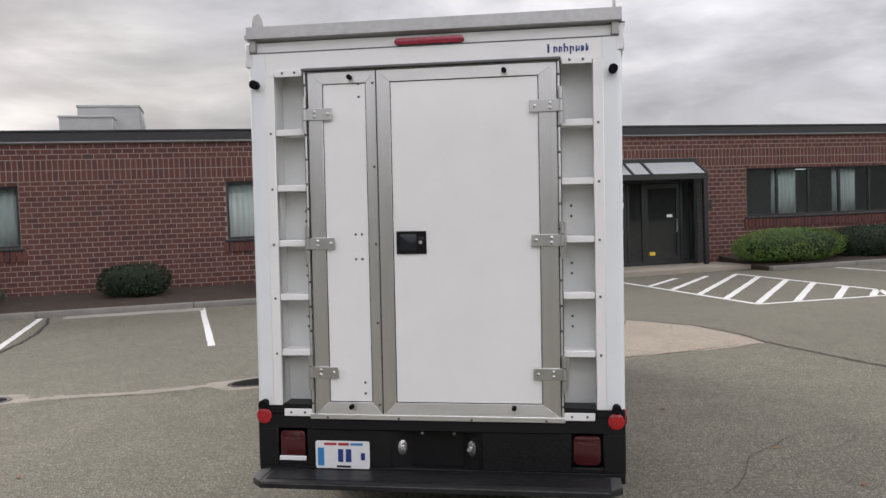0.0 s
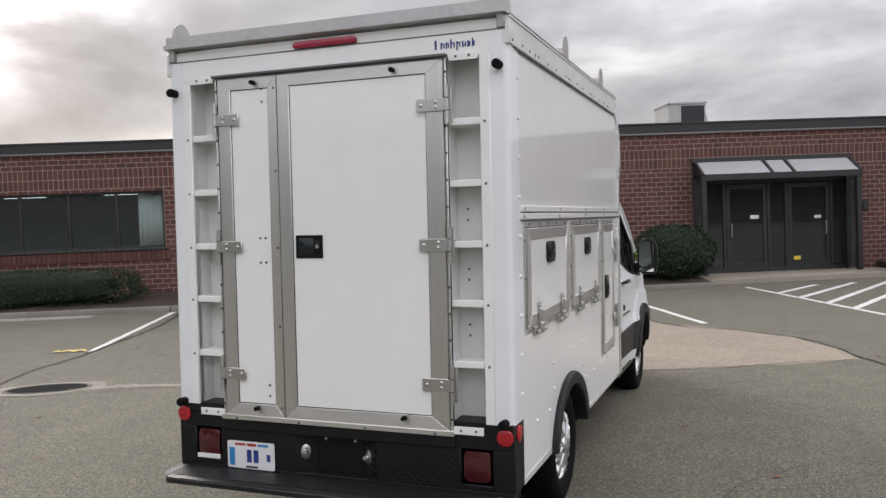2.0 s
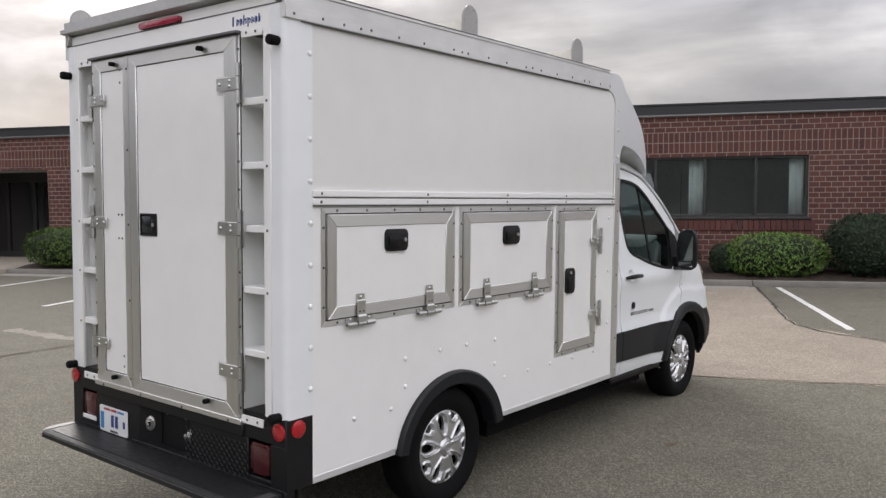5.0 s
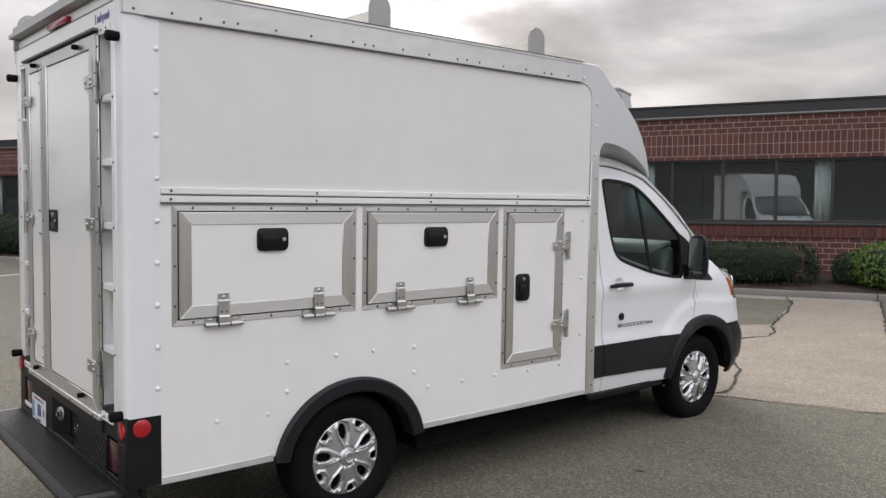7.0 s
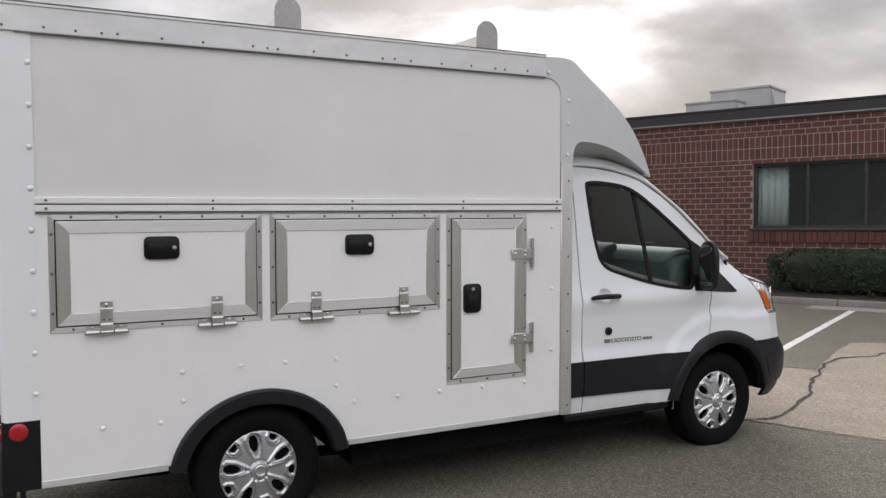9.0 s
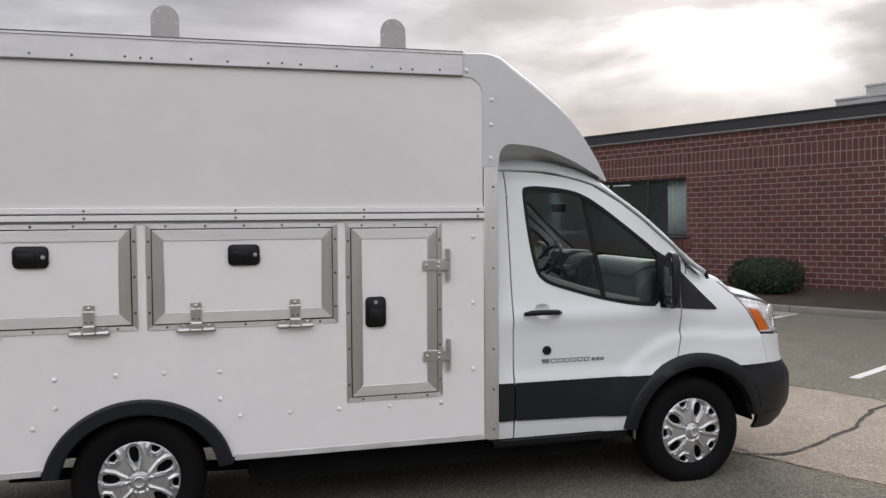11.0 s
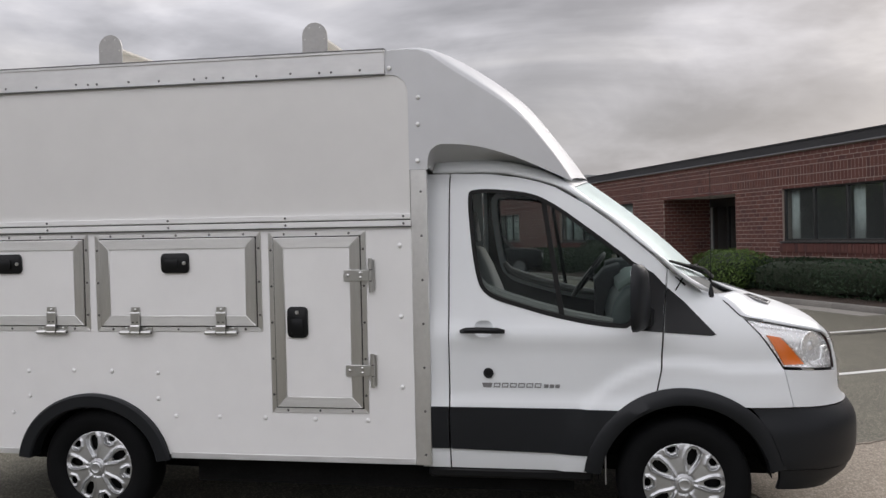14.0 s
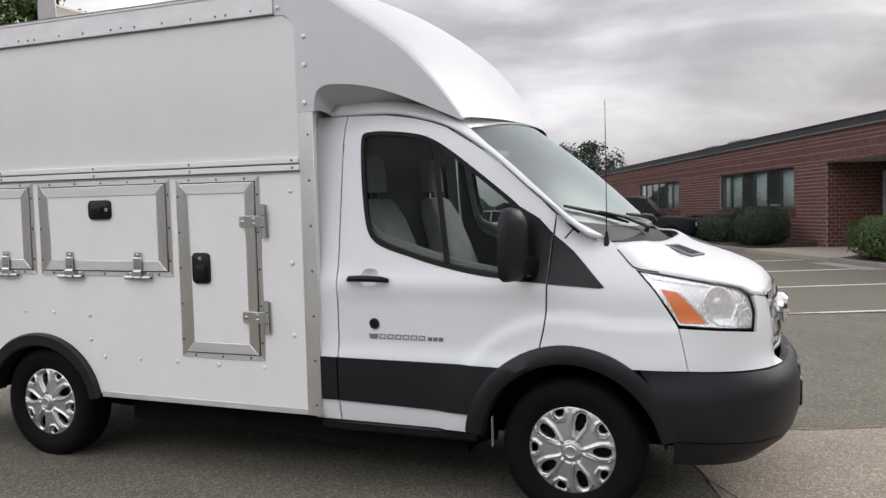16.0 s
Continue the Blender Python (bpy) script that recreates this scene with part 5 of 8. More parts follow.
for k, u in enumerate((0.03, 0.21, 0.351, 0.469, 0.543, 0.755, 0.961, 1.225, 1.304, 1.361, 1.567, 1.761, 1.983, 2.060, 2.164, 2.369, 2.575, 2.747, 2.818, 2.987)):
    stud(RIVET, side, u, 2.692 + 0.004 * (k % 3 == 1), 0.014, top_rail, "screw")
part("roof_seam", box(H - 0.05, H + 0.021, REAR, 3.13, 2.806, 2.811, 0.0), SCREW, top_rail)
part("rail_seam", box(H - 0.004, H + 0.0142, REAR + 0.1, 3.13, 2.663, 2.668, 0.0), SCREW, top_rail)
mid_rail = part("mid_rail", box(H - 0.004, H + 0.012, 0.15, 3.262, 1.808, 1.840, 0.003), WHITE, shell, "ribbed white rail along the side")
part("upper_rib", box(H - 0.004, H + 0.016, 0.15, 3.262, 1.848, 1.880, 0.003), WHITE, mid_rail)
part("web", box(H - 0.004, H + 0.006, 0.15, 3.262, 1.840, 1.848, 0.0), WHITE, mid_rail)
part("rail_groove", boxes([(H - 0.004, H + 0.0135, 0.152, 3.260, 1.801, 1.807), (H - 0.004, H + 0.0075, 0.152, 3.260, 1.841, 1.847)], 0.0), SCREW, mid_rail)
for u in (0.20, 1.0, 1.79, 2.52, 3.22):
    stud(RIVET, side, u, 1.864, 0.016, mid_rail, "screw")
    stud(RIVET, side, u, 1.823, 0.012, mid_rail, "screw")
strip = part("front_strip", pbox(side, 3.264, 3.355, 0.44, 2.122, -0.03, 0.006), ALU, shell, "upright aluminium strip behind the cab")
for k in range(7):
    stud(RIVET, side, 3.322, 0.50 + 0.25 * k, 0.006, strip, "screw")
part("front_strip", box(-H - 0.006, -H + 0.03, 3.264, 3.355, 0.44, 2.122, 0.002), ALU, shell)


def flare(cy, cz, a, b, w, t0, t1, xin, xout, name, parent, s=1, n=30):
    """A rubber wheel-arch lip along part of an ellipse."""
    rings = []
    for i in range(n + 1):
        t = radians(t0 + (t1 - t0) * i / n)
        c, q = math.cos(t), math.sin(t)
        prof = ((a, xin), (a, xout - 0.012), (a - 0.012, xout), (a - w + 0.01, xout - 0.002), (a - w, xout - 0.012), (a - w, xin))
        rings.append([(s * x, cy + r * c, cz + (r - a + b) * q) for r, x in prof])
    return part(name, loft(rings), PLASTIC, parent, "black rubber wheel-arch lip")


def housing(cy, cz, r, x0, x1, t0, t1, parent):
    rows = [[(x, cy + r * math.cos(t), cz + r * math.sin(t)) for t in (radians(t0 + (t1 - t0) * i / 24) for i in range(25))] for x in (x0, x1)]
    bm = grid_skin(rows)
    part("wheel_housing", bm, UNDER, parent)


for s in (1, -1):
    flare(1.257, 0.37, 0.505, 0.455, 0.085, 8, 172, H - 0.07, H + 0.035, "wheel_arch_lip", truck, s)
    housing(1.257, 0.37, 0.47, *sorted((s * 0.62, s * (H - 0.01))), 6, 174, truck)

# ---- compartment doors on the side ----


def latch(to, u, v, w, h, parent, upright=False):
    lt = part("latch", plate(rounded(u - w / 2, u + w / 2, v - h / 2, v + h / 2, min(w, h) * 0.22), 0.008, 0.026, to, 0.004), BLACKP, parent, "black paddle latch")
    if upright:
        part("paddle", plate(rounded(u - w * 0.30, u + w * 0.30, v - h * 0.38, v + h * 0.12, 0.012), 0.022, 0.034, to, 0.004), BLACKP, lt)
        part("lock", lathe([(0.011, 0), (0.011, 0.006), (0.0005, 0.007)], 12, to(u, v + h * 0.32, 0.026)), STEEL, lt)
    else:
        part("paddle", plate(rounded(u - w * 0.38, u + w * 0.12, v - h * 0.28, v + h * 0.22, 0.012), 0.022, 0.034, to, 0.004), BLACKP, lt)
        c = to(u + w * 0.35, v, 0.026)
        part("lock", lathe([(0.011, 0), (0.011, 0.006), (0.0005, 0.007)], 12, c, "x") if to is side else box(c[0] - 0.009, c[0] + 0.009, c[1] - 0.006, c[1], c[2] - 0.009, c[2] + 0.009, 0.004), STEEL, lt)
    return lt


def strap_hinge(to, u, v, parent, along="u", reach=0.148, s=1):
    """A strap over the door's frame and a barrel along its edge."""
    if along == "u":
        cut = [(0.165, 0.017), (0.165, 0.021), (0.132, 0.021), (0.124, 0.028), (0.046, 0.028), (0.036, 0.036), (-0.012, 0.036), (-0.012, 0.031), (0.034, 0.031), (0.044, 0.022), (0.122, 0.022), (0.130, 0.017)]
        hg = part("hinge", plate([(v + a * reach / 0.165, b) for a, b in cut], u - 0.029, u + 0.029, lambda a, b, n: to(n, a, b)), STEEL, parent, "bent steel strap hinge", 20)
        part("pin", tube([to(u - 0.104, v - 0.006, 0.024), to(u + 0.104, v - 0.006, 0.024)], 0.007, 8), SCREW, hg)
        for k0, k1, r in ((-0.098, -0.037, 0.0125), (-0.029, 0.029, 0.0145), (0.037, 0.098, 0.0125)):
            part("knuckle", tube([to(u + k0, v - 0.006, 0.024), to(u + k1, v - 0.006, 0.024)], r, 12), STEEL, hg)
        for k0, k1 in ((-0.098, -0.037), (0.037, 0.098)):
            part("leaf", pbox(to, u + k0, u + k1, v + 0.002, v + 0.026, 0.008, 0.013, 0.001), STEEL, hg)
            stud(KNOB, to, u + (k0 + k1) / 2, v + 0.018, 0.013, hg, "bolt_head")
        stud(KNOB, to, u, v + reach - 0.017, 0.021, hg, "bolt_head")
        for du in (-0.014, 0.014):
            part("slot", pbox(to, u + du - 0.006, u + du + 0.006, v + 0.054, v + 0.062, 0.026, 0.0290, 0.0), SCREW, hg)
    else:
        lo, hi = sorted((u + s * 0.012, u - s * reach))
        hg = part("hinge", pbox(to, lo, hi, v - 0.032, v + 0.032, 0.022, 0.030, 0.002), STEEL, parent, "steel strap hinge")
        part("pin", tube([to(u + s * 0.012, v - 0.090, 0.024), to(u + s * 0.012, v + 0.090, 0.024)], 0.008, 8), SCREW, hg)
        for k0, k1 in ((-0.097, -0.035), (-0.029, 0.029), (0.035, 0.097)):
            part("knuckle", tube([to(u + s * 0.012, v + k0, 0.024), to(u + s * 0.012, v + k1, 0.024)], 0.0125, 10), STEEL, hg)
        part("leaf", pbox(to, *sorted((u + s * 0.006, u + s * 0.034)), v - 0.09, v + 0.09, 0.004, 0.010, 0.001), STEEL, hg)
        for du, dv in ((reach - 0.025, 0.0), (0.045, 0.013), (0.045, -0.013)):
            stud(KNOB, to, u - s * du, v + dv, 0.030, hg, "bolt_head")
    return hg


def compartment(u0, u1, v0, v1):
    door = part("compartment_door", pbox(side, u0 + 0.095, u1 - 0.095, v0 + 0.095, v1 - 0.095, 0.002, 0.012), WHITE, truck, "closed white compartment door in an aluminium frame")
    fl = mitred("flange_bar", side, u0, u1, v0, v1, 0.028, 0.028, 0.028, 0.028, 0.0, 0.006, ALUH, ALUV, door, "brushed aluminium flange")
    mitred("frame_bar", side, u0 + 0.034, u1 - 0.034, v0 + 0.034, v1 - 0.034, 0.062, 0.062, 0.062, 0.062, 0.0, 0.017, ALUH, ALUV, door, "brushed aluminium door frame", 0.003)
    mitred("seal", side, u0 + 0.0265, u1 - 0.0265, v0 + 0.0265, v1 - 0.0265, 0.009, 0.009, 0.009, 0.009, -0.002, 0.004, SEAL, SEAL, door, "", 0.0)
    nu, nv = max(3, round((u1 - u0) / 0.21)), max(3, round((v1 - v0) / 0.2))
    for k in range(nu):
        for v in (v0 + 0.014, v1 - 0.014):
            stud(RIVET, side, u0 + (u1 - u0) * (k + 0.5) / nu, v, 0.006, fl, "screw")
    for k in range(nv):
        for u in (u0 + 0.014, u1 - 0.014):
            stud(RIVET, side, u, v0 + (v1 - v0) * (k + 0.5) / nv, 0.006, fl, "screw")
    return door


d = compartment(0.205, 1.262, 1.207, 1.795)
latch(side, 0.735, 1.620, 0.175, 0.118, d)
for u in (0.463, 1.013):
    strap_hinge(side, u, 1.207, d)
d = compartment(1.307, 2.362, 1.204, 1.792)
latch(side, 1.831, 1.613, 0.175, 0.118, d)
for u in (1.567, 2.112):
    strap_hinge(side, u, 1.204, d)
d = compartment(2.409, 2.993, 0.729, 1.787)
latch(side, 2.582, 1.261, 0.122, 0.180, d, True)
for v in (1.530, 0.983):
    strap_hinge(side, 3.012, v, d, "v", 0.145)

# ---- rear of the box ----
part("rear_header", box(-0.915, 0.915, REAR, REAR + 0.05, 2.625, 2.74, 0.003), WHITE, shell, "white rear frame above the doors")
part("rear_stile", box(-0.918, -0.865, REAR - 0.004, REAR + 0.05, 0.785, 2.625, 0.003), WHITE, shell)
part("rear_stile", box(0.865, 0.918, REAR - 0.004, REAR + 0.05, 0.785, 2.625, 0.003), WHITE, shell)
part("roof_band", box(-H + 0.01, H - 0.01, REAR + 0.012, REAR + 0.06, 2.735, 2.80, 0.003), WHITE, shell)
part("header_seam", box(-H + 0.01, H - 0.01, REAR - 0.002, REAR + 0.02, 2.738, 2.744, 0.0), SCREW, shell)
part("drip_rail", boxes([(-0.70, 0.70, REAR - 0.035, REAR + 0.01, 2.628, 2.642)], 0.003), SCREW, shell, "dark drip rail over the rear doors")
for s in (1, -1):
    a, b = 0.690, 0.865
    pocket = part("step_pocket", box(*sorted((s * a, s * b)), REAR + 0.135, REAR + 0.145, 0.79, 2.63, 0.0), POCKET, truck, "white recessed step pocket beside the doors")
    part("pocket_wall", box(*sorted((s * b, s * (b + 0.008))), REAR + 0.01, REAR + 0.14, 0.79, 2.63, 0.0), POCKET, pocket)
    part("pocket_wall", box(*sorted((s * (a - 0.012), s * a)), REAR - 0.004, REAR + 0.14, 0.735, 2.63, 0.0), POCKET, pocket)
    for z in (2.303, 1.996, 1.690, 1.391, 1.081):
        part("step", box(*sorted((s * (a + 0.001), s * (b - 0.001))), REAR + 0.004, REAR + 0.136, z - 0.018, z + 0.018, 0.004), WHITE, pocket, "white step")
        stud(RIVET, back, s * 0.890, z - 0.005, 0.004, pocket, "screw")
    for z in (1.84, 1.53, 1.24):
        for dz in (-0.028, 0.028):
            ob = stud(RIVET, back, s * 0.745, z + dz, -0.134, pocket, "screw")
    part("pocket_floor", box(*sorted((s * a, s * b)), REAR + 0.005, REAR + 0.138, 0.765, 0.792, 0.0), BLACK, pocket)
    br = part("bracket", pbox(back, *sorted((s * 0.695, s * 0.855)), 0.727, 0.768, 0.0, 0.010), WHITE, shell, "white bracket with two screws")
    for du in (0.735, 0.815):
        stud(RIVET, back, s * du, 0.748, 0.010, br, "screw")
    tb = part("bracket", pbox(back, *sorted((s * 0.705, s * 0.86)), 2.606, 2.642, 0.0, 0.008), WHITE, shell)
    for du in (0.745, 0.815):
        stud(RIVET, back, s * du, 2.627, 0.008, tb, "screw")
    part("gap_cover", pbox(back, *sorted((s * 0.6765, s * 0.698)), 0.735, 2.625, 0.0, 0.004), SEAL, shell)
    hs = part("hinge_strip", pbox(back, *sorted((s * 0.682, s * 0.6935)), 0.735, 2.625, 0.0, 0.010), ALU, shell)
    for k in range(14):
        stud(RIVET, back, s * 0.687, 0.80 + 0.135 * k, 0.010, hs, "screw")
    for z in (2.566, 0.798):
        part("rubber_buffer", lathe([(0.022, 0.0), (0.024, -0.03), (0.024, -0.052), (0.020, -0.058), (0.0005, -0.058)], 14, (s * 0.967, REAR, z), "y"), RUBBER, shell, "black rubber buffer")


def rear_leaf(u0, u1, pu0, pu1, label):
    v0, v1, p0, p1 = 0.742, 2.618, 0.815, 2.552
    door = part("rear_door", pbox(back, pu0, pu1, p0, p1, 0.004, 0.012), WHITE, truck, label)
    mitred("frame_bar", back, u0, u1, v0, v1, pu0 - u0 - 0.003, u1 - pu1 - 0.003, p0 - v0 - 0.003, v1 - p1 - 0.003, -0.01, 0.019, ALUH, ALUV, door, "brushed aluminium door frame")
    mitred("seal", back, pu0 - 0.004, pu1 + 0.004, p0 - 0.004, p1 + 0.004, 0.005, 0.005, 0.005, 0.005, 0.0, 0.013, SEAL, SEAL, door, "", 0.0)
    return door


dl = rear_leaf(-0.667, -0.291, -0.585, -0.347, "narrow closed white rear door in an aluminium frame")
dr = rear_leaf(-0.284, 0.676, -0.209, 0.580, "wide closed white rear door with a black latch")
for z in (2.392, 1.688, 0.977):
    strap_hinge(back, -0.676, z, dl, "v", 0.145, -1)
    strap_hinge(back, 0.686, z, dr, "v", 0.150, 1)
for du, z in ((-0.43, 2.585), (-0.46, 0.79)):
    part("rubber_buffer", lathe([(0.013, 0.0), (0.013, -0.03), (0.0005, -0.032)], 10, (du, REAR - 0.018, z), "y"), RUBBER, dl)
for du, z in ((0.405, 2.585), (0.43, 0.795)):
    part("rubber_buffer", lathe([(0.013, 0.0), (0.013, -0.03), (0.0005, -0.032)], 10, (du, REAR - 0.018, z), "y"), RUBBER, dr)
for z in (2.55, 2.48, 1.735, 1.735, 1.60, 1.60, 0.92, 0.86):
    stud(RIVET, back, -0.385, z, 0.012, dl, "screw")
for z in (1.735, 1.60):
    stud(RIVET, back, -0.42, z, 0.012, dl, "screw")
for z in (2.55, 2.1, 1.68, 1.25, 0.80):
    stud(RIVET, back, -0.305, z, 0.019, dl, "screw")
lt = part("latch", plate(rounded(-0.1915, -0.0285, 1.6245, 1.7475, 0.012), 0.006, 0.0135, back), BLACKP, dr, "flat black tray latch")
mitred("rim", back, -0.1915, -0.0285, 1.6245, 1.7475, 0.009, 0.009, 0.009, 0.009, 0.0135, 0.0175, BLACKP, BLACKP, lt, "", 0.0)
part("paddle", plate(rounded(-0.178, -0.082, 1.640, 1.732, 0.008), 0.0137, 0.0155, back, 0.001), LATCHB, lt, "smoky glossy paddle")
part("lock_block", plate(rounded(-0.078, -0.042, 1.655, 1.718, 0.008), 0.0137, 0.019, back, 0.002), BLACKP, lt)
part("lock", lathe([(0.010, 0.0), (0.010, -0.004), (0.0005, -0.005)], 14, back(-0.060, 1.686, 0.019), "y"), STEEL, lt)
sill = part("door_sill", pbox(back, -0.70, 0.70, 0.716, 0.744, -0.03, 0.024), ALU, shell, "aluminium sill below the rear doors")
for u in (-0.6, -0.2, 0.2, 0.6):
    stud(RIVET, back, u, 0.726, 0.024, sill, "screw")
part("gap_cover", boxes([(-0.30, -0.276, REAR - 0.002, REAR + 0.03, 0.742, 2.62)], 0.0), SEAL, shell)
part("marker_lamp", plate(rounded(-0.182, 0.194, 2.748, 2.782, 0.0165), -0.016, 0.016, back, 0.006), MARKER, truck, "long red marker lamp above the rear doors")
# blue maker's mark, as plain shapes
mark = part("maker_mark", pbox(back, 0.632, 0.643, 2.668, 2.714, 0.0, 0.0015, 0.0), BLUE, shell, "dark blue maker's mark")
for u, w, v0, v1, tall in ((0.664, 0.021, 2.668, 2.700, 0), (0.691, 0.018, 2.668, 2.700, 0), (0.716, 0.024, 2.668, 2.714, 1), (0.748, 0.022, 2.656, 2.700, 1), (0.778, 0.022, 2.668, 2.700, 0), (0.806, 0.016, 2.668, 2.700, 1), (0.830, 0.014, 2.668, 2.709, 1)):
    part("stroke", pbox(back, u, u + 0.008, v0, v1, 0.0, 0.0015, 0.0), BLUE, mark)
    part("stroke", pbox(back, u + w - 0.007, u + w, 2.672, 2.696, 0.0, 0.0015, 0.0), BLUE, mark)
    part("stroke", pbox(back, u + 0.008, u + w - 0.007, 2.690 - 0.014 * (u > 0.76), 2.697 - 0.014 * (u > 0.76), 0.0, 0.0015, 0.0), BLUE, mark)

# lower rear: black panel, lamps, plate, step
tail = part("tail_panel", boxes([(-H, H, REAR + 0.075, REAR + 0.10, 0.39, 0.738), (-H, H, REAR, REAR + 0.06, 0.655, 0.738), (-H, H, REAR, REAR + 0.06, 0.39, 0.444), (-H, -0.90, REAR, REAR + 0.06, 0.444, 0.655), (-0.73, -0.25, REAR, REAR + 0.06, 0.444, 0.655), (0.25, 0.727, REAR, REAR + 0.06, 0.444, 0.655), (0.897, H, REAR, REAR + 0.06, 0.444, 0.655), (-0.90, -0.73, REAR, REAR + 0.06, 0.444, 0.472), (0.727, 0.897, REAR, REAR + 0.06, 0.444, 0.472), (-H, -0.86, REAR, REAR + 0.06, 0.738, 0.79), (0.86, H, REAR, REAR + 0.06, 0.738, 0.79), (H - 0.03, H + 0.003, REAR + 0.001, 0.152, 0.44, 0.786), (-H - 0.003, -H + 0.03, REAR + 0.001, 0.152, 0.43, 0.786),
                                    (-0.70, 0.70, REAR - 0.012, REAR + 0.01, 0.655, 0.71)], 0.004), BLACK, truck, "black steel panel below the rear doors")
for s in (1, -1):
    part("recess_cheek", plate([(s * 0.25, 0.0), (s * 0.25, -0.02), (s * 0.15, -0.085), (s * 0.14, -0.07)][::-s], 0.444, 0.655, lambda u, n, v: (u, REAR - n, v)), BLACK, tail)
verts, faces = [], []
for i in range(26):
    for j in range(9):
        u, v, t = 0.20 + 0.021 * i, 0.452 + 0.0205 * j, (45 if (i + j) % 2 else -45)
        c, s = math.cos(radians(t)), math.sin(radians(t))
        k = len(verts)
        for du, dv, n in ((-0.010, -0.002, 0.0), (0.010, -0.002, 0.0), (0.010, 0.002, 0.0), (-0.010, 0.002, 0.0), (-0.006, 0, 0.004), (0.006, 0, 0.004)):
            verts.append(back(u + du * c - dv * s, v + du * s + dv * c, n))
        faces += [(k, k + 1, k + 5, k + 4), (k + 1, k + 2, k + 5), (k + 2, k + 3, k + 4, k + 5), (k + 3, k, k + 4)]
tread = new("tread_pattern", mesh_of("tread_pattern", verts, faces, BLACK))
tread.parent = tail
tagged(tread, "raised diamond tread on the black panel", kind="stuff")
for c in (-0.815, 0.812):
    tl = part("tail_lamp", plate(rounded(c - 0.07, c + 0.07, 0.487, 0.640, 0.02), -0.074, -0.006, back, 0.008), REDD, truck, "dark red square tail lamp")
    part("reverse_lens", plate(rounded(c - 0.045, c + 0.045, 0.590, 0.622, 0.006), -0.007, -0.003, back, 0.002), CLEAR, tl, "clear reversing lens")
    if c < 0:
        part("lamp_bracket", pbox(back, c - 0.078, c + 0.078, 0.474, 0.50, -0.004, 0.003), WHITE, tl)
for c in (-0.975, 0.965):
    part("reflector", lathe([(0.043, 0.0), (0.043, -0.007), (0.036, -0.011), (0.0005, -0.012)], 24, (c, REAR, 0.725), "y"), REFLEX, truck, "round red reflector")
part("reflector", lathe([(0.043, 0.0), (0.043, 0.007), (0.036, 0.011), (0.0005, 0.012)], 24, (H + 0.003, 0.055, 0.735), "x"), REFLEX, truck, "round red reflector")
number = part("number_plate", plate(rounded(-0.681, -0.372, 0.437, 0.591, 0.012), 0.004, 0.008, back), PLATEW, truck, "white number plate with blue print")
for u0, u1, v0, v1, mt in ((-0.668, -0.632, 0.452, 0.552, BLUEL), (-0.552, -0.522, 0.474, 0.546, BLUE), (-0.508, -0.476, 0.474, 0.546, BLUE), (-0.422, -0.399, 0.486, 0.526, BLUE), (-0.63, -0.56, 0.567, 0.580, REDPR), (-0.55, -0.49, 0.566, 0.581, REDPR), (-0.48, -0.41, 0.567, 0.580, BLUEL), (-0.56, -0.48, 0.443, 0.454, DARKPR)):
    part("print_bar", pbox(back, u0, u1, v0, v1, 0.008, 0.0092, 0.0), mt, number)
for c in (-0.195, 0.193):
    flange = lathe([(0.042, 0.0), (0.042, -0.006), (0.028, -0.010), (0.026, -0.018), (0.0005, -0.020)], 16, (0, 0, 0), "y")
    bmesh.ops.transform(flange, matrix=Matrix.Translation((c, REAR + 0.034, 0.553)) @ Matrix.Rotation(math.copysign(radians(32), -c), 4, "Z") @ Matrix.Diagonal((0.66, 1, 1, 1)), verts=flange.verts[:])
    sk = part("socket", flange, STEEL, truck, "small steel socket plate")
    part("socket_core", lathe([(0.016, 0.0), (0.015, -0.012), (0.0005, -0.014)], 12, (c - math.copysign(0.010, c), REAR + 0.017, 0.553), "y"), CHROME, sk)
for c in (-0.09, 0.09):
    stud(KNOB, back, c, 0.622, -0.075, tail, "bolt_head")
step_out = [(-0.985, REAR + 0.02), (-0.985, -0.19), (-0.92, -0.265), (0.92, -0.265), (0.985, -0.19), (0.985, REAR + 0.02)]
bumper_step = part("rear_step", plate(step_out, 0.396, 0.432, lambda u, v, n: (u, v, n), 0.012), STEPB, truck, "black steel rear step bumper, scuffed at the corners")
part("step_tread", plate([(-0.90, -0.06), (-0.90, -0.22), (0.90, -0.22), (0.90, -0.06)], 0.430, 0.4350, lambda u, v, n: (u, v, n)), STEPB, bumper_step)
part("worn_edge", boxes([(-0.915, 0.915, -0.2665, -0.2635, 0.419, 0.4245)], 0.0), WORNST, bumper_step, "paint worn to bare metal along the edge")
for s in (1, -1):
    part("end_plate", plate([(s * 0.925, -0.262), (s * 0.982, -0.195), (s * 0.982, -0.05), (s * 0.93, -0.05)][::s], 0.4305, 0.4340, lambda u, v, n: (u, v, n)), WORNST, bumper_step, "scuffed bare steel corner")

# ---- roof rack ----


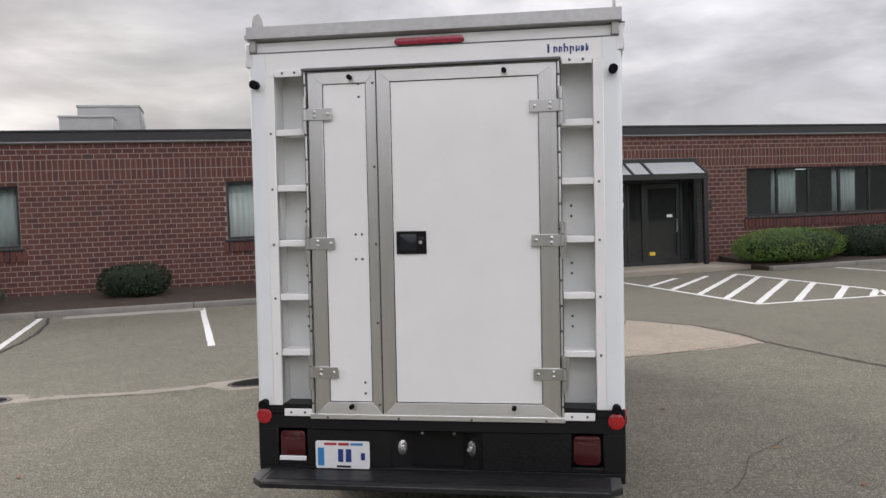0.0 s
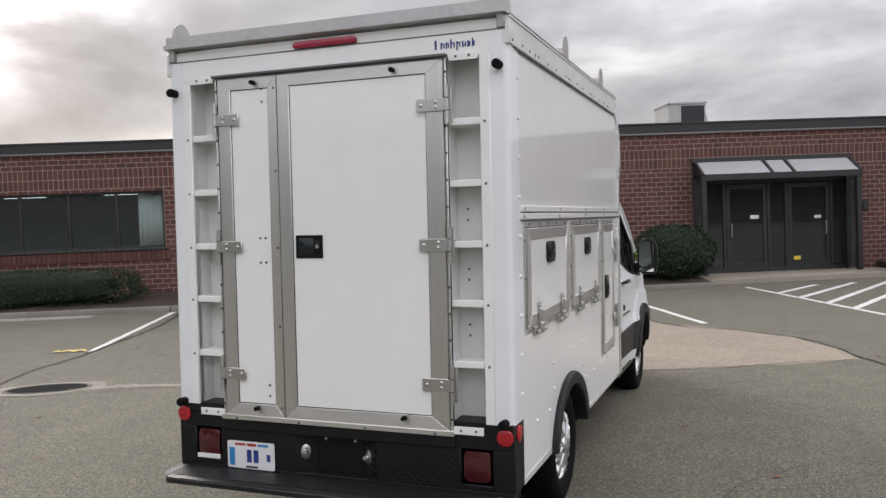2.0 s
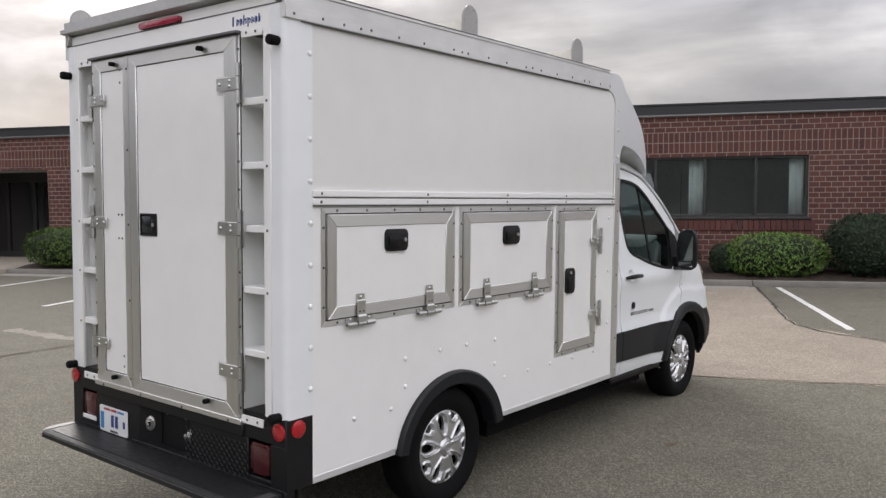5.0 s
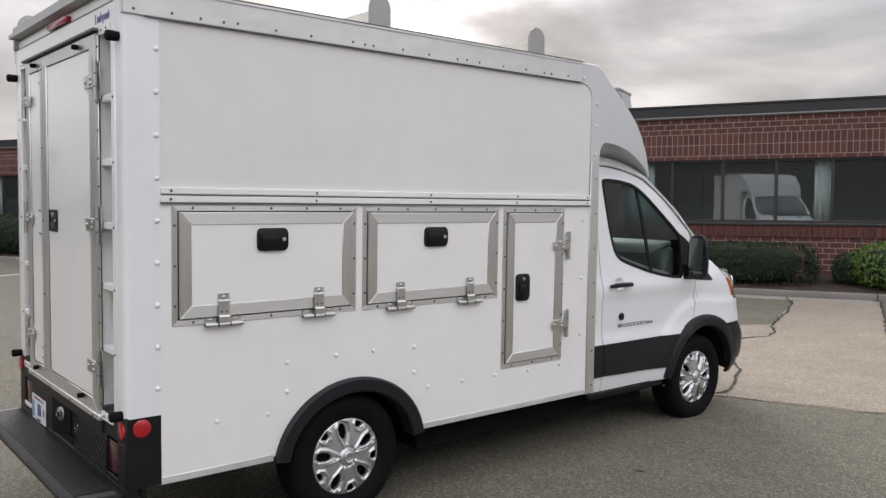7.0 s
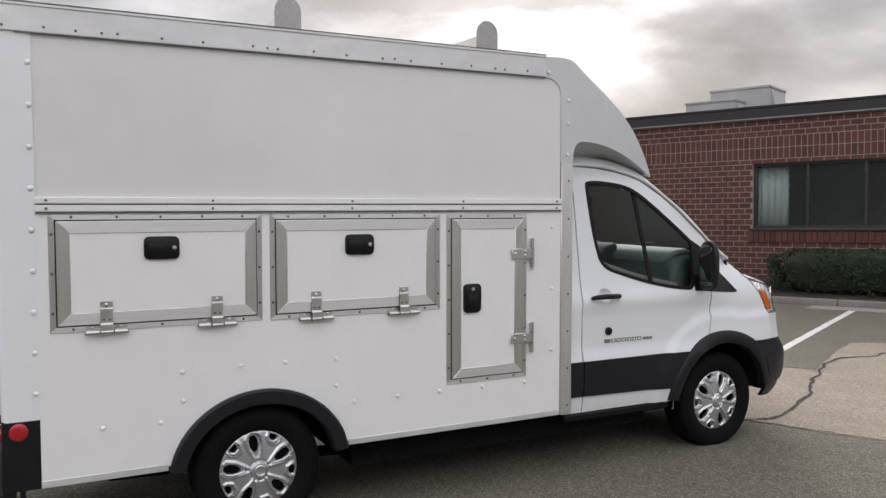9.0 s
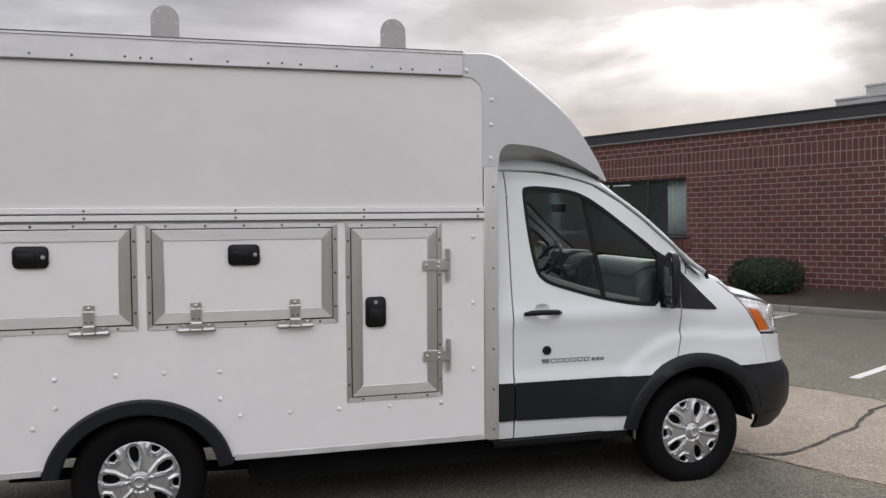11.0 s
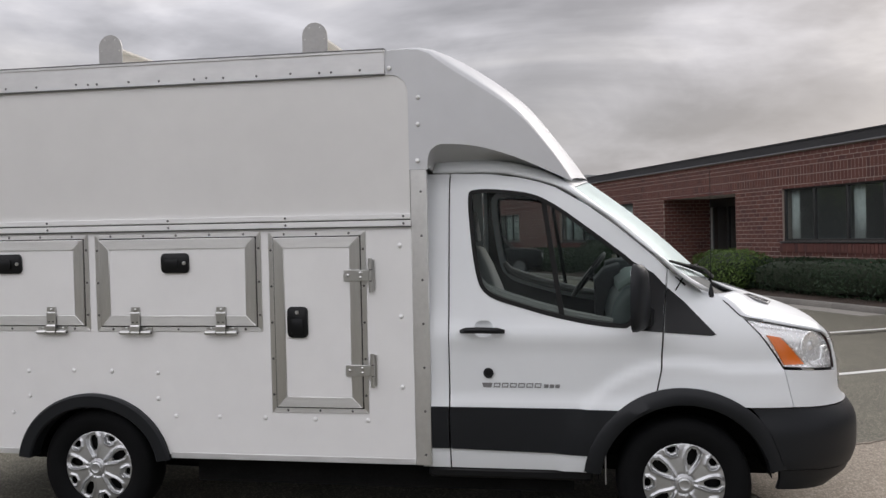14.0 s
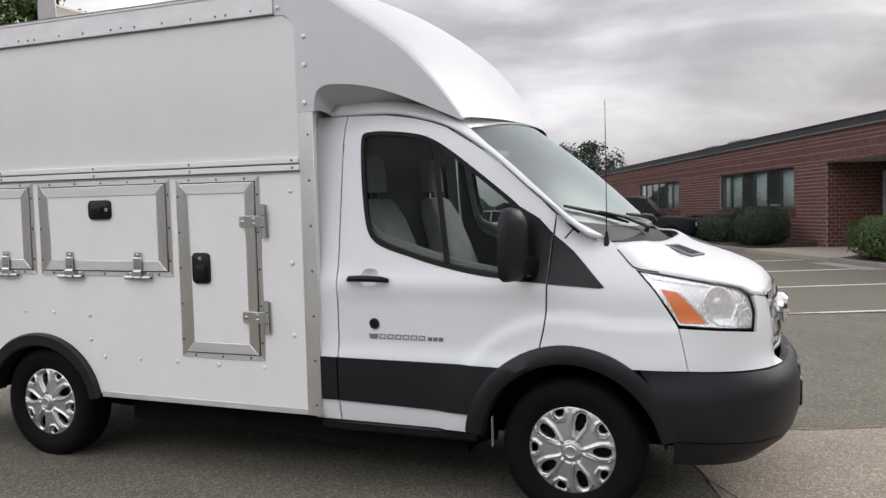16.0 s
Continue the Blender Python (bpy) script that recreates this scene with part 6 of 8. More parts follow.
def rack(y, tall):
    bar = part("roof_rack", plate([(y - 0.012, 2.80), (y + 0.0, 2.80), (y + 0.0, 2.788 + tall), (y + 0.045, 2.788 + tall), (y + 0.045, 2.80 + tall), (y - 0.012, 2.80 + tall)], -0.974, 0.974, lambda u, v, n: (n, u, v)), CREAM, truck, "white roof rack bar with round-topped end plates")
    for s in (1, -1):
        out = [(y - 0.075, 2.80)] + [(y - 0.075 * math.cos(t), 2.912 + 0.078 * math.sin(t)) for t in (radians(15 * i) for i in range(13))] + [(y + 0.075, 2.80)]
        holes = [[(y + du + 0.0045 * math.cos(t), v + 0.0045 * math.sin(t)) for t in (radians(45 * i) for i in range(8))] for du, v in ((-0.032, 2.962), (0.032, 2.962), (-0.058, 2.896), (0.058, 2.896))]
        part("end_plate", sheet(out[::-1], holes, lambda u, v, n: (0.984 + n, u, v), 0.05, 0.009, s < 0), GREYAL, bar)
        part("foot", box(*sorted((s * 0.93, s * 1.0)), y - 0.07, y + 0.07, 2.795, 2.815, 0.004), SCREW, bar)


rack(1.432, 0.116)
rack(2.712, 0.116)
rear_bar = part("roof_rack", plate([(-0.055, 2.816), (0.06, 2.80), (0.06, 2.82), (0.03, 2.838), (0.03, 2.885), (-0.03, 2.885), (-0.03, 2.84), (-0.055, 2.838)], -1.015, 1.015, lambda u, v, n: (n, u, v)), RACKM, truck, "grey roof rack bar above the rear doors")
for s in (1, -1):
    out = [(-0.01, 2.80)] + [(0.065 - 0.075 * math.cos(t), 2.90 + 0.078 * math.sin(t)) for t in (radians(15 * i) for i in range(13))] + [(0.14, 2.80)]
    part("end_plate", plate(out[::-1], *sorted((s * 0.975, s * 0.985)), lambda u, v, n: (n, u, v)), GREYAL, rear_bar)
    part("foot", box(*sorted((s * 0.96, s * 1.0)), REAR - 0.012, REAR + 0.02, 2.745, 2.82, 0.004), GREYAL, rear_bar)

# ---- fibreglass cap over the cab ----
RIDGE = spline([(1.012, 3.13, 2.800), (1.009, 3.25, 2.803), (1.005, 3.35, 2.790), (0.996, 3.415, 2.748), (0.985, 3.48, 2.70), (0.945, 3.835, 2.455), (0.900, 4.04, 2.232), (0.852, 4.168, 2.050)], 22)
CROWN = spline([(0, 3.13, 2.81), (0, 3.32, 2.855), (0, 3.52, 2.82), (0, 3.86, 2.585), (0, 4.10, 2.30), (0, 4.262, 2.078)], 22)
rows = []
for r, c in zip(RIDGE, CROWN):
    row = []
    for i in range(-12, 13):
        t = math.pi / 2 * i / 12
        x = r.x * math.sin(t)
        q = math.cos(t) ** 0.85
        q2 = 1 - abs(math.sin(t)) ** 2.2
        row.append((x, r.y + (c.y - r.y) * q2, r.z + (c.z - r.z) * q))
    rows.append(row)
cap = part("wind_cap", grid_skin(rows), CAPW, truck, "white fibreglass wind cap over the cab", 60)
ridge_x = curve_table([(p.y, p.x) for p in RIDGE])
cap_side = [(3.13, 2.668), (3.20, 2.655), (3.24, 2.622), (3.258, 2.57), (3.258, 2.125), (3.36, 2.125), (3.368, 2.20), (3.395, 2.245), (3.46, 2.265), (3.65, 2.246), (3.85, 2.185), (4.05, 2.096), (4.160, 2.045)]
cap_low = [(p.x, p.y) for p in spline([(u, v, 0) for u, v in cap_side[5:]], 44)]
cap_side = cap_side[:5] + cap_low + [(p.y, p.z) for p in RIDGE[::-1]]
for s in (1, -1):
    part("cap_cheek", sheet(cap_side, [], lambda u, v, n: (ridge_x(u) + 0.006 * math.sin(max(0, min(1, (v - 2.05) / 0.7)) * math.pi) + n, u, v), 0.07, 0.02, s < 0), CAPW, cap, "", 60)
    lo = [(s * (ridge_x(u) - 0.005), u, v) for u, v in cap_low]
    mid_low = [(s * (ridge_x(u) - 0.07), u, v + 0.012) for u, v in cap_low]
    inn = [(s * (ridge_x(u) - 0.19), u, min(v - 0.01, 2.205 - 0.55 * max(0.0, u - 3.86))) for u, v in cap_low]
    root = [(s * (ridge_x(u) - 0.30), u, min(v - 0.06, 2.10 - 0.5 * max(0.0, u - 3.86))) for u, v in cap_low]
    part("cap_underside", grid_skin([lo, mid_low, inn, root], s < 0), CAPW, cap, "", 80)
for u, v in ((3.316, 2.530), (3.313, 2.379), (3.307, 2.175), (3.155, 2.70)):
    ob = stud(BOLT, lambda a, b, n: (ridge_x(a) + 0.006 + n, a, b), u, v, 0.0, cap, "bolt_head")

# ---- cab ----
HUB_F, HUB_R, AXLE = 4.749, 1.254, 0.364
YC, POW = 4.95, 2.9
low_w = curve_table([(0.30, 0.93), (0.42, 0.982), (0.55, 1.002), (0.755, 1.009), (0.79, 1.007), (0.84, 0.991), (0.90, 0.988), (1.05, 0.9885), (1.095, 0.9895), (1.125, 0.9945), (1.16, 0.9995), (1.20, 0.995), (1.27, 0.972), (1.6, 0.922), (2.0, 0.855), (2.12, 0.80)])
nose_w = curve_table([(0.30, 0.93), (0.42, 0.980), (0.55, 0.998), (0.75, 1.004), (0.90, 0.998), (1.05, 0.992), (1.14, 0.988), (1.22, 0.970), (1.30, 0.935), (1.38, 0.88), (1.45, 0.815), (1.55, 0.74)])
front_y = curve_table([(0.30, 5.65), (0.36, 5.745), (0.44, 5.785), (0.55, 5.792), (0.70, 5.785), (0.77, 5.755), (0.80, 5.715), (0.84, 5.71), (1.0, 5.70), (1.12, 5.668), (1.20, 5.608), (1.30, 5.42)])
_ph = np.linspace(0, math.pi / 2, 400)
_cx, _cy = np.cos(_ph) ** (2 / POW), 0.78 * np.sin(_ph) ** (2 / POW)
_arc = np.concatenate([[0], np.cumsum(np.hypot(np.diff(_cx), np.diff(_cy)))])
U_END = YC + float(_arc[-1])


def cab_x(y, z):
    k = ease(4.62, 4.88, y)
    x = low_w(z) * (1 - k) + nose_w(z) * k
    r = math.hypot(y - HUB_F, z - 0.36)
    return x + 0.022 * (1 - ease(0.655, 0.705, r)) + 0.012 * math.exp(-(((r - 0.50) / 0.07) ** 2))


def plan(u, z):
    if u <= YC:
        return cab_x(u, z), u
    a = min(u - YC, float(_arc[-1]))
    cx, cy = float(np.interp(a, _arc, _cx)), float(np.interp(a, _arc, _cy)) / 0.78
    return cab_x(YC, z) * cx, YC + (front_y(z) - YC) * cy


def form(u, v, n):
    """A place on the cab's skin: u runs along the side and round the nose, v is the height, n stands out from it."""
    x, y = plan(u, v)
    if n:
        x0, y0 = plan(u - 0.01, v)
        x1, y1 = plan(min(u + 0.01, U_END), v)
        t = Vector((x1 - x0, y1 - y0)).normalized()
        x, y = x + t.y * n, y - t.x * n
    return (max(0.0, x), y, v)


def u_at(ratio):
    """Where, round the nose, the skin has come in to this part of its half width."""
    return YC + float(np.interp(-ratio, -_cx, _arc))


def skin(name, outline, holes, out, material, parent, label="", step=0.05, rim=0.015, both=True):
    made = []
    for m in ((False, True) if both else (False,)):
        made.append(part(name, sheet(outline, holes, lambda u, v, n: form(u, v, n + out), step, rim, m), material, parent, label, 50))
    return made


window_line = [(3.575, 1.985), (3.60, 1.998), (3.68, 2.003), (3.86, 1.985), (3.97, 1.958), (4.08, 1.895), (4.212, 1.797), (4.36, 1.683), (4.495, 1.575), (4.51, 1.54), (4.50, 1.230), (4.36, 1.236), (4.217, 1.257), (4.04, 1.295), (3.87, 1.345), (3.74, 1.384), (3.675, 1.42), (3.635, 1.48), (3.60, 1.68)][::-1]
def rounded_off(loop, times=2):
    """Cuts the corners of a closed outline."""
    for _ in range(times):
        loop = [q for p, r in zip(loop, loop[1:] + loop[:1]) for q in ((p[0] * 0.75 + r[0] * 0.25, p[1] * 0.75 + r[1] * 0.25), (p[0] * 0.25 + r[0] * 0.75, p[1] * 0.25 + r[1] * 0.75))]
    return loop


window_line = rounded_off(window_line)
S_LINE = [(3.465, 2.107), (3.70, 2.098), (3.865, 2.073), (3.97, 2.047), (4.071, 2.011), (4.25, 1.903), (4.42, 1.776), (4.60, 1.618), (4.675, 1.545)]


def grown(loop, by):
    n = len(loop)
    out = []
    for i in range(n):
        a, b = Vector(loop[i - 1]), Vector(loop[(i + 1) % n])
        t = (b - a).normalized()
        out.append((loop[i][0] + t.y * by, loop[i][1] - t.x * by))
    return out


arch_f = [(HUB_F + 0.520 * math.cos(t), 0.36 + 0.520 * math.sin(t)) for t in (radians(106 - 47 * i / 10) for i in range(11))]
arch_d = [(HUB_F + 0.520 * math.cos(t), 0.36 + 0.520 * math.sin(t)) for t in (radians(128 - 21 * i / 6) for i in range(7))]
doors = skin("cab_door", [(3.466, 0.765), (4.43, 0.765), *arch_d, (4.628, 1.0), (4.640, 1.20), (4.655, 1.35), (4.675, 1.545), *S_LINE[::-1][1:]], [grown(window_line, 0.004), rounded(3.605, 3.715, 1.172, 1.264, 0.042)], 0.0, PAINT, truck, "closed white cab door with a tinted window", 0.032)
fender_line = [(arch_f[-1][0], 0.805), *arch_f[::-1], (4.637, 1.0), (4.649, 1.20), (4.664, 1.35), (4.684, 1.54), (4.72, 1.52), (4.80, 1.483), (4.90, 1.425), (4.98, 1.372), (5.06, 1.320), (5.126, 1.274), (5.15, 1.235), (5.279, 1.008), (5.2855, 0.998), (5.3265, 0.803)]
fenders = skin("front_wing", fender_line, [], 0.0, PAINT, truck, "white front wing with a flared wheel arch", 0.03)
skin("rear_pillar", [(3.275, 0.765), (3.457, 0.765), (3.457, 2.107), (3.275, 2.107)], [], 0.0, PAINT, truck, "", 0.08)
skin("sill_panel", [(3.30, 0.425), (3.457, 0.425), (3.457, 0.542), (3.30, 0.542)], [], 0.0, PAINT, truck, "", 0.05)
skin("sill_panel", [(3.466, 0.425), (4.235, 0.425), (4.255, 0.525), (3.466, 0.542)], [], 0.0, PAINT, truck, "", 0.05)
skin("side_moulding", [(3.357, 0.540), (3.457, 0.540), (3.457, 0.778), (3.357, 0.778)], [], 0.012, PLASTIC, truck, "dark grey plastic side moulding", 0.06, 0.03)
skin("side_moulding", [(3.466, 0.540), (4.262, 0.522), (4.30, 0.62), (4.345, 0.70), (4.40, 0.778), (3.466, 0.778)], [], 0.012, PLASTIC, truck, "dark grey plastic side moulding", 0.06, 0.03)
for s in (1, -1):
    part("step_bar", boxes([tuple(sorted((s * 0.86, s * 0.985))) + (3.33, 4.26, 0.365, 0.425)], 0.015), BLACKP, truck, "black step below the cab door")
    rings = []
    for i in range(35):
        t = radians(172 - 160 * i / 34)
        c, q = math.cos(t), math.sin(t)
        ring = []
        for r, o in ((0.545, -0.03), (0.545, 0.012), (0.534, 0.020), (0.475, 0.024), (0.455, 0.015), (0.448, -0.04)):
            y, z = HUB_F + r * c, 0.36 + r * q
            x, yy = plan(y, z)
            ring.append((s * (x + o + 0.004), y if y <= YC else min(y, yy + 0.02), z))
        rings.append(ring)
    part("wheel_arch_lip", loft(rings), PLASTIC, truck, "dark grey plastic wheel-arch lip")
    housing(HUB_F, 0.36, 0.46, *sorted((s * 0.60, s * 0.985)), 6, 180, truck)

# nose
ux = u_at
fascia_line = [(5.330, 0.803), (ux(0.648), 0.778), (ux(0.45), 0.772), (ux(0.46), 0.86), (ux(0.49), 1.100), (ux(0.60), 1.118), (ux(0.648), 1.118), (ux(0.654), 1.05), (ux(0.685), 0.952), (ux(0.79), 0.968), (5.446, 0.986), (5.290, 0.998)]
skin("front_panel", fascia_line, [], 0.0, PAINT, truck, "white panel below the headlamp", 0.04)
bumper_line = [(5.10, 0.797), (5.325, 0.794), (ux(0.648), 0.768), (ux(0.45), 0.764), (U_END, 0.76), (U_END, 0.43), (ux(0.5), 0.425), (5.235, 0.47), (5.225, 0.52), (5.175, 0.66)]
for m in (False, True):
    part("front_bumper", sheet(bumper_line, [], lambda u, v, n: form(u, v, n + 0.024 - 0.034 * ease(0.655, 0.80, v) - 0.016 * (1 - ease(0.43, 0.53, v))), 0.032, 0.04, m), PLASTIC, truck, "dark grey plastic front bumper", 50)
skin("bumper_lip", [(5.225, 0.462), (ux(0.5), 0.416), (U_END, 0.42), (U_END, 0.300), (ux(0.5), 0.305), (5.24, 0.345)], [], 0.0, PLASTIC, truck, "", 0.06, 0.03)
LENS = [(5.145, 1.266), (5.309, 1.241), (5.458, 1.212), (5.702, 1.161), (5.757, 1.124), (5.760, 1.05), (5.728, 0.973), (5.58, 0.988), (5.446, 1.001), (5.290, 1.014)]
skin("lamp_border", grown(LENS[::-1], 0.0045), [LENS], -0.003, SEAL, truck, "", 0.03, 0.014)
lamps = skin("headlamp", LENS, [], -0.016, LAMPIN, truck, "clear headlamp with an amber indicator", 0.03)
for k, lamp in enumerate(lamps):
    s = 1 if k == 0 else -1
    m = k == 1
    part("lens", sheet(LENS, [], lambda u, v, n: form(u, v, n + 0.001), 0.04, 0.0, m), CLEAR, lamp, "clear lamp lens", 60).visible_shadow = False
    part("indicator", sheet([(5.226, 1.182), (5.304, 1.168), (5.424, 1.020), (5.296, 1.022)], [], lambda u, v, n: form(u, v, n - 0.006), 0.03, 0.01, m), AMBER, lamp, "amber indicator")
    for outline, out in (([(5.172, 1.256), (5.30, 1.236), (5.45, 1.207), (5.56, 1.184), (5.55, 1.176), (5.44, 1.193), (5.29, 1.217), (5.20, 1.228)], -0.010), ([(5.318, 1.166), (5.334, 1.163), (5.452, 1.018), (5.436, 1.018)], -0.006),
                         ([(5.385, 1.09), (5.43, 1.040), (5.50, 1.006), (5.58, 0.998), (5.605, 1.012), (5.655, 1.072), (5.715, 1.082), (5.712, 1.098), (5.64, 1.094), (5.585, 1.032), (5.50, 1.026), (5.44, 1.062), (5.405, 1.11)], -0.008)):
        part("inner_trim", sheet(outline, [], lambda u, v, n: form(u, v, n + out), 0.03, 0.01, m), LAMPIN, lamp)
    cx, cy, cz = form(5.512, 1.108, -0.006)
    nx, ny, _ = form(5.512, 1.108, 0.2)
    way = Vector((nx - cx, ny - cy, 0)).normalized()
    a = Vector((-way.y, way.x, 0))
    rings = []
    for r, o in ((0.080, -0.012), (0.080, -0.006), (0.078, -0.0045), (0.074, -0.006), (0.055, -0.0085), (0.030, -0.0095), (0.024, -0.0095), (0.020, -0.005), (0.0015, -0.004)):
        rings.append([(s * (cx + way.x * o + r * math.cos(f) * a.x), cy + way.y * o + r * math.cos(f) * a.y, cz + r * math.sin(f)) for f in (2 * math.pi * i / 32 for i in range(32))])
    part("main_beam", loft(rings), LAMPIN, lamp, "round main beam reflector", 60)
    part("dark_insert", sheet([(5.615, 0.997), (5.715, 0.985), (5.742, 1.05), (5.735, 1.072), (5.662, 1.060)], [], lambda u, v, n: form(u, v, n - 0.012), 0.03, 0.004, m), LAMPIN, lamp)

grille = part("grille", sheet([(ux(0.485), 0.835), (U_END, 0.83), (U_END, 1.135), (ux(0.50), 1.125)], [], lambda u, v, n: form(u, v, n - 0.03), 0.05, 0.0), BLACKP, truck, "black grille with chrome bars")
part("grille_back", sheet([(ux(0.485), 0.835), (U_END, 0.83), (U_END, 1.135), (ux(0.50), 1.125)], [], lambda u, v, n: form(u, v, n - 0.03), 0.05, 0.0, True), BLACKP, grille)
for z, hgt in ((0.885, 0.022), (0.975, 0.022), (1.065, 0.022), (1.118, 0.012), (0.842, 0.012)):
    for s in (1, -1):
        rings = []
        for i in range(17):
            u = ux(0.49) + (U_END - 0.001 - ux(0.49)) * i / 16
            ring = []
            for dz, o in ((-hgt, -0.03), (-hgt, 0.002), (-hgt * 0.5, 0.012), (hgt * 0.5, 0.012), (hgt, 0.002), (hgt, -0.03)):
                x, y, _ = form(u, z, o)
                ring.append((s * x, y, z + dz))
            rings.append(ring)
        part("grille_bar", loft(rings), CHROME, grille, "chrome grille bar")
part("badge", lathe([(0.085, 0.0), (0.085, 0.03), (0.065, 0.05), (0.0005, 0.055)], 28, (0, 5.700, 0.985), "y"), CHROME, grille, "oval chrome badge")
part("plate_holder", box(-0.17, 0.17, 5.785, 5.825, 0.475, 0.615, 0.008), BLACKP, truck, "black front plate holder")
part("plate_bracket", box(-0.16, 0.16, 5.765, 5.815, 0.615, 0.70, 0.01), PLASTIC, truck)

# bonnet, cowl, windscreen, roof and pillars
edge = spline([(0.835, 4.925, 1.396), form(4.99, 1.366, 0), form(5.06, 1.328, 0), form(5.128, 1.282, 0), form(5.309, 1.256, 0), form(ux(0.901), 1.227, 0), form(ux(0.725), 1.177, 0), form(ux(0.65), 1.136, 0), form(ux(0.49), 1.112, 0)], 26)
mid = spline([(0, 5.13, 1.374), (0, 5.18, 1.360), (0, 5.28, 1.332), (0, 5.45, 1.276), (0, 5.60, 1.208), (0, 5.668, 1.135)], 26)


def bonnet_row(e, c, n=14):
    row = []
    power = 2.3 + 3.2 * (1 - ease(4.87, 5.15, e.y))
    for i in range(-n, n + 1):
        s = i / n
        q = 1 - abs(s) ** power
        crease = 0.008 * math.exp(-(((abs(s) - 0.80) / 0.09) ** 2))
        row.append((s * e.x, e.y + (c.y - e.y) * q, e.z + (c.z - e.z) * (1 - abs(s) ** 2.1) + crease))
    return row


for s in (1, -1):
    part("bonnet_seam", tube([(s * (p.x + 0.002), p.y, p.z) for p in edge[2:9]], 0.0028, 6), SEAL, truck)
bonnet = part("bonnet", grid_skin([bonnet_row(e, c) for e, c in zip(edge, mid)]), PAINT, truck, "white sloping bonnet", 60)
md = bonnet.modifiers.new("thickness", "SOLIDIFY")
md.thickness, md.offset = 0.012, -1


def on_bonnet(x, y):
    rows = [bonnet_row(e, c) for e, c in zip(edge, mid)]
    near = sorted((p for r in rows for p in r), key=lambda p: (p[0] - x) ** 2 + (p[1] - y) ** 2)[:4]
    return sum(p[2] for p in near) / 4


for s in (1, -1):
    c4 = [Vector((s * x, y, on_bonnet(x, y) + 0.008)) for x, y in ((0.515, 5.155), (0.515, 5.290), (0.36, 5.340), (0.36, 5.205))]

    def vent_at(a, b, n, c4=c4):
        p = c4[0].lerp(c4[1], a).lerp(c4[3].lerp(c4[2], a), b)
        return (p.x, p.y, p.z + n)
    vent = part("bonnet_vent", plate([(0.05, 0.05), (0.95, 0.05), (0.95, 0.95), (0.05, 0.95)], -0.01, 0.001, vent_at), SEAL, bonnet, "black slotted bonnet vent in a grey frame")
    for a0, a1, b0, b1 in ((0, 1, 0, 0.09), (0, 1, 0.91, 1), (0, 0.07, 0.09, 0.91), (0.93, 1, 0.09, 0.91)):
        part("frame", plate([(a0, b0), (a1, b0), (a1, b1), (a0, b1)], -0.01, 0.004, vent_at), BADGE, vent)
    for k in range(5):
        b0 = 0.17 + 0.15 * k
        part("slat", plate([(0.07, b0), (0.93, b0), (0.93, b0 + 0.045), (0.07, b0 + 0.045)], -0.008, 0.003, vent_at), BLACKP, vent)
    for k in range(2):
        part("slat", plate([(0.34 + 0.3 * k, 0.09), (0.37 + 0.3 * k, 0.09), (0.37 + 0.3 * k, 0.91), (0.34 + 0.3 * k, 0.91)], -0.008, 0.0035, vent_at), PLASTIC, vent)

T_LINE = [(0.70, 3.36, 2.172), (0.715, 3.70, 2.165), (0.745, 3.92, 2.118), (0.778, 4.10, 2.040), (0.787, 4.19, 1.972), (0.805, 4.275, 1.898), (0.830, 4.345, 1.839), (0.860, 4.42, 1.779), (0.880, 4.51, 1.699), (0.891, 4.60, 1.623), (0.893, 4.70, 1.537), (0.882, 4.76, 1.490), (0.872, 4.83, 1.448), (0.858, 4.90, 1.408)]
S3 = [(3.36, 2.109), (3.70, 2.104), (3.867, 2.078), (4.074, 2.0160), (4.2530, 1.9085), (4.4238, 1.7815), (4.6040, 1.6235), (4.70, 1.540), (4.775, 1.478), (4.85, 1.428)]
t_pts = spline(T_LINE, 30)
s_pts = spline([(cab_x(min(y, 4.6), z), y, z) for y, z in S3], 30)
for s in (1, -1):
    rows = []
    for a, b in zip(s_pts, t_pts):
        row = []
        for i in range(7):
            q = i / 6
            p = a.lerp(b, q)
            up = (0.022 - 0.010 * ease(3.95, 4.15, a.y)) * math.sin(math.pi * q) * (1 - 0.75 * ease(4.45, 4.75, a.y))
            row.append((s * (p.x + up * 0.7), p.y + up * 0.35, p.z + up * 0.8))
        rows.append(row)
    pl = part("screen_pillar", grid_skin(rows, s < 0), PAINT, truck, "white windscreen pillar and roof edge", 60)
    md = pl.modifiers.new("thickness", "SOLIDIFY")
    md.thickness, md.offset = 0.02, -1
top_e = [p for p in t_pts if p.y <= 4.11]
rows = []
for k, p in enumerate(top_e):
    q = k / (len(top_e) - 1)
    cy, cz = p.y + 0.13 * ease(0.55, 1.0, q), 2.195 - 0.155 * ease(0.5, 1.0, q)
    rows.append([(p.x * s, p.y + (cy - p.y) * (1 - abs(s) ** 2.2), p.z + (cz - p.z) * (1 - abs(s) ** 2.2)) for s in (i / 10 for i in range(-10, 11))])
part("cab_roof", grid_skin(rows, True), PAINT, truck, "", 60)
part("headliner", grid_skin([[(x * 0.98, y - 0.01, z - 0.05) for x, y, z in r] for r in rows]), HEADLINE, truck)


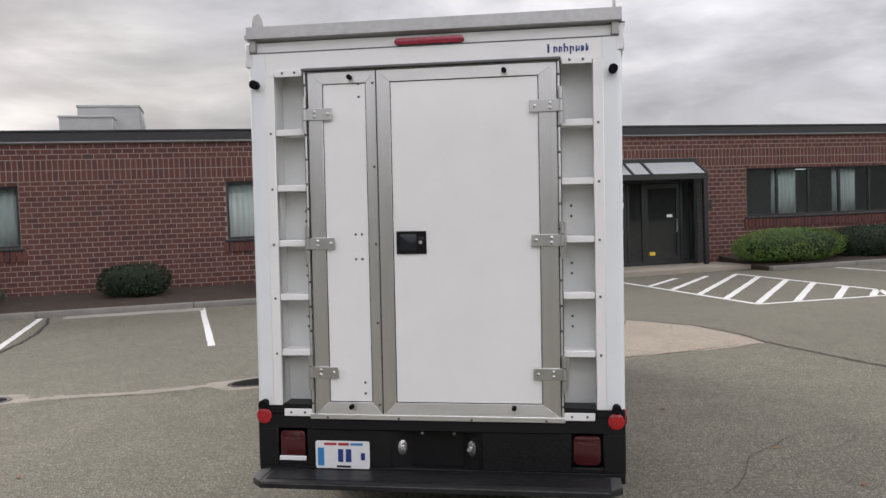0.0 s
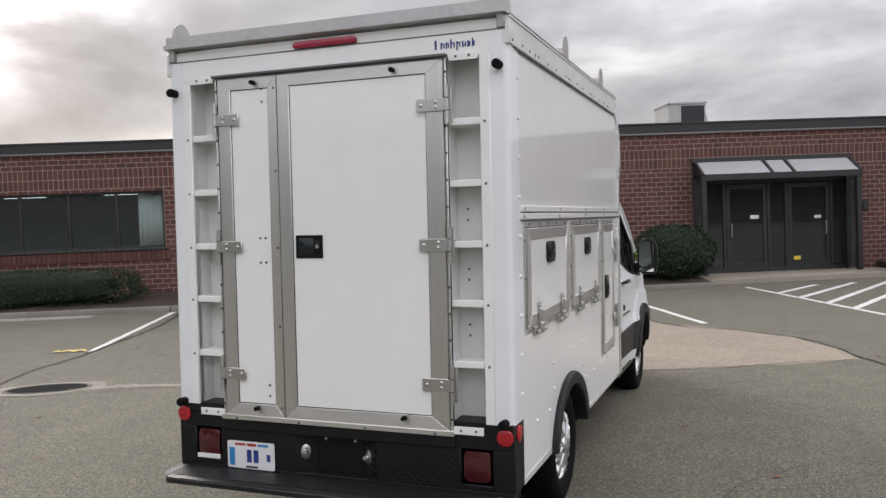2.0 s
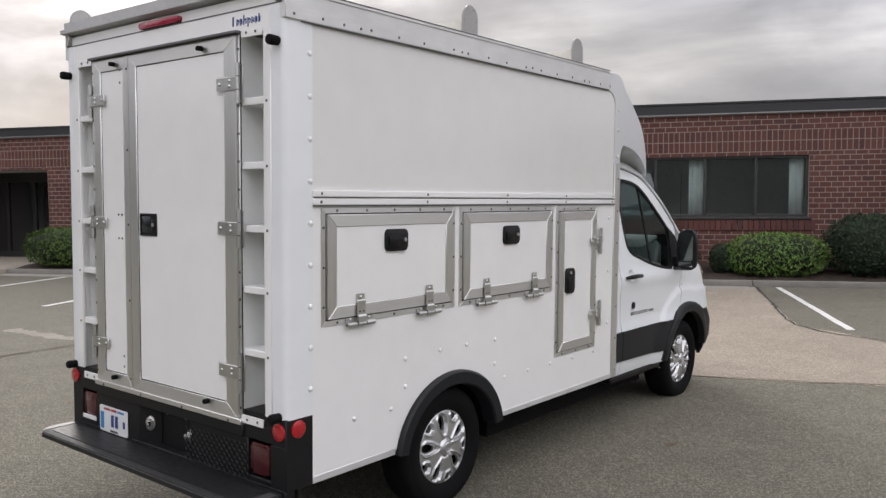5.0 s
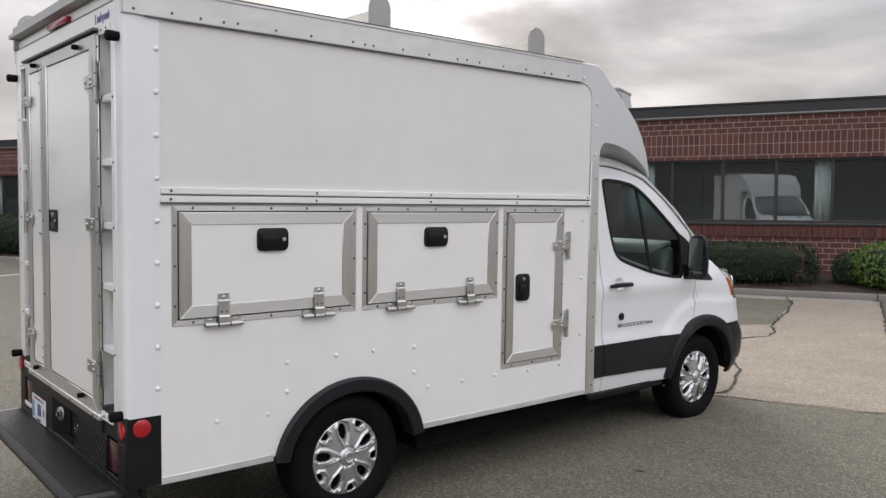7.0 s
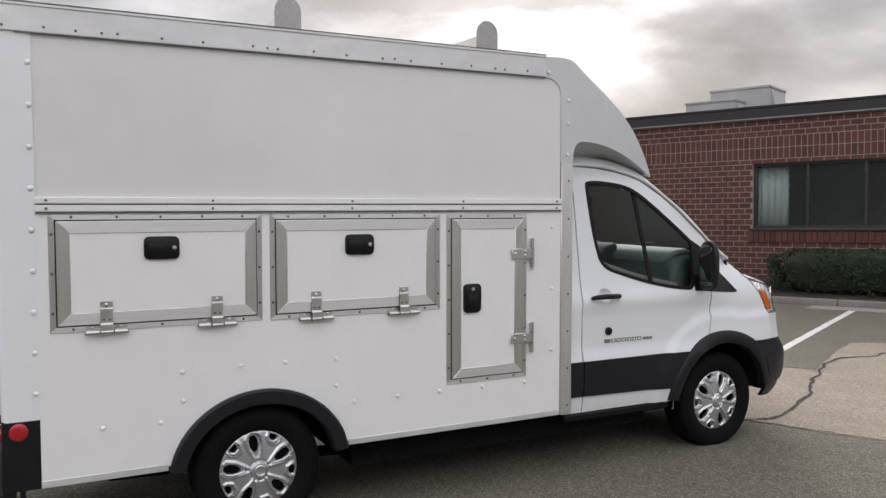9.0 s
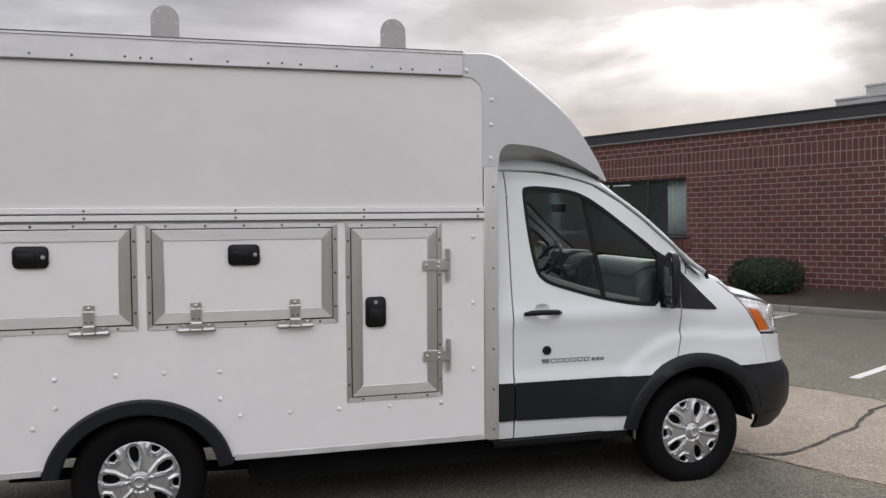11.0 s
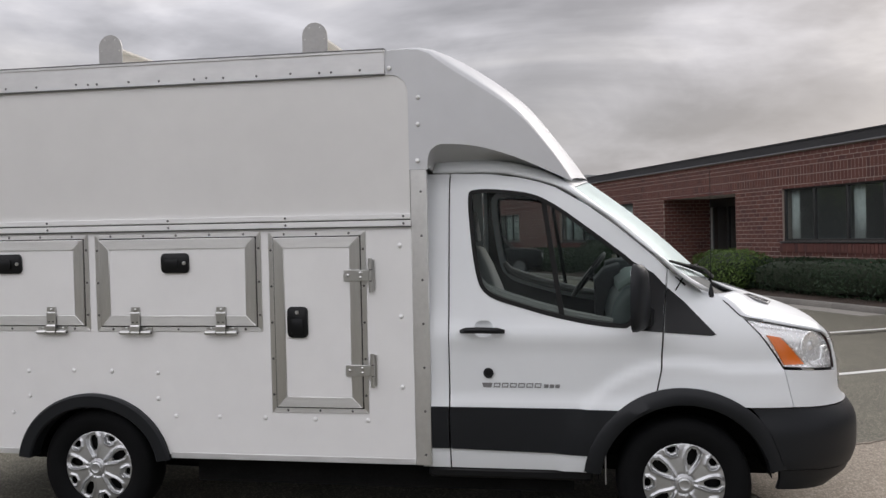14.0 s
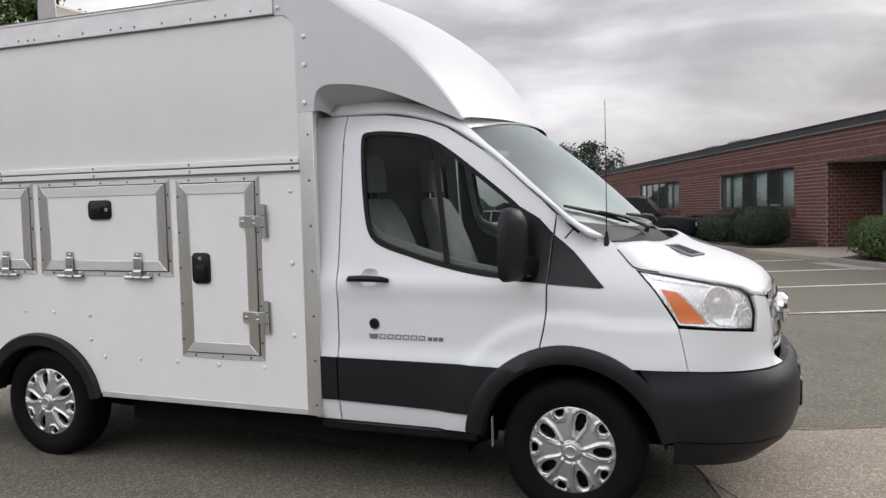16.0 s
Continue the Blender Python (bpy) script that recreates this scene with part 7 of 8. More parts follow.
def screen_point(s, t, inset=0.0):
    """A place on the windscreen: s from side to side, t from the foot to the top."""
    e = Vector((0.893, 4.728, 1.512)).lerp(Vector((0.772, 4.158, 2.000)), t)
    e.x += 0.022 * math.sin(math.pi * t)
    c = Vector((0, 4.985, 1.452)).lerp(Vector((0, 4.272, 2.062)), t)
    c.z += 0.03 * math.sin(math.pi * t)
    q = 1 - abs(s) ** 2.2
    return Vector((s * e.x, e.y + (c.y - e.y) * q - inset * 0.6, e.z + (c.z - e.z) * q - inset * 0.8))


roof_rows = [[screen_point(k / 12, 1.0) + Vector((0, 0.002, 0.004)) for k in range(-12, 13)]]
for q in (0.35, 0.75, 1.0):
    roof_rows.append([screen_point(k / 12, 1.0).lerp(Vector((0.846 * k / 12, 4.115 + 0.094 * (1 - abs(k / 12) ** 2.2), 2.072 + 0.040 * (1 - abs(k / 12) ** 2))), q) for k in range(-12, 13)])
part("roof_front", grid_skin(roof_rows, True), PAINT, truck, "", 60)
SS = [i / 16 for i in range(-16, 17)]
screen = part("windscreen", grid_skin([[screen_point(s * 0.985, t) for s in SS] for t in (j / 10 for j in range(11))], True), SCREENGLASS, truck, "large sloping windscreen", 80)
screen.visible_shadow = False
part("screen_foot", grid_skin([[screen_point(s * (0.985 - 0.035 * q), -0.20 * q * abs(s) ** 1.3) for s in SS] for q in (1.0, 0.5, 0.0)], True), FOOTGLASS, screen, "black-edged foot of the windscreen", 80)
part("screen_band", grid_skin([[screen_point(s, t, 0.004) for s in SS] for t in (0.0, 0.03, 0.05)]), SEAL, screen)
part("screen_band", grid_skin([[screen_point(s, t, 0.004) for s in SS] for t in (0.955, 1.0)]), SEAL, screen)
for s in (1, -1):
    part("screen_band", grid_skin([[screen_point(s * q, t, 0.003) for t in (j / 10 for j in range(11))] for q in (0.955, 1.0)]), SEAL, screen)
part("rear_mirror", box(-0.12, 0.12, 4.18, 4.21, 1.84, 1.91, 0.012, 2), BLACKP, truck, "black inside mirror")
cowl_rows = [[screen_point(s, 0.0, 0.016) for s in SS], [(s * 0.82, 4.87 + 0.20 * (1 - abs(s) ** 5), 1.352) for s in SS], [(s * 0.80, 4.92 + 0.30 * (1 - abs(s) ** 5), 1.31) for s in SS]]
part("cowl", grid_skin(cowl_rows, True), SEAL, truck, "black plastic cowl below the windscreen")
for foot_at, near, far in (((0.22, -0.05), (0.47, 0.0), (0.95, 0.115)), ((-0.50, -0.05), (-0.28, 0.0), (0.34, 0.07))):
    base, a, b = screen_point(*foot_at), screen_point(*near), screen_point(*far)
    lift = Vector((0, 0.018, 0.026))
    wp = part("wiper", tube([base, base + Vector((0, 0.015, 0.03)), a.lerp(b, 0.1) + lift * 1.5, a.lerp(b, 0.5) + lift * 1.3], [0.016, 0.013, 0.010, 0.007], 8), BLACKP, truck, "black wiper arm and blade")
    part("blade", tube([a + lift * 0.7, a.lerp(b, 0.5) + lift * 1.0, b + lift * 0.7], [0.007, 0.012, 0.007], 6), SEAL, wp)
foot = Vector((0.862, 4.917, 1.380))
ant = part("aerial", lathe([(0.020, 0), (0.015, 0.02), (0.008, 0.06), (0.005, 0.075)], 10, tuple(foot), "z"), BLACKP, truck, "thin black whip aerial")
part("whip", tube([foot + Vector((0, 0, 0.08)), foot + Vector((0.0, 0.0, 0.40)), foot + Vector((0, -0.002, 0.715))], [0.0028, 0.0020, 0.0015], 6), BLACKP, ant)

for s in (1, -1):
    part("seam_seal", sheet([(4.60, 0.86), (4.67, 0.90), (4.70, 1.40), (4.70, 1.52), (4.66, 1.52), (4.62, 1.20)], [], lambda u, v, n: form(u, v, n - 0.010), 0.05, 0.004, s < 0), SEAL, truck)
    part("panel_gap", sheet([(4.716, 1.424), (4.722, 1.421), (4.772, 1.488), (4.766, 1.491)], [], lambda u, v, n: form(u, v, n + 0.0025), 0.03, 0.004, s < 0), SEAL, truck)
    part("inner_flange", box(*sorted((s * 0.93, s * 0.955)), 4.324, 4.332, 0.34, 0.50, 0.003), HVACM, truck)

# door windows, trim and mirrors
DOORTRIM = surface("grey_door_trim", (0.055, 0.058, 0.057), 0.6, var=0.2, big=5, fine=150, bump=0.3, dist=0.0008)
for k, door in enumerate(doors):
    s, m = (1, False) if k == 0 else (-1, True)
    g = part("door_glass", sheet(grown(window_line, 0.012), [], lambda u, v, n: form(u, v, n - 0.016), 0.10, 0.0, m), CARGLASS, door, "tinted door glass", 60)
    g.visible_shadow = False
    part("window_seal", sheet(grown(window_line, 0.010), [grown(window_line, -0.013)], lambda u, v, n: form(u, v, n + 0.003), 0.05, 0.02, m), SEAL, door)
    part("door_card", sheet([(3.49, 0.80), (4.40, 0.80), (4.60, 1.02), (4.60, 1.30), (4.60, 1.54), (4.44, 1.70), (4.25, 1.86), (4.07, 1.97), (3.87, 2.04), (3.50, 2.06)], [grown(window_line, 0.05)], lambda u, v, n: form(u, v, n - 0.045), 0.08, 0.012, m), DOORTRIM, door, "grey inner door trim")
    part("sill_ledge", tube([form(u, v, -0.075) if s > 0 else (-form(u, v, -0.075)[0], *form(u, v, -0.075)[1:]) for u, v in ((3.62, 1.50), (3.66, 1.44), (3.76, 1.395), (3.95, 1.335), (4.15, 1.285), (4.38, 1.25))], [0.018, 0.03, 0.034, 0.034, 0.03, 0.02], 8), HEADLINE, door, "pale grey ledge below the window")
    part("divider", sheet([(3.985, 1.955), (4.085, 1.29), (4.115, 1.285), (4.015, 1.945)], [], lambda u, v, n: form(u, v, n - 0.012), 0.1, 0.012, m), SEAL, door, "black upright divider bar")
    part("corner_trim", sheet([(4.495, 1.585), (4.60, 1.523), (4.664, 1.450), (4.653, 1.35), (4.640, 1.203), (4.49, 1.212)], [], lambda u, v, n: form(u, v, n + 0.005), 0.06, 0.01, m), BLACKP, door, "black mirror corner trim")
    part("wing_trim", sheet([(4.672, 1.442), (4.766, 1.359), (4.925, 1.188), (4.90, 1.182), (4.651, 1.200), (4.664, 1.35)], [], lambda u, v, n: form(u, v, n + 0.005), 0.06, 0.01, m), BLACKP, fenders[k], "black trim wedge on the wing")
    hd = part("door_handle", tube([(s * 1.000, 3.535, 1.205), (s * 1.034, 3.565, 1.215), (s * 1.040, 3.65, 1.217), (s * 1.034, 3.745, 1.214), (s * 1.000, 3.775, 1.205)], [0.012, 0.017, 0.018, 0.017, 0.012], 10), BLACKP, door, "black door handle")
    part("handle_cup", sheet(rounded(3.603, 3.717, 1.170, 1.266, 0.043), [], lambda u, v, n: form(u, v, n - 0.001 - 0.034 * max(0.0, 1 - ((u - 3.66) / 0.057) ** 2 - ((v - 1.218) / 0.048) ** 2)), 0.014, 0.0, m), PAINT, hd)
    part("door_lock", lathe([(0.029, 0.0), (0.029, 0.006), (0.022, 0.009), (0.018, 0.005), (0.0005, 0.007)], 20, (s * 0.992, 3.685, 0.970) if s > 0 else (-1.001, 3.685, 0.970), "x"), BLACKP, door, "round black lock")
    bd = part("model_mark", sheet([(3.655, 0.888), (3.700, 0.888), (3.706, 0.914), (3.648, 0.914)], [], lambda u, v, n: form(u, v, n + 0.0035), 0.02, 0.003, m), BADGE, door, "grey model mark")
    for q in range(6):
        u = 3.712 + 0.046 * q
        part("stroke", sheet([(u, 0.888), (u + 0.036, 0.888), (u + 0.040, 0.914), (u + 0.004, 0.914)], [[(u + 0.006, 0.8935), (u + 0.008, 0.9085), (u + 0.034, 0.9085), (u + 0.032, 0.8935)]], lambda a, b, n: form(a, b, n + 0.0035), 0.02, 0.003, m), BADGE, bd)
    for q in range(3):
        u = 3.995 + 0.031 * q
        part("stroke", sheet([(u, 0.888), (u + 0.024, 0.888), (u + 0.026, 0.908), (u + 0.002, 0.908)], [], lambda a, b, n: form(a, b, n + 0.0035), 0.02, 0.003, m), BADGE, bd)
    # mirror: a narrow housing whose outer edge is swept back
    def mirror_at(u, v, n, s=s):
        c, q = math.cos(radians(27)), math.sin(radians(27))
        return (s * (1.120 + u * c + n * q), 4.505 - u * q + n * c, 1.403 + v)
    face = ((-0.100, -0.11), (-0.088, -0.158), (-0.045, -0.180), (0.05, -0.180), (0.088, -0.155), (0.100, -0.06), (0.096, 0.06), (0.080, 0.135), (0.045, 0.172), (0.0, 0.180), (-0.050, 0.172), (-0.082, 0.140), (-0.098, 0.06))
    mr = part("wing_mirror", loft([[mirror_at(u * q, v * q, n + lean * u) for u, v in face] for n, q, lean in ((-0.030, 0.94, 0.27), (-0.023, 1.0, 0.22), (0.010, 0.99, 0.0), (0.030, 0.90, 0.0), (0.043, 0.62, 0.0))]), PLASTIC, truck, "black door mirror", 50)
    for v0, v1 in ((-0.105, 0.150), (-0.155, -0.115)):
        part("mirror_glass", plate(rounded(-0.078, 0.066, v0, v1, 0.03 if v1 > 0 else 0.014), -0.0315, -0.0305, lambda u, v, n: mirror_at(u, v, n + 0.27 * u)), MIRROR, mr, "mirror glass")
    part("mirror_arm", loft([[(s * x, y + u, z + v) for u, v in rounded(-0.045, 0.045, -0.05, 0.05, 0.02)] for x, y, z in ((0.95, 4.56, 1.285), (1.0, 4.55, 1.285), (1.08, 4.53, 1.29))]), BLACKP, mr)

# cab interior
part("cab_floor", box(-0.93, 0.93, 3.40, 4.20, 0.60, 0.66, 0.0), TRIMDARK, truck)
part("partition", plate([(-0.90, 0.60), (0.90, 0.60), (0.95, 1.10), (0.88, 1.60), (0.80, 2.02), (0.60, 2.12), (-0.60, 2.12), (-0.80, 2.02), (-0.88, 1.60), (-0.95, 1.10)][::-1], 3.36, 3.39, lambda u, v, n: (u, n, v)), surface("dark_partition", (0.045, 0.048, 0.050), 0.8, var=0.2, big=3, fine=40, bump=0.1), truck, "dark grey partition behind the seats")
part("engine_wall", box(-0.78, 0.78, 4.86, 4.90, 0.86, 1.39, 0.0), TRIMDARK, truck)
rings = []
for y, z0, z1, w in ((4.36, 1.02, 1.24, 0.86), (4.39, 0.95, 1.36, 0.87), (4.45, 0.90, 1.435, 0.87), (4.55, 0.88, 1.470, 0.84), (4.68, 0.86, 1.468, 0.76), (4.80, 0.86, 1.440, 0.66), (4.90, 0.88, 1.405, 0.52)):
    rings.append([(u, y, v) for u, v in rounded(-w, w, z0, z1, 0.07)])
# Teal cast and pale top: light through the windscreen put into the colours.
dash = part("dashboard", loft(rings), surface("grey_dashboard", (0.070, 0.088, 0.086), 0.42, var=0.2, big=5, fine=150, bump=0.2, dist=0.0008), truck, "dark grey dashboard with a pale rounded top", 60)
DASHTOP = surface("grey_dash_top", (0.24, 0.29, 0.27), 0.5, var=0.15)
part("dash_top", loft([[(0.36 + u, y, z + v) for u, v in rounded(-w, w, -0.022, 0.022, 0.02)] for y, z, w in ((4.42, 1.425, 0.36), (4.50, 1.478, 0.42), (4.60, 1.490, 0.42), (4.72, 1.470, 0.34))]), DASHTOP, dash, "", 60)
part("glovebox_seam", box(0.08, 0.80, 4.352, 4.372, 1.215, 1.225, 0.0), SEAL, dash)
part("centre_stack", loft([[(-0.02 + u, y, z + v) for u, v in rounded(-0.15, 0.15, -h, h, 0.03)] for y, z, h in ((4.30, 1.30, 0.13), (4.36, 1.33, 0.17), (4.46, 1.36, 0.17))]), TRIMDARK, dash)
part("screen_bezel", box(-0.13, 0.09, 4.292, 4.302, 1.36, 1.44, 0.008), CHROME, dash)
part("binnacle", loft([[(-0.42 + u, y, z + v) for u, v in rounded(-0.18 * q, 0.18 * q, -0.055, 0.055, 0.045)] for y, z, q in ((4.38, 1.465, 0.92), (4.44, 1.485, 1.0), (4.60, 1.480, 0.9))]), TRIMDARK, dash)


def cab_seat(x):
    st = part("seat", loft([[(x + u, y, 0.66 + h * 0.5 + v) for u, v in rounded(-0.25 * w, 0.25 * w, -h / 2, h / 2, 0.06)] for y, w, h in ((3.62, 0.94, 0.40), (3.70, 1.0, 0.46), (3.95, 1.0, 0.45), (4.10, 0.98, 0.44), (4.16, 0.9, 0.38))]), SEATCLOTH, truck, "grey cloth cab seat with a high back")
    part("backrest", loft([[(x + u, 3.66 - 0.22 * t + v, 1.02 + 0.62 * t) for u, v in rounded(-0.25 * w, 0.25 * w, -0.075 * q, 0.075 * q, 0.05)] for t, w, q in ((0, 0.92, 0.9), (0.15, 1.0, 1.1), (0.5, 1.0, 1.0), (0.8, 0.92, 0.9), (0.97, 0.74, 0.7), (1.0, 0.6, 0.4))]), SEATCLOTH, st)
    part("side_bolster", boxes([(x - 0.255, x - 0.20, 3.60, 4.13, 1.02, 1.13), (x + 0.20, x + 0.255, 3.60, 4.13, 1.02, 1.13)], 0.02), TRIMDARK, st)
    part("headrest", loft([[(x + u, 3.43 - 0.03 * t + v, 1.68 + 0.22 * t) for u, v in rounded(-0.13 * w, 0.13 * w, -0.05, 0.05, 0.035)] for t, w in ((0, 0.9), (0.3, 1.0), (0.7, 1.0), (0.95, 0.85), (1.0, 0.6))]), SEATCLOTH, st)
    part("headrest_post", tube([(x - 0.05, 3.44, 1.60), (x - 0.05, 3.43, 1.70)], 0.007, 8), CHROME, st)
    part("headrest_post", tube([(x + 0.05, 3.44, 1.60), (x + 0.05, 3.43, 1.70)], 0.007, 8), CHROME, st)


cab_seat(0.46)
cab_seat(-0.46)
wheel_c, tilt = Vector((-0.42, 4.265, 1.425)), radians(53)
ring = [wheel_c + Vector((0.185 * math.cos(t), 0.185 * math.sin(t) * math.cos(tilt), 0.185 * math.sin(t) * math.sin(tilt))) for t in (2 * math.pi * i / 28 for i in range(29))]
sw = part("steering_wheel", tube(ring, 0.015, 8), BLACKP, truck, "black steering wheel")
part("wheel_hub", loft([[wheel_c + Vector((u, v * math.cos(tilt) + n * 0.8, v * math.sin(tilt) - n * 0.6)) for u, v in rounded(-0.07, 0.07, -0.06, 0.06, 0.03)] for n in (-0.02, 0.02)]), BLACKP, sw)
for u, v in ((0.18, 0.02), (-0.18, 0.02), (0.0, -0.18)):
    part("spoke", tube([wheel_c, wheel_c + Vector((u, v * math.cos(tilt), v * math.sin(tilt)))], 0.013, 6), BLACKP, sw)
part("column", tube([wheel_c, wheel_c + Vector((0, 0.20, -0.12))], 0.03, 10), BLACKP, sw)
part("seat_belt", box(0.86, 0.865, 3.44, 3.49, 1.0, 1.95, 0.0), TRIMDARK, truck)

# ---- wheels and underside ----


R_COVER = 0.229


def turned(pts, t):
    """Points given as shares of the radius, along and across a spoke at angle t."""
    c, q = math.cos(t), math.sin(t)
    return [(R_COVER * (r * c - a * q), R_COVER * (r * q + a * c)) for r, a in pts]


LOOPS, RIBS, WELLS = [], [], []
for k in range(5):
    t = radians(72 * k + 1)
    LOOPS.append(turned([(0.46, -0.045), (0.58, -0.105), (0.75, -0.115), (0.86, -0.06), (0.86, 0.06), (0.75, 0.115), (0.58, 0.105), (0.46, 0.045)], t))
    WELLS.append(turned([(0.34, -0.05), (0.60, -0.165), (0.80, -0.175), (0.94, -0.07), (0.94, 0.07), (0.80, 0.175), (0.60, 0.165), (0.34, 0.05)], t))
    RIBS.append(turned([(0.26, -0.05), (0.60, -0.180), (0.81, -0.190), (0.95, -0.08)], t))
    RIBS.append(turned([(0.26, 0.05), (0.60, 0.180), (0.81, 0.190), (0.95, 0.08)], t))
    t += radians(36)
    LOOPS.append(turned([(0.765, -0.055), (0.83, -0.105), (0.905, -0.10), (0.92, 0.0), (0.905, 0.10), (0.83, 0.105), (0.765, 0.055)], t))
    WELLS.append(turned([(0.70, -0.07), (0.82, -0.155), (0.96, -0.14), (0.96, 0.14), (0.82, 0.155), (0.70, 0.07)], t))
    RIBS.append(turned([(0.96, -0.155), (0.81, -0.172), (0.685, -0.08), (0.685, 0.08), (0.81, 0.172), (0.96, 0.155)], t))
SEGS = np.array([(p, q) for lp in RIBS for p, q in zip(lp, lp[1:])])


def cover_form(u, v, n):
    r = math.hypot(u, v)
    p = np.array((u, v))
    a, b = SEGS[:, 0], SEGS[:, 1]
    t = np.clip(((p - a) * (b - a)).sum(1) / ((b - a) ** 2).sum(1), 0, 1)
    d = float(np.sqrt(((a + (b - a) * t[:, None] - p) ** 2).sum(1)).min())
    x = 0.020 - 0.020 * (r / 0.228) ** 2 - 0.008 * ease(0.215, 0.229, r)
    x += 0.010 * math.exp(-((d / 0.0065) ** 2)) * (1 - ease(0.200, 0.218, r))
    if any(inside((u, v), w) for w in WELLS):
        x -= 0.011 * ease(0.0, 0.010, d) * (1 - ease(0.200, 0.216, r))
    x += 0.010 * (1 - ease(0.042, 0.052, r)) - 0.006 * math.exp(-(((r - 0.056) / 0.006) ** 2))
    return (x + n * 1.2, u, v)


disc = [(R_COVER * math.cos(t), R_COVER * math.sin(t)) for t in (2 * math.pi * i / 64 for i in range(64))]
cover_ob_bm = sheet(disc, LOOPS, cover_form, 0.0042, 0.014)
tyre_bm = lathe([(0.205, -0.10), (0.235, -0.112), (0.302, -0.120), (0.337, -0.110), (0.356, -0.090), (0.362, -0.05), (0.364, 0.0), (0.362, 0.05), (0.356, 0.088), (0.337, 0.106), (0.312, 0.114), (0.302, 0.117), (0.28, 0.113), (0.245, 0.106), (0.228, 0.092), (0.205, 0.075)], 56, caps=False)
rim_bm = lathe([(0.215, -0.10), (0.20, -0.09), (0.19, 0.0), (0.19, 0.045), (0.10, 0.055), (0.0005, 0.055)], 40, caps=False)
cap_bm = lathe([(0.034, 0.0), (0.034, 0.010), (0.028, 0.013), (0.024, 0.0105), (0.0005, 0.0115)], 24)
first = None
for y in (HUB_F, HUB_R):
    for s in (1, -1):
        m = Matrix.Translation((s * 0.868, y - (0 if y > 3 else 0.008), AXLE - (0 if y > 3 else 0.008))) @ Matrix.Rotation(0 if s > 0 else math.pi, 4, "Z") @ Matrix.Rotation(radians(0 if y > 3 else 27), 4, "X")
        if first is None:
            wh = part("wheel", rim_bm, UNDER, truck, "tyre with a silver plastic wheel cover")
            ty = part("tyre", tyre_bm, RUBBER, wh)
            cv = part("wheel_cover", cover_ob_bm, COVER, wh, "silver ten-slot wheel cover", 55)
            cv.location = (0.086, 0, 0)
            cp = part("centre_cap", cap_bm, COVER, wh)
            cp.location = (0.1115, 0, 0)
            first = (wh.data, ty.data, cv.data, cp.data)
        else:
            wh = part("wheel", first[0], None, truck, "tyre with a silver plastic wheel cover")
            part("tyre", first[1], None, wh)
            part("wheel_cover", first[2], None, wh, "silver ten-slot wheel cover").location = (0.086, 0, 0)
            part("centre_cap", first[3], None, wh).location = (0.1115, 0, 0)
        wh.matrix_local = m
# Wide, low black box added to shade the ground; the underside is unseen.
shade_block = part("chassis", box(-0.84, 0.84, 1.85, 4.15, 0.255, 0.42, 0.0), UNDER, truck, "dark chassis below the box")
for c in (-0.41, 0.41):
    part("rail", box(c - 0.04, c + 0.04, 0.0, 5.4, 0.424, 0.54, 0.0), UNDER, shade_block)
part("crossmember", box(-0.98, 0.98, 0.3, 0.75, 0.47, 0.498, 0.0), UNDER, shade_block)
part("floor_pan", box(-0.98, 0.98, 1.76, 4.2, 0.44, 0.47, 0.0), UNDER, shade_block)
part("crossmember", box(-0.37, 0.37, 0.78, 0.86, 0.42, 0.498, 0.0), UNDER, shade_block)
part("engine_tray", box(-0.62, 0.62, 4.21, 5.3, 0.33, 0.42, 0.0), UNDER, shade_block)
part("rear_axle", tube([(-0.85, HUB_R, AXLE), (0.85, HUB_R, AXLE)], 0.055, 12), UNDER, shade_block)
part("front_axle", tube([(-0.85, HUB_F, AXLE), (0.85, HUB_F, AXLE)], 0.05, 12), UNDER, shade_block)
part("engine", box(-0.36, 0.36, 4.3, 5.2, 0.43, 0.82, 0.02), UNDER, shade_block)
part("exhaust", tube([(0.5, 4.2, 0.27), (0.5, 2.0, 0.26), (0.55, 0.5, 0.32)], 0.035, 10), UNDER, shade_block)
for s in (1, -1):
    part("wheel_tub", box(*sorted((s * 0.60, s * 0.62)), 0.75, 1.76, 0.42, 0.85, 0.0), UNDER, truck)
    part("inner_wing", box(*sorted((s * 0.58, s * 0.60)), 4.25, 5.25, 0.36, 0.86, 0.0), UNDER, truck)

# ---- parked vehicles far off ----


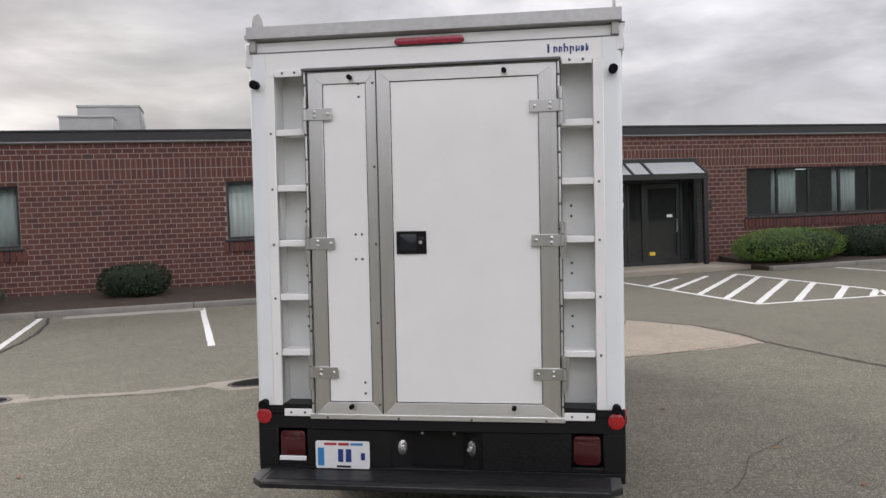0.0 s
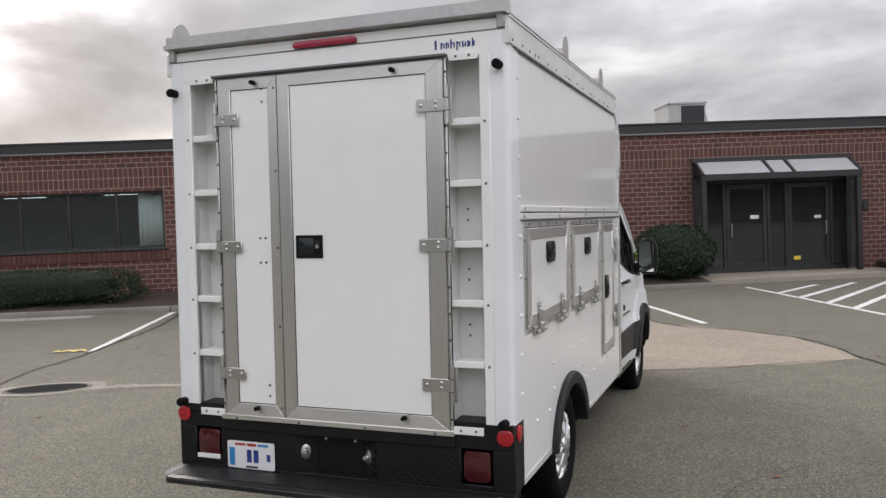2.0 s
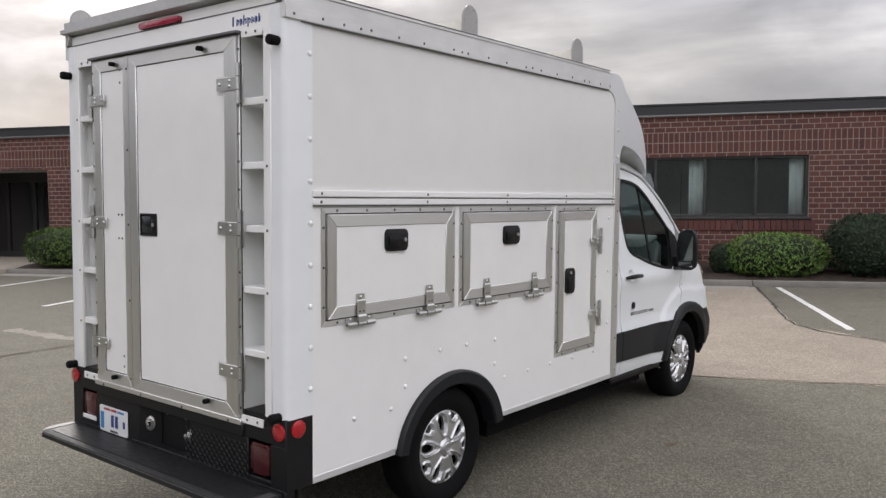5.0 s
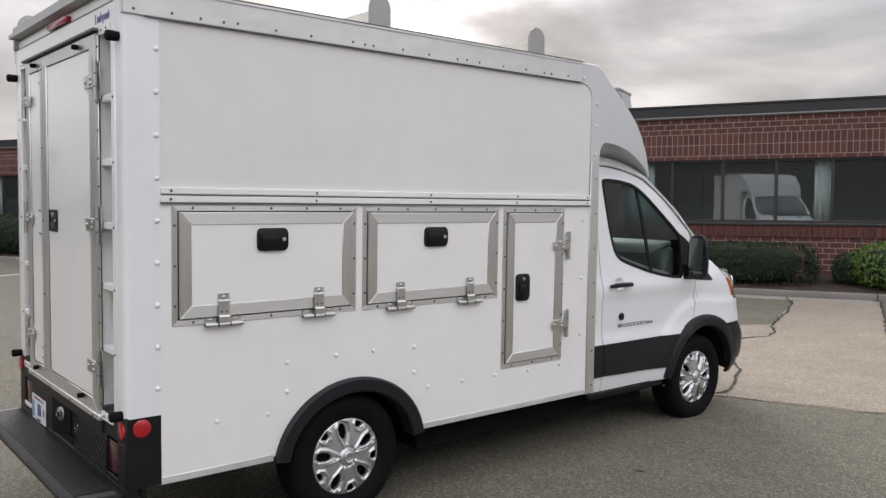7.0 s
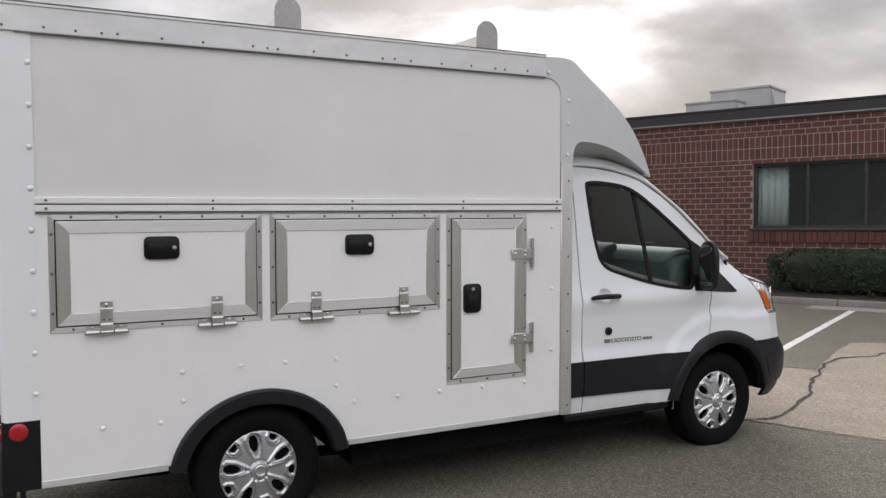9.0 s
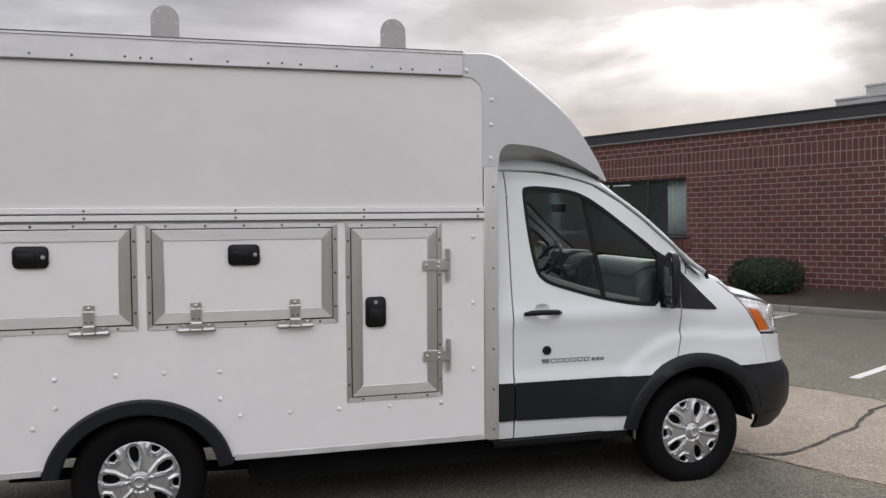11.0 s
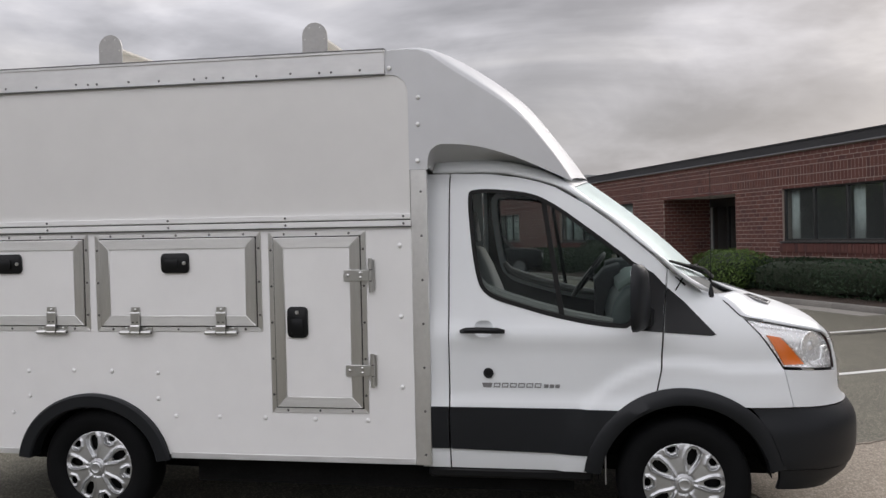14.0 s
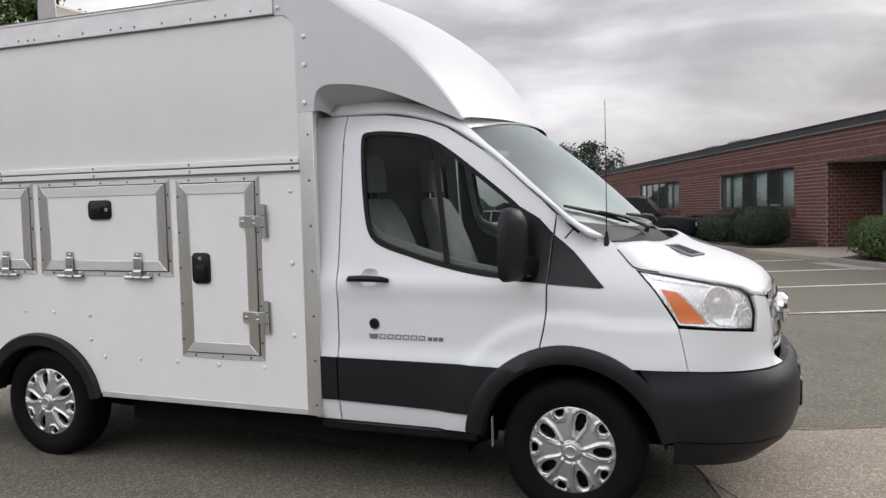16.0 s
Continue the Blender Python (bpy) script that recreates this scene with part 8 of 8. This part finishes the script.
def parked_car(x, y, turn, paint, label, category, length=5.4, width=1.95, height=1.85, pickup=True, group="parked vehicles"):
    car = thing("pickup" if pickup else "car", label, category, Matrix.Translation((x, y, 0)) @ pose(0, 0, 0, 0, 0, turn), group)
    L, w = length, width / 2
    belt = 0.62 * height if pickup else 0.60 * height
    # body: stations along the length with bottom and top heights
    st = [(0.0, 0.50, belt * 0.86, 0.90), (0.10, 0.38, belt * 0.95, 0.97), (0.5, 0.34, belt, 1.0), (L * 0.5, 0.33, belt, 1.0), (L * 0.72, 0.33, belt * 0.985, 1.0), (L * 0.93, 0.36, belt * 0.92, 0.97), (L - 0.06, 0.42, belt * 0.86, 0.88), (L, 0.50, belt * 0.74, 0.82)]
    rings = [[(u, s, v) for u, v in rounded(-w * q, w * q, z0, z1, 0.10, 3)] for s, z0, z1, q in st]
    part("body", loft(rings), paint, car, "", 35)
    c0, c1 = (L * 0.40, L * 0.76) if pickup else (L * 0.04, L * (0.72 if height > 1.8 else 0.78))
    prof = [(c0, belt - 0.02, 0.96), (c0 + 0.10, height * 0.95, 0.84), (c0 + 0.35, height, 0.80), (c1 - 0.85, height * 0.985, 0.80), (c1 - 0.55, height * 0.95, 0.83), (c1 + 0.12, belt - 0.02, 0.94)]
    roof_rows = [[(-w * q * 1.0, y0, z), (-w * q * 0.6, y0, z + 0.02), (0, y0, z + 0.03), (w * q * 0.6, y0, z + 0.02), (w * q, y0, z)] for y0, z, q in prof]
    part("roof", grid_skin(roof_rows[1:5], True), paint, car, "", 60)
    part("windscreen", grid_skin(roof_rows[4:6], True), SEAL, car)
    part("rear_window", grid_skin(roof_rows[0:2], True), SEAL, car)
    for s in (1, -1):
        side_pts = [(s * w * q, y0, z) for y0, z, q in prof]
        part("side_glass", fresh(side_pts, [tuple(range(6)) if s > 0 else tuple(range(6))[::-1]]), SEAL, car)
        for y0 in (c0 + 0.28, (c0 + c1) / 2, c1 - 0.45):
            part("pillar", tube([(s * w * 0.965, y0, belt - 0.03), (s * w * 0.815, y0 - 0.02, height * 0.97)], 0.03, 6), paint, car)
        part("mirror", box(*sorted((s * w, s * (w + 0.17))), c1 - 0.12, c1 - 0.02, belt, belt + 0.15, 0.03), paint, car)
        part("tail_lamp", box(*sorted((s * (w - 0.22), s * (w - 0.06))), -0.01, 0.06, belt * 0.62, belt * 0.82, 0.02), REDP, car)
        part("headlamp", box(*sorted((s * (w - 0.42), s * (w - 0.14))), L - 0.08, L + 0.005, belt * 0.62, belt * 0.76, 0.02), LAMPIN, car)
        for y0 in (L * 0.19, L * 0.81):
            wl = part("wheel", lathe([(0.37, -0.12), (0.385, -0.06), (0.385, 0.06), (0.37, 0.115), (0.26, 0.12), (0.25, 0.09)], 28, (s * (w - 0.12), y0, 0.385), "x"), RUBBER, car)
            part("rim", lathe([(0.25, s * 0.06), (0.24, s * 0.125), (0.07, s * 0.11), (0.0005, s * 0.12)], 12, (s * (w - 0.12), y0, 0.385), "x"), DARKRIM if height > 1.8 else COVER, wl)
            part("arch", tube([(s * (w + 0.005), y0 + 0.44 * math.cos(t), 0.40 + 0.44 * math.sin(t)) for t in (radians(18 * i) for i in range(11))], 0.025, 6), BLACKP, car)
    for s in (1, -1):
        part("side_moulding", box(*sorted((s * (w - 0.01), s * (w + 0.012))), L * 0.30, L * 0.70, 0.74, 0.775, 0.004), CHROME if height > 1.8 else SEAL, car)
        part("step_bar", box(*sorted((s * (w - 0.12), s * (w + 0.03))), L * 0.31, L * 0.69, 0.27, 0.32, 0.015), CHROME if height > 1.8 else SEAL, car)
    part("bumper", box(-w * 0.85, w * 0.85, -0.06, 0.06, 0.45, 0.62, 0.03), CHROME if pickup else paint, car)
    return car


parked_car(-29.9, -2.45, 0, CARBLACK, "large black estate car parked before the building", "car", 5.2, 2.0, 1.97, False)
parked_car(-23.5, -16.5, -20, PAINT, "white van parked across the car park", "van", 5.4, 2.0, 2.2, False)
parked_car(-37.5, -7.5, -35, CARSILVER, "silver hatchback parked across the car park", "car", 4.4, 1.8, 1.5, False)
parked_car(-40.5, -10.2, -35, CARSILVER, "silver hatchback parked in a row of cars", "car", 4.4, 1.8, 1.5, False)
parked_car(-43.5, -13.2, -35, CARSILVER, "silver hatchback parked in a row of cars", "car", 4.4, 1.8, 1.5, False)
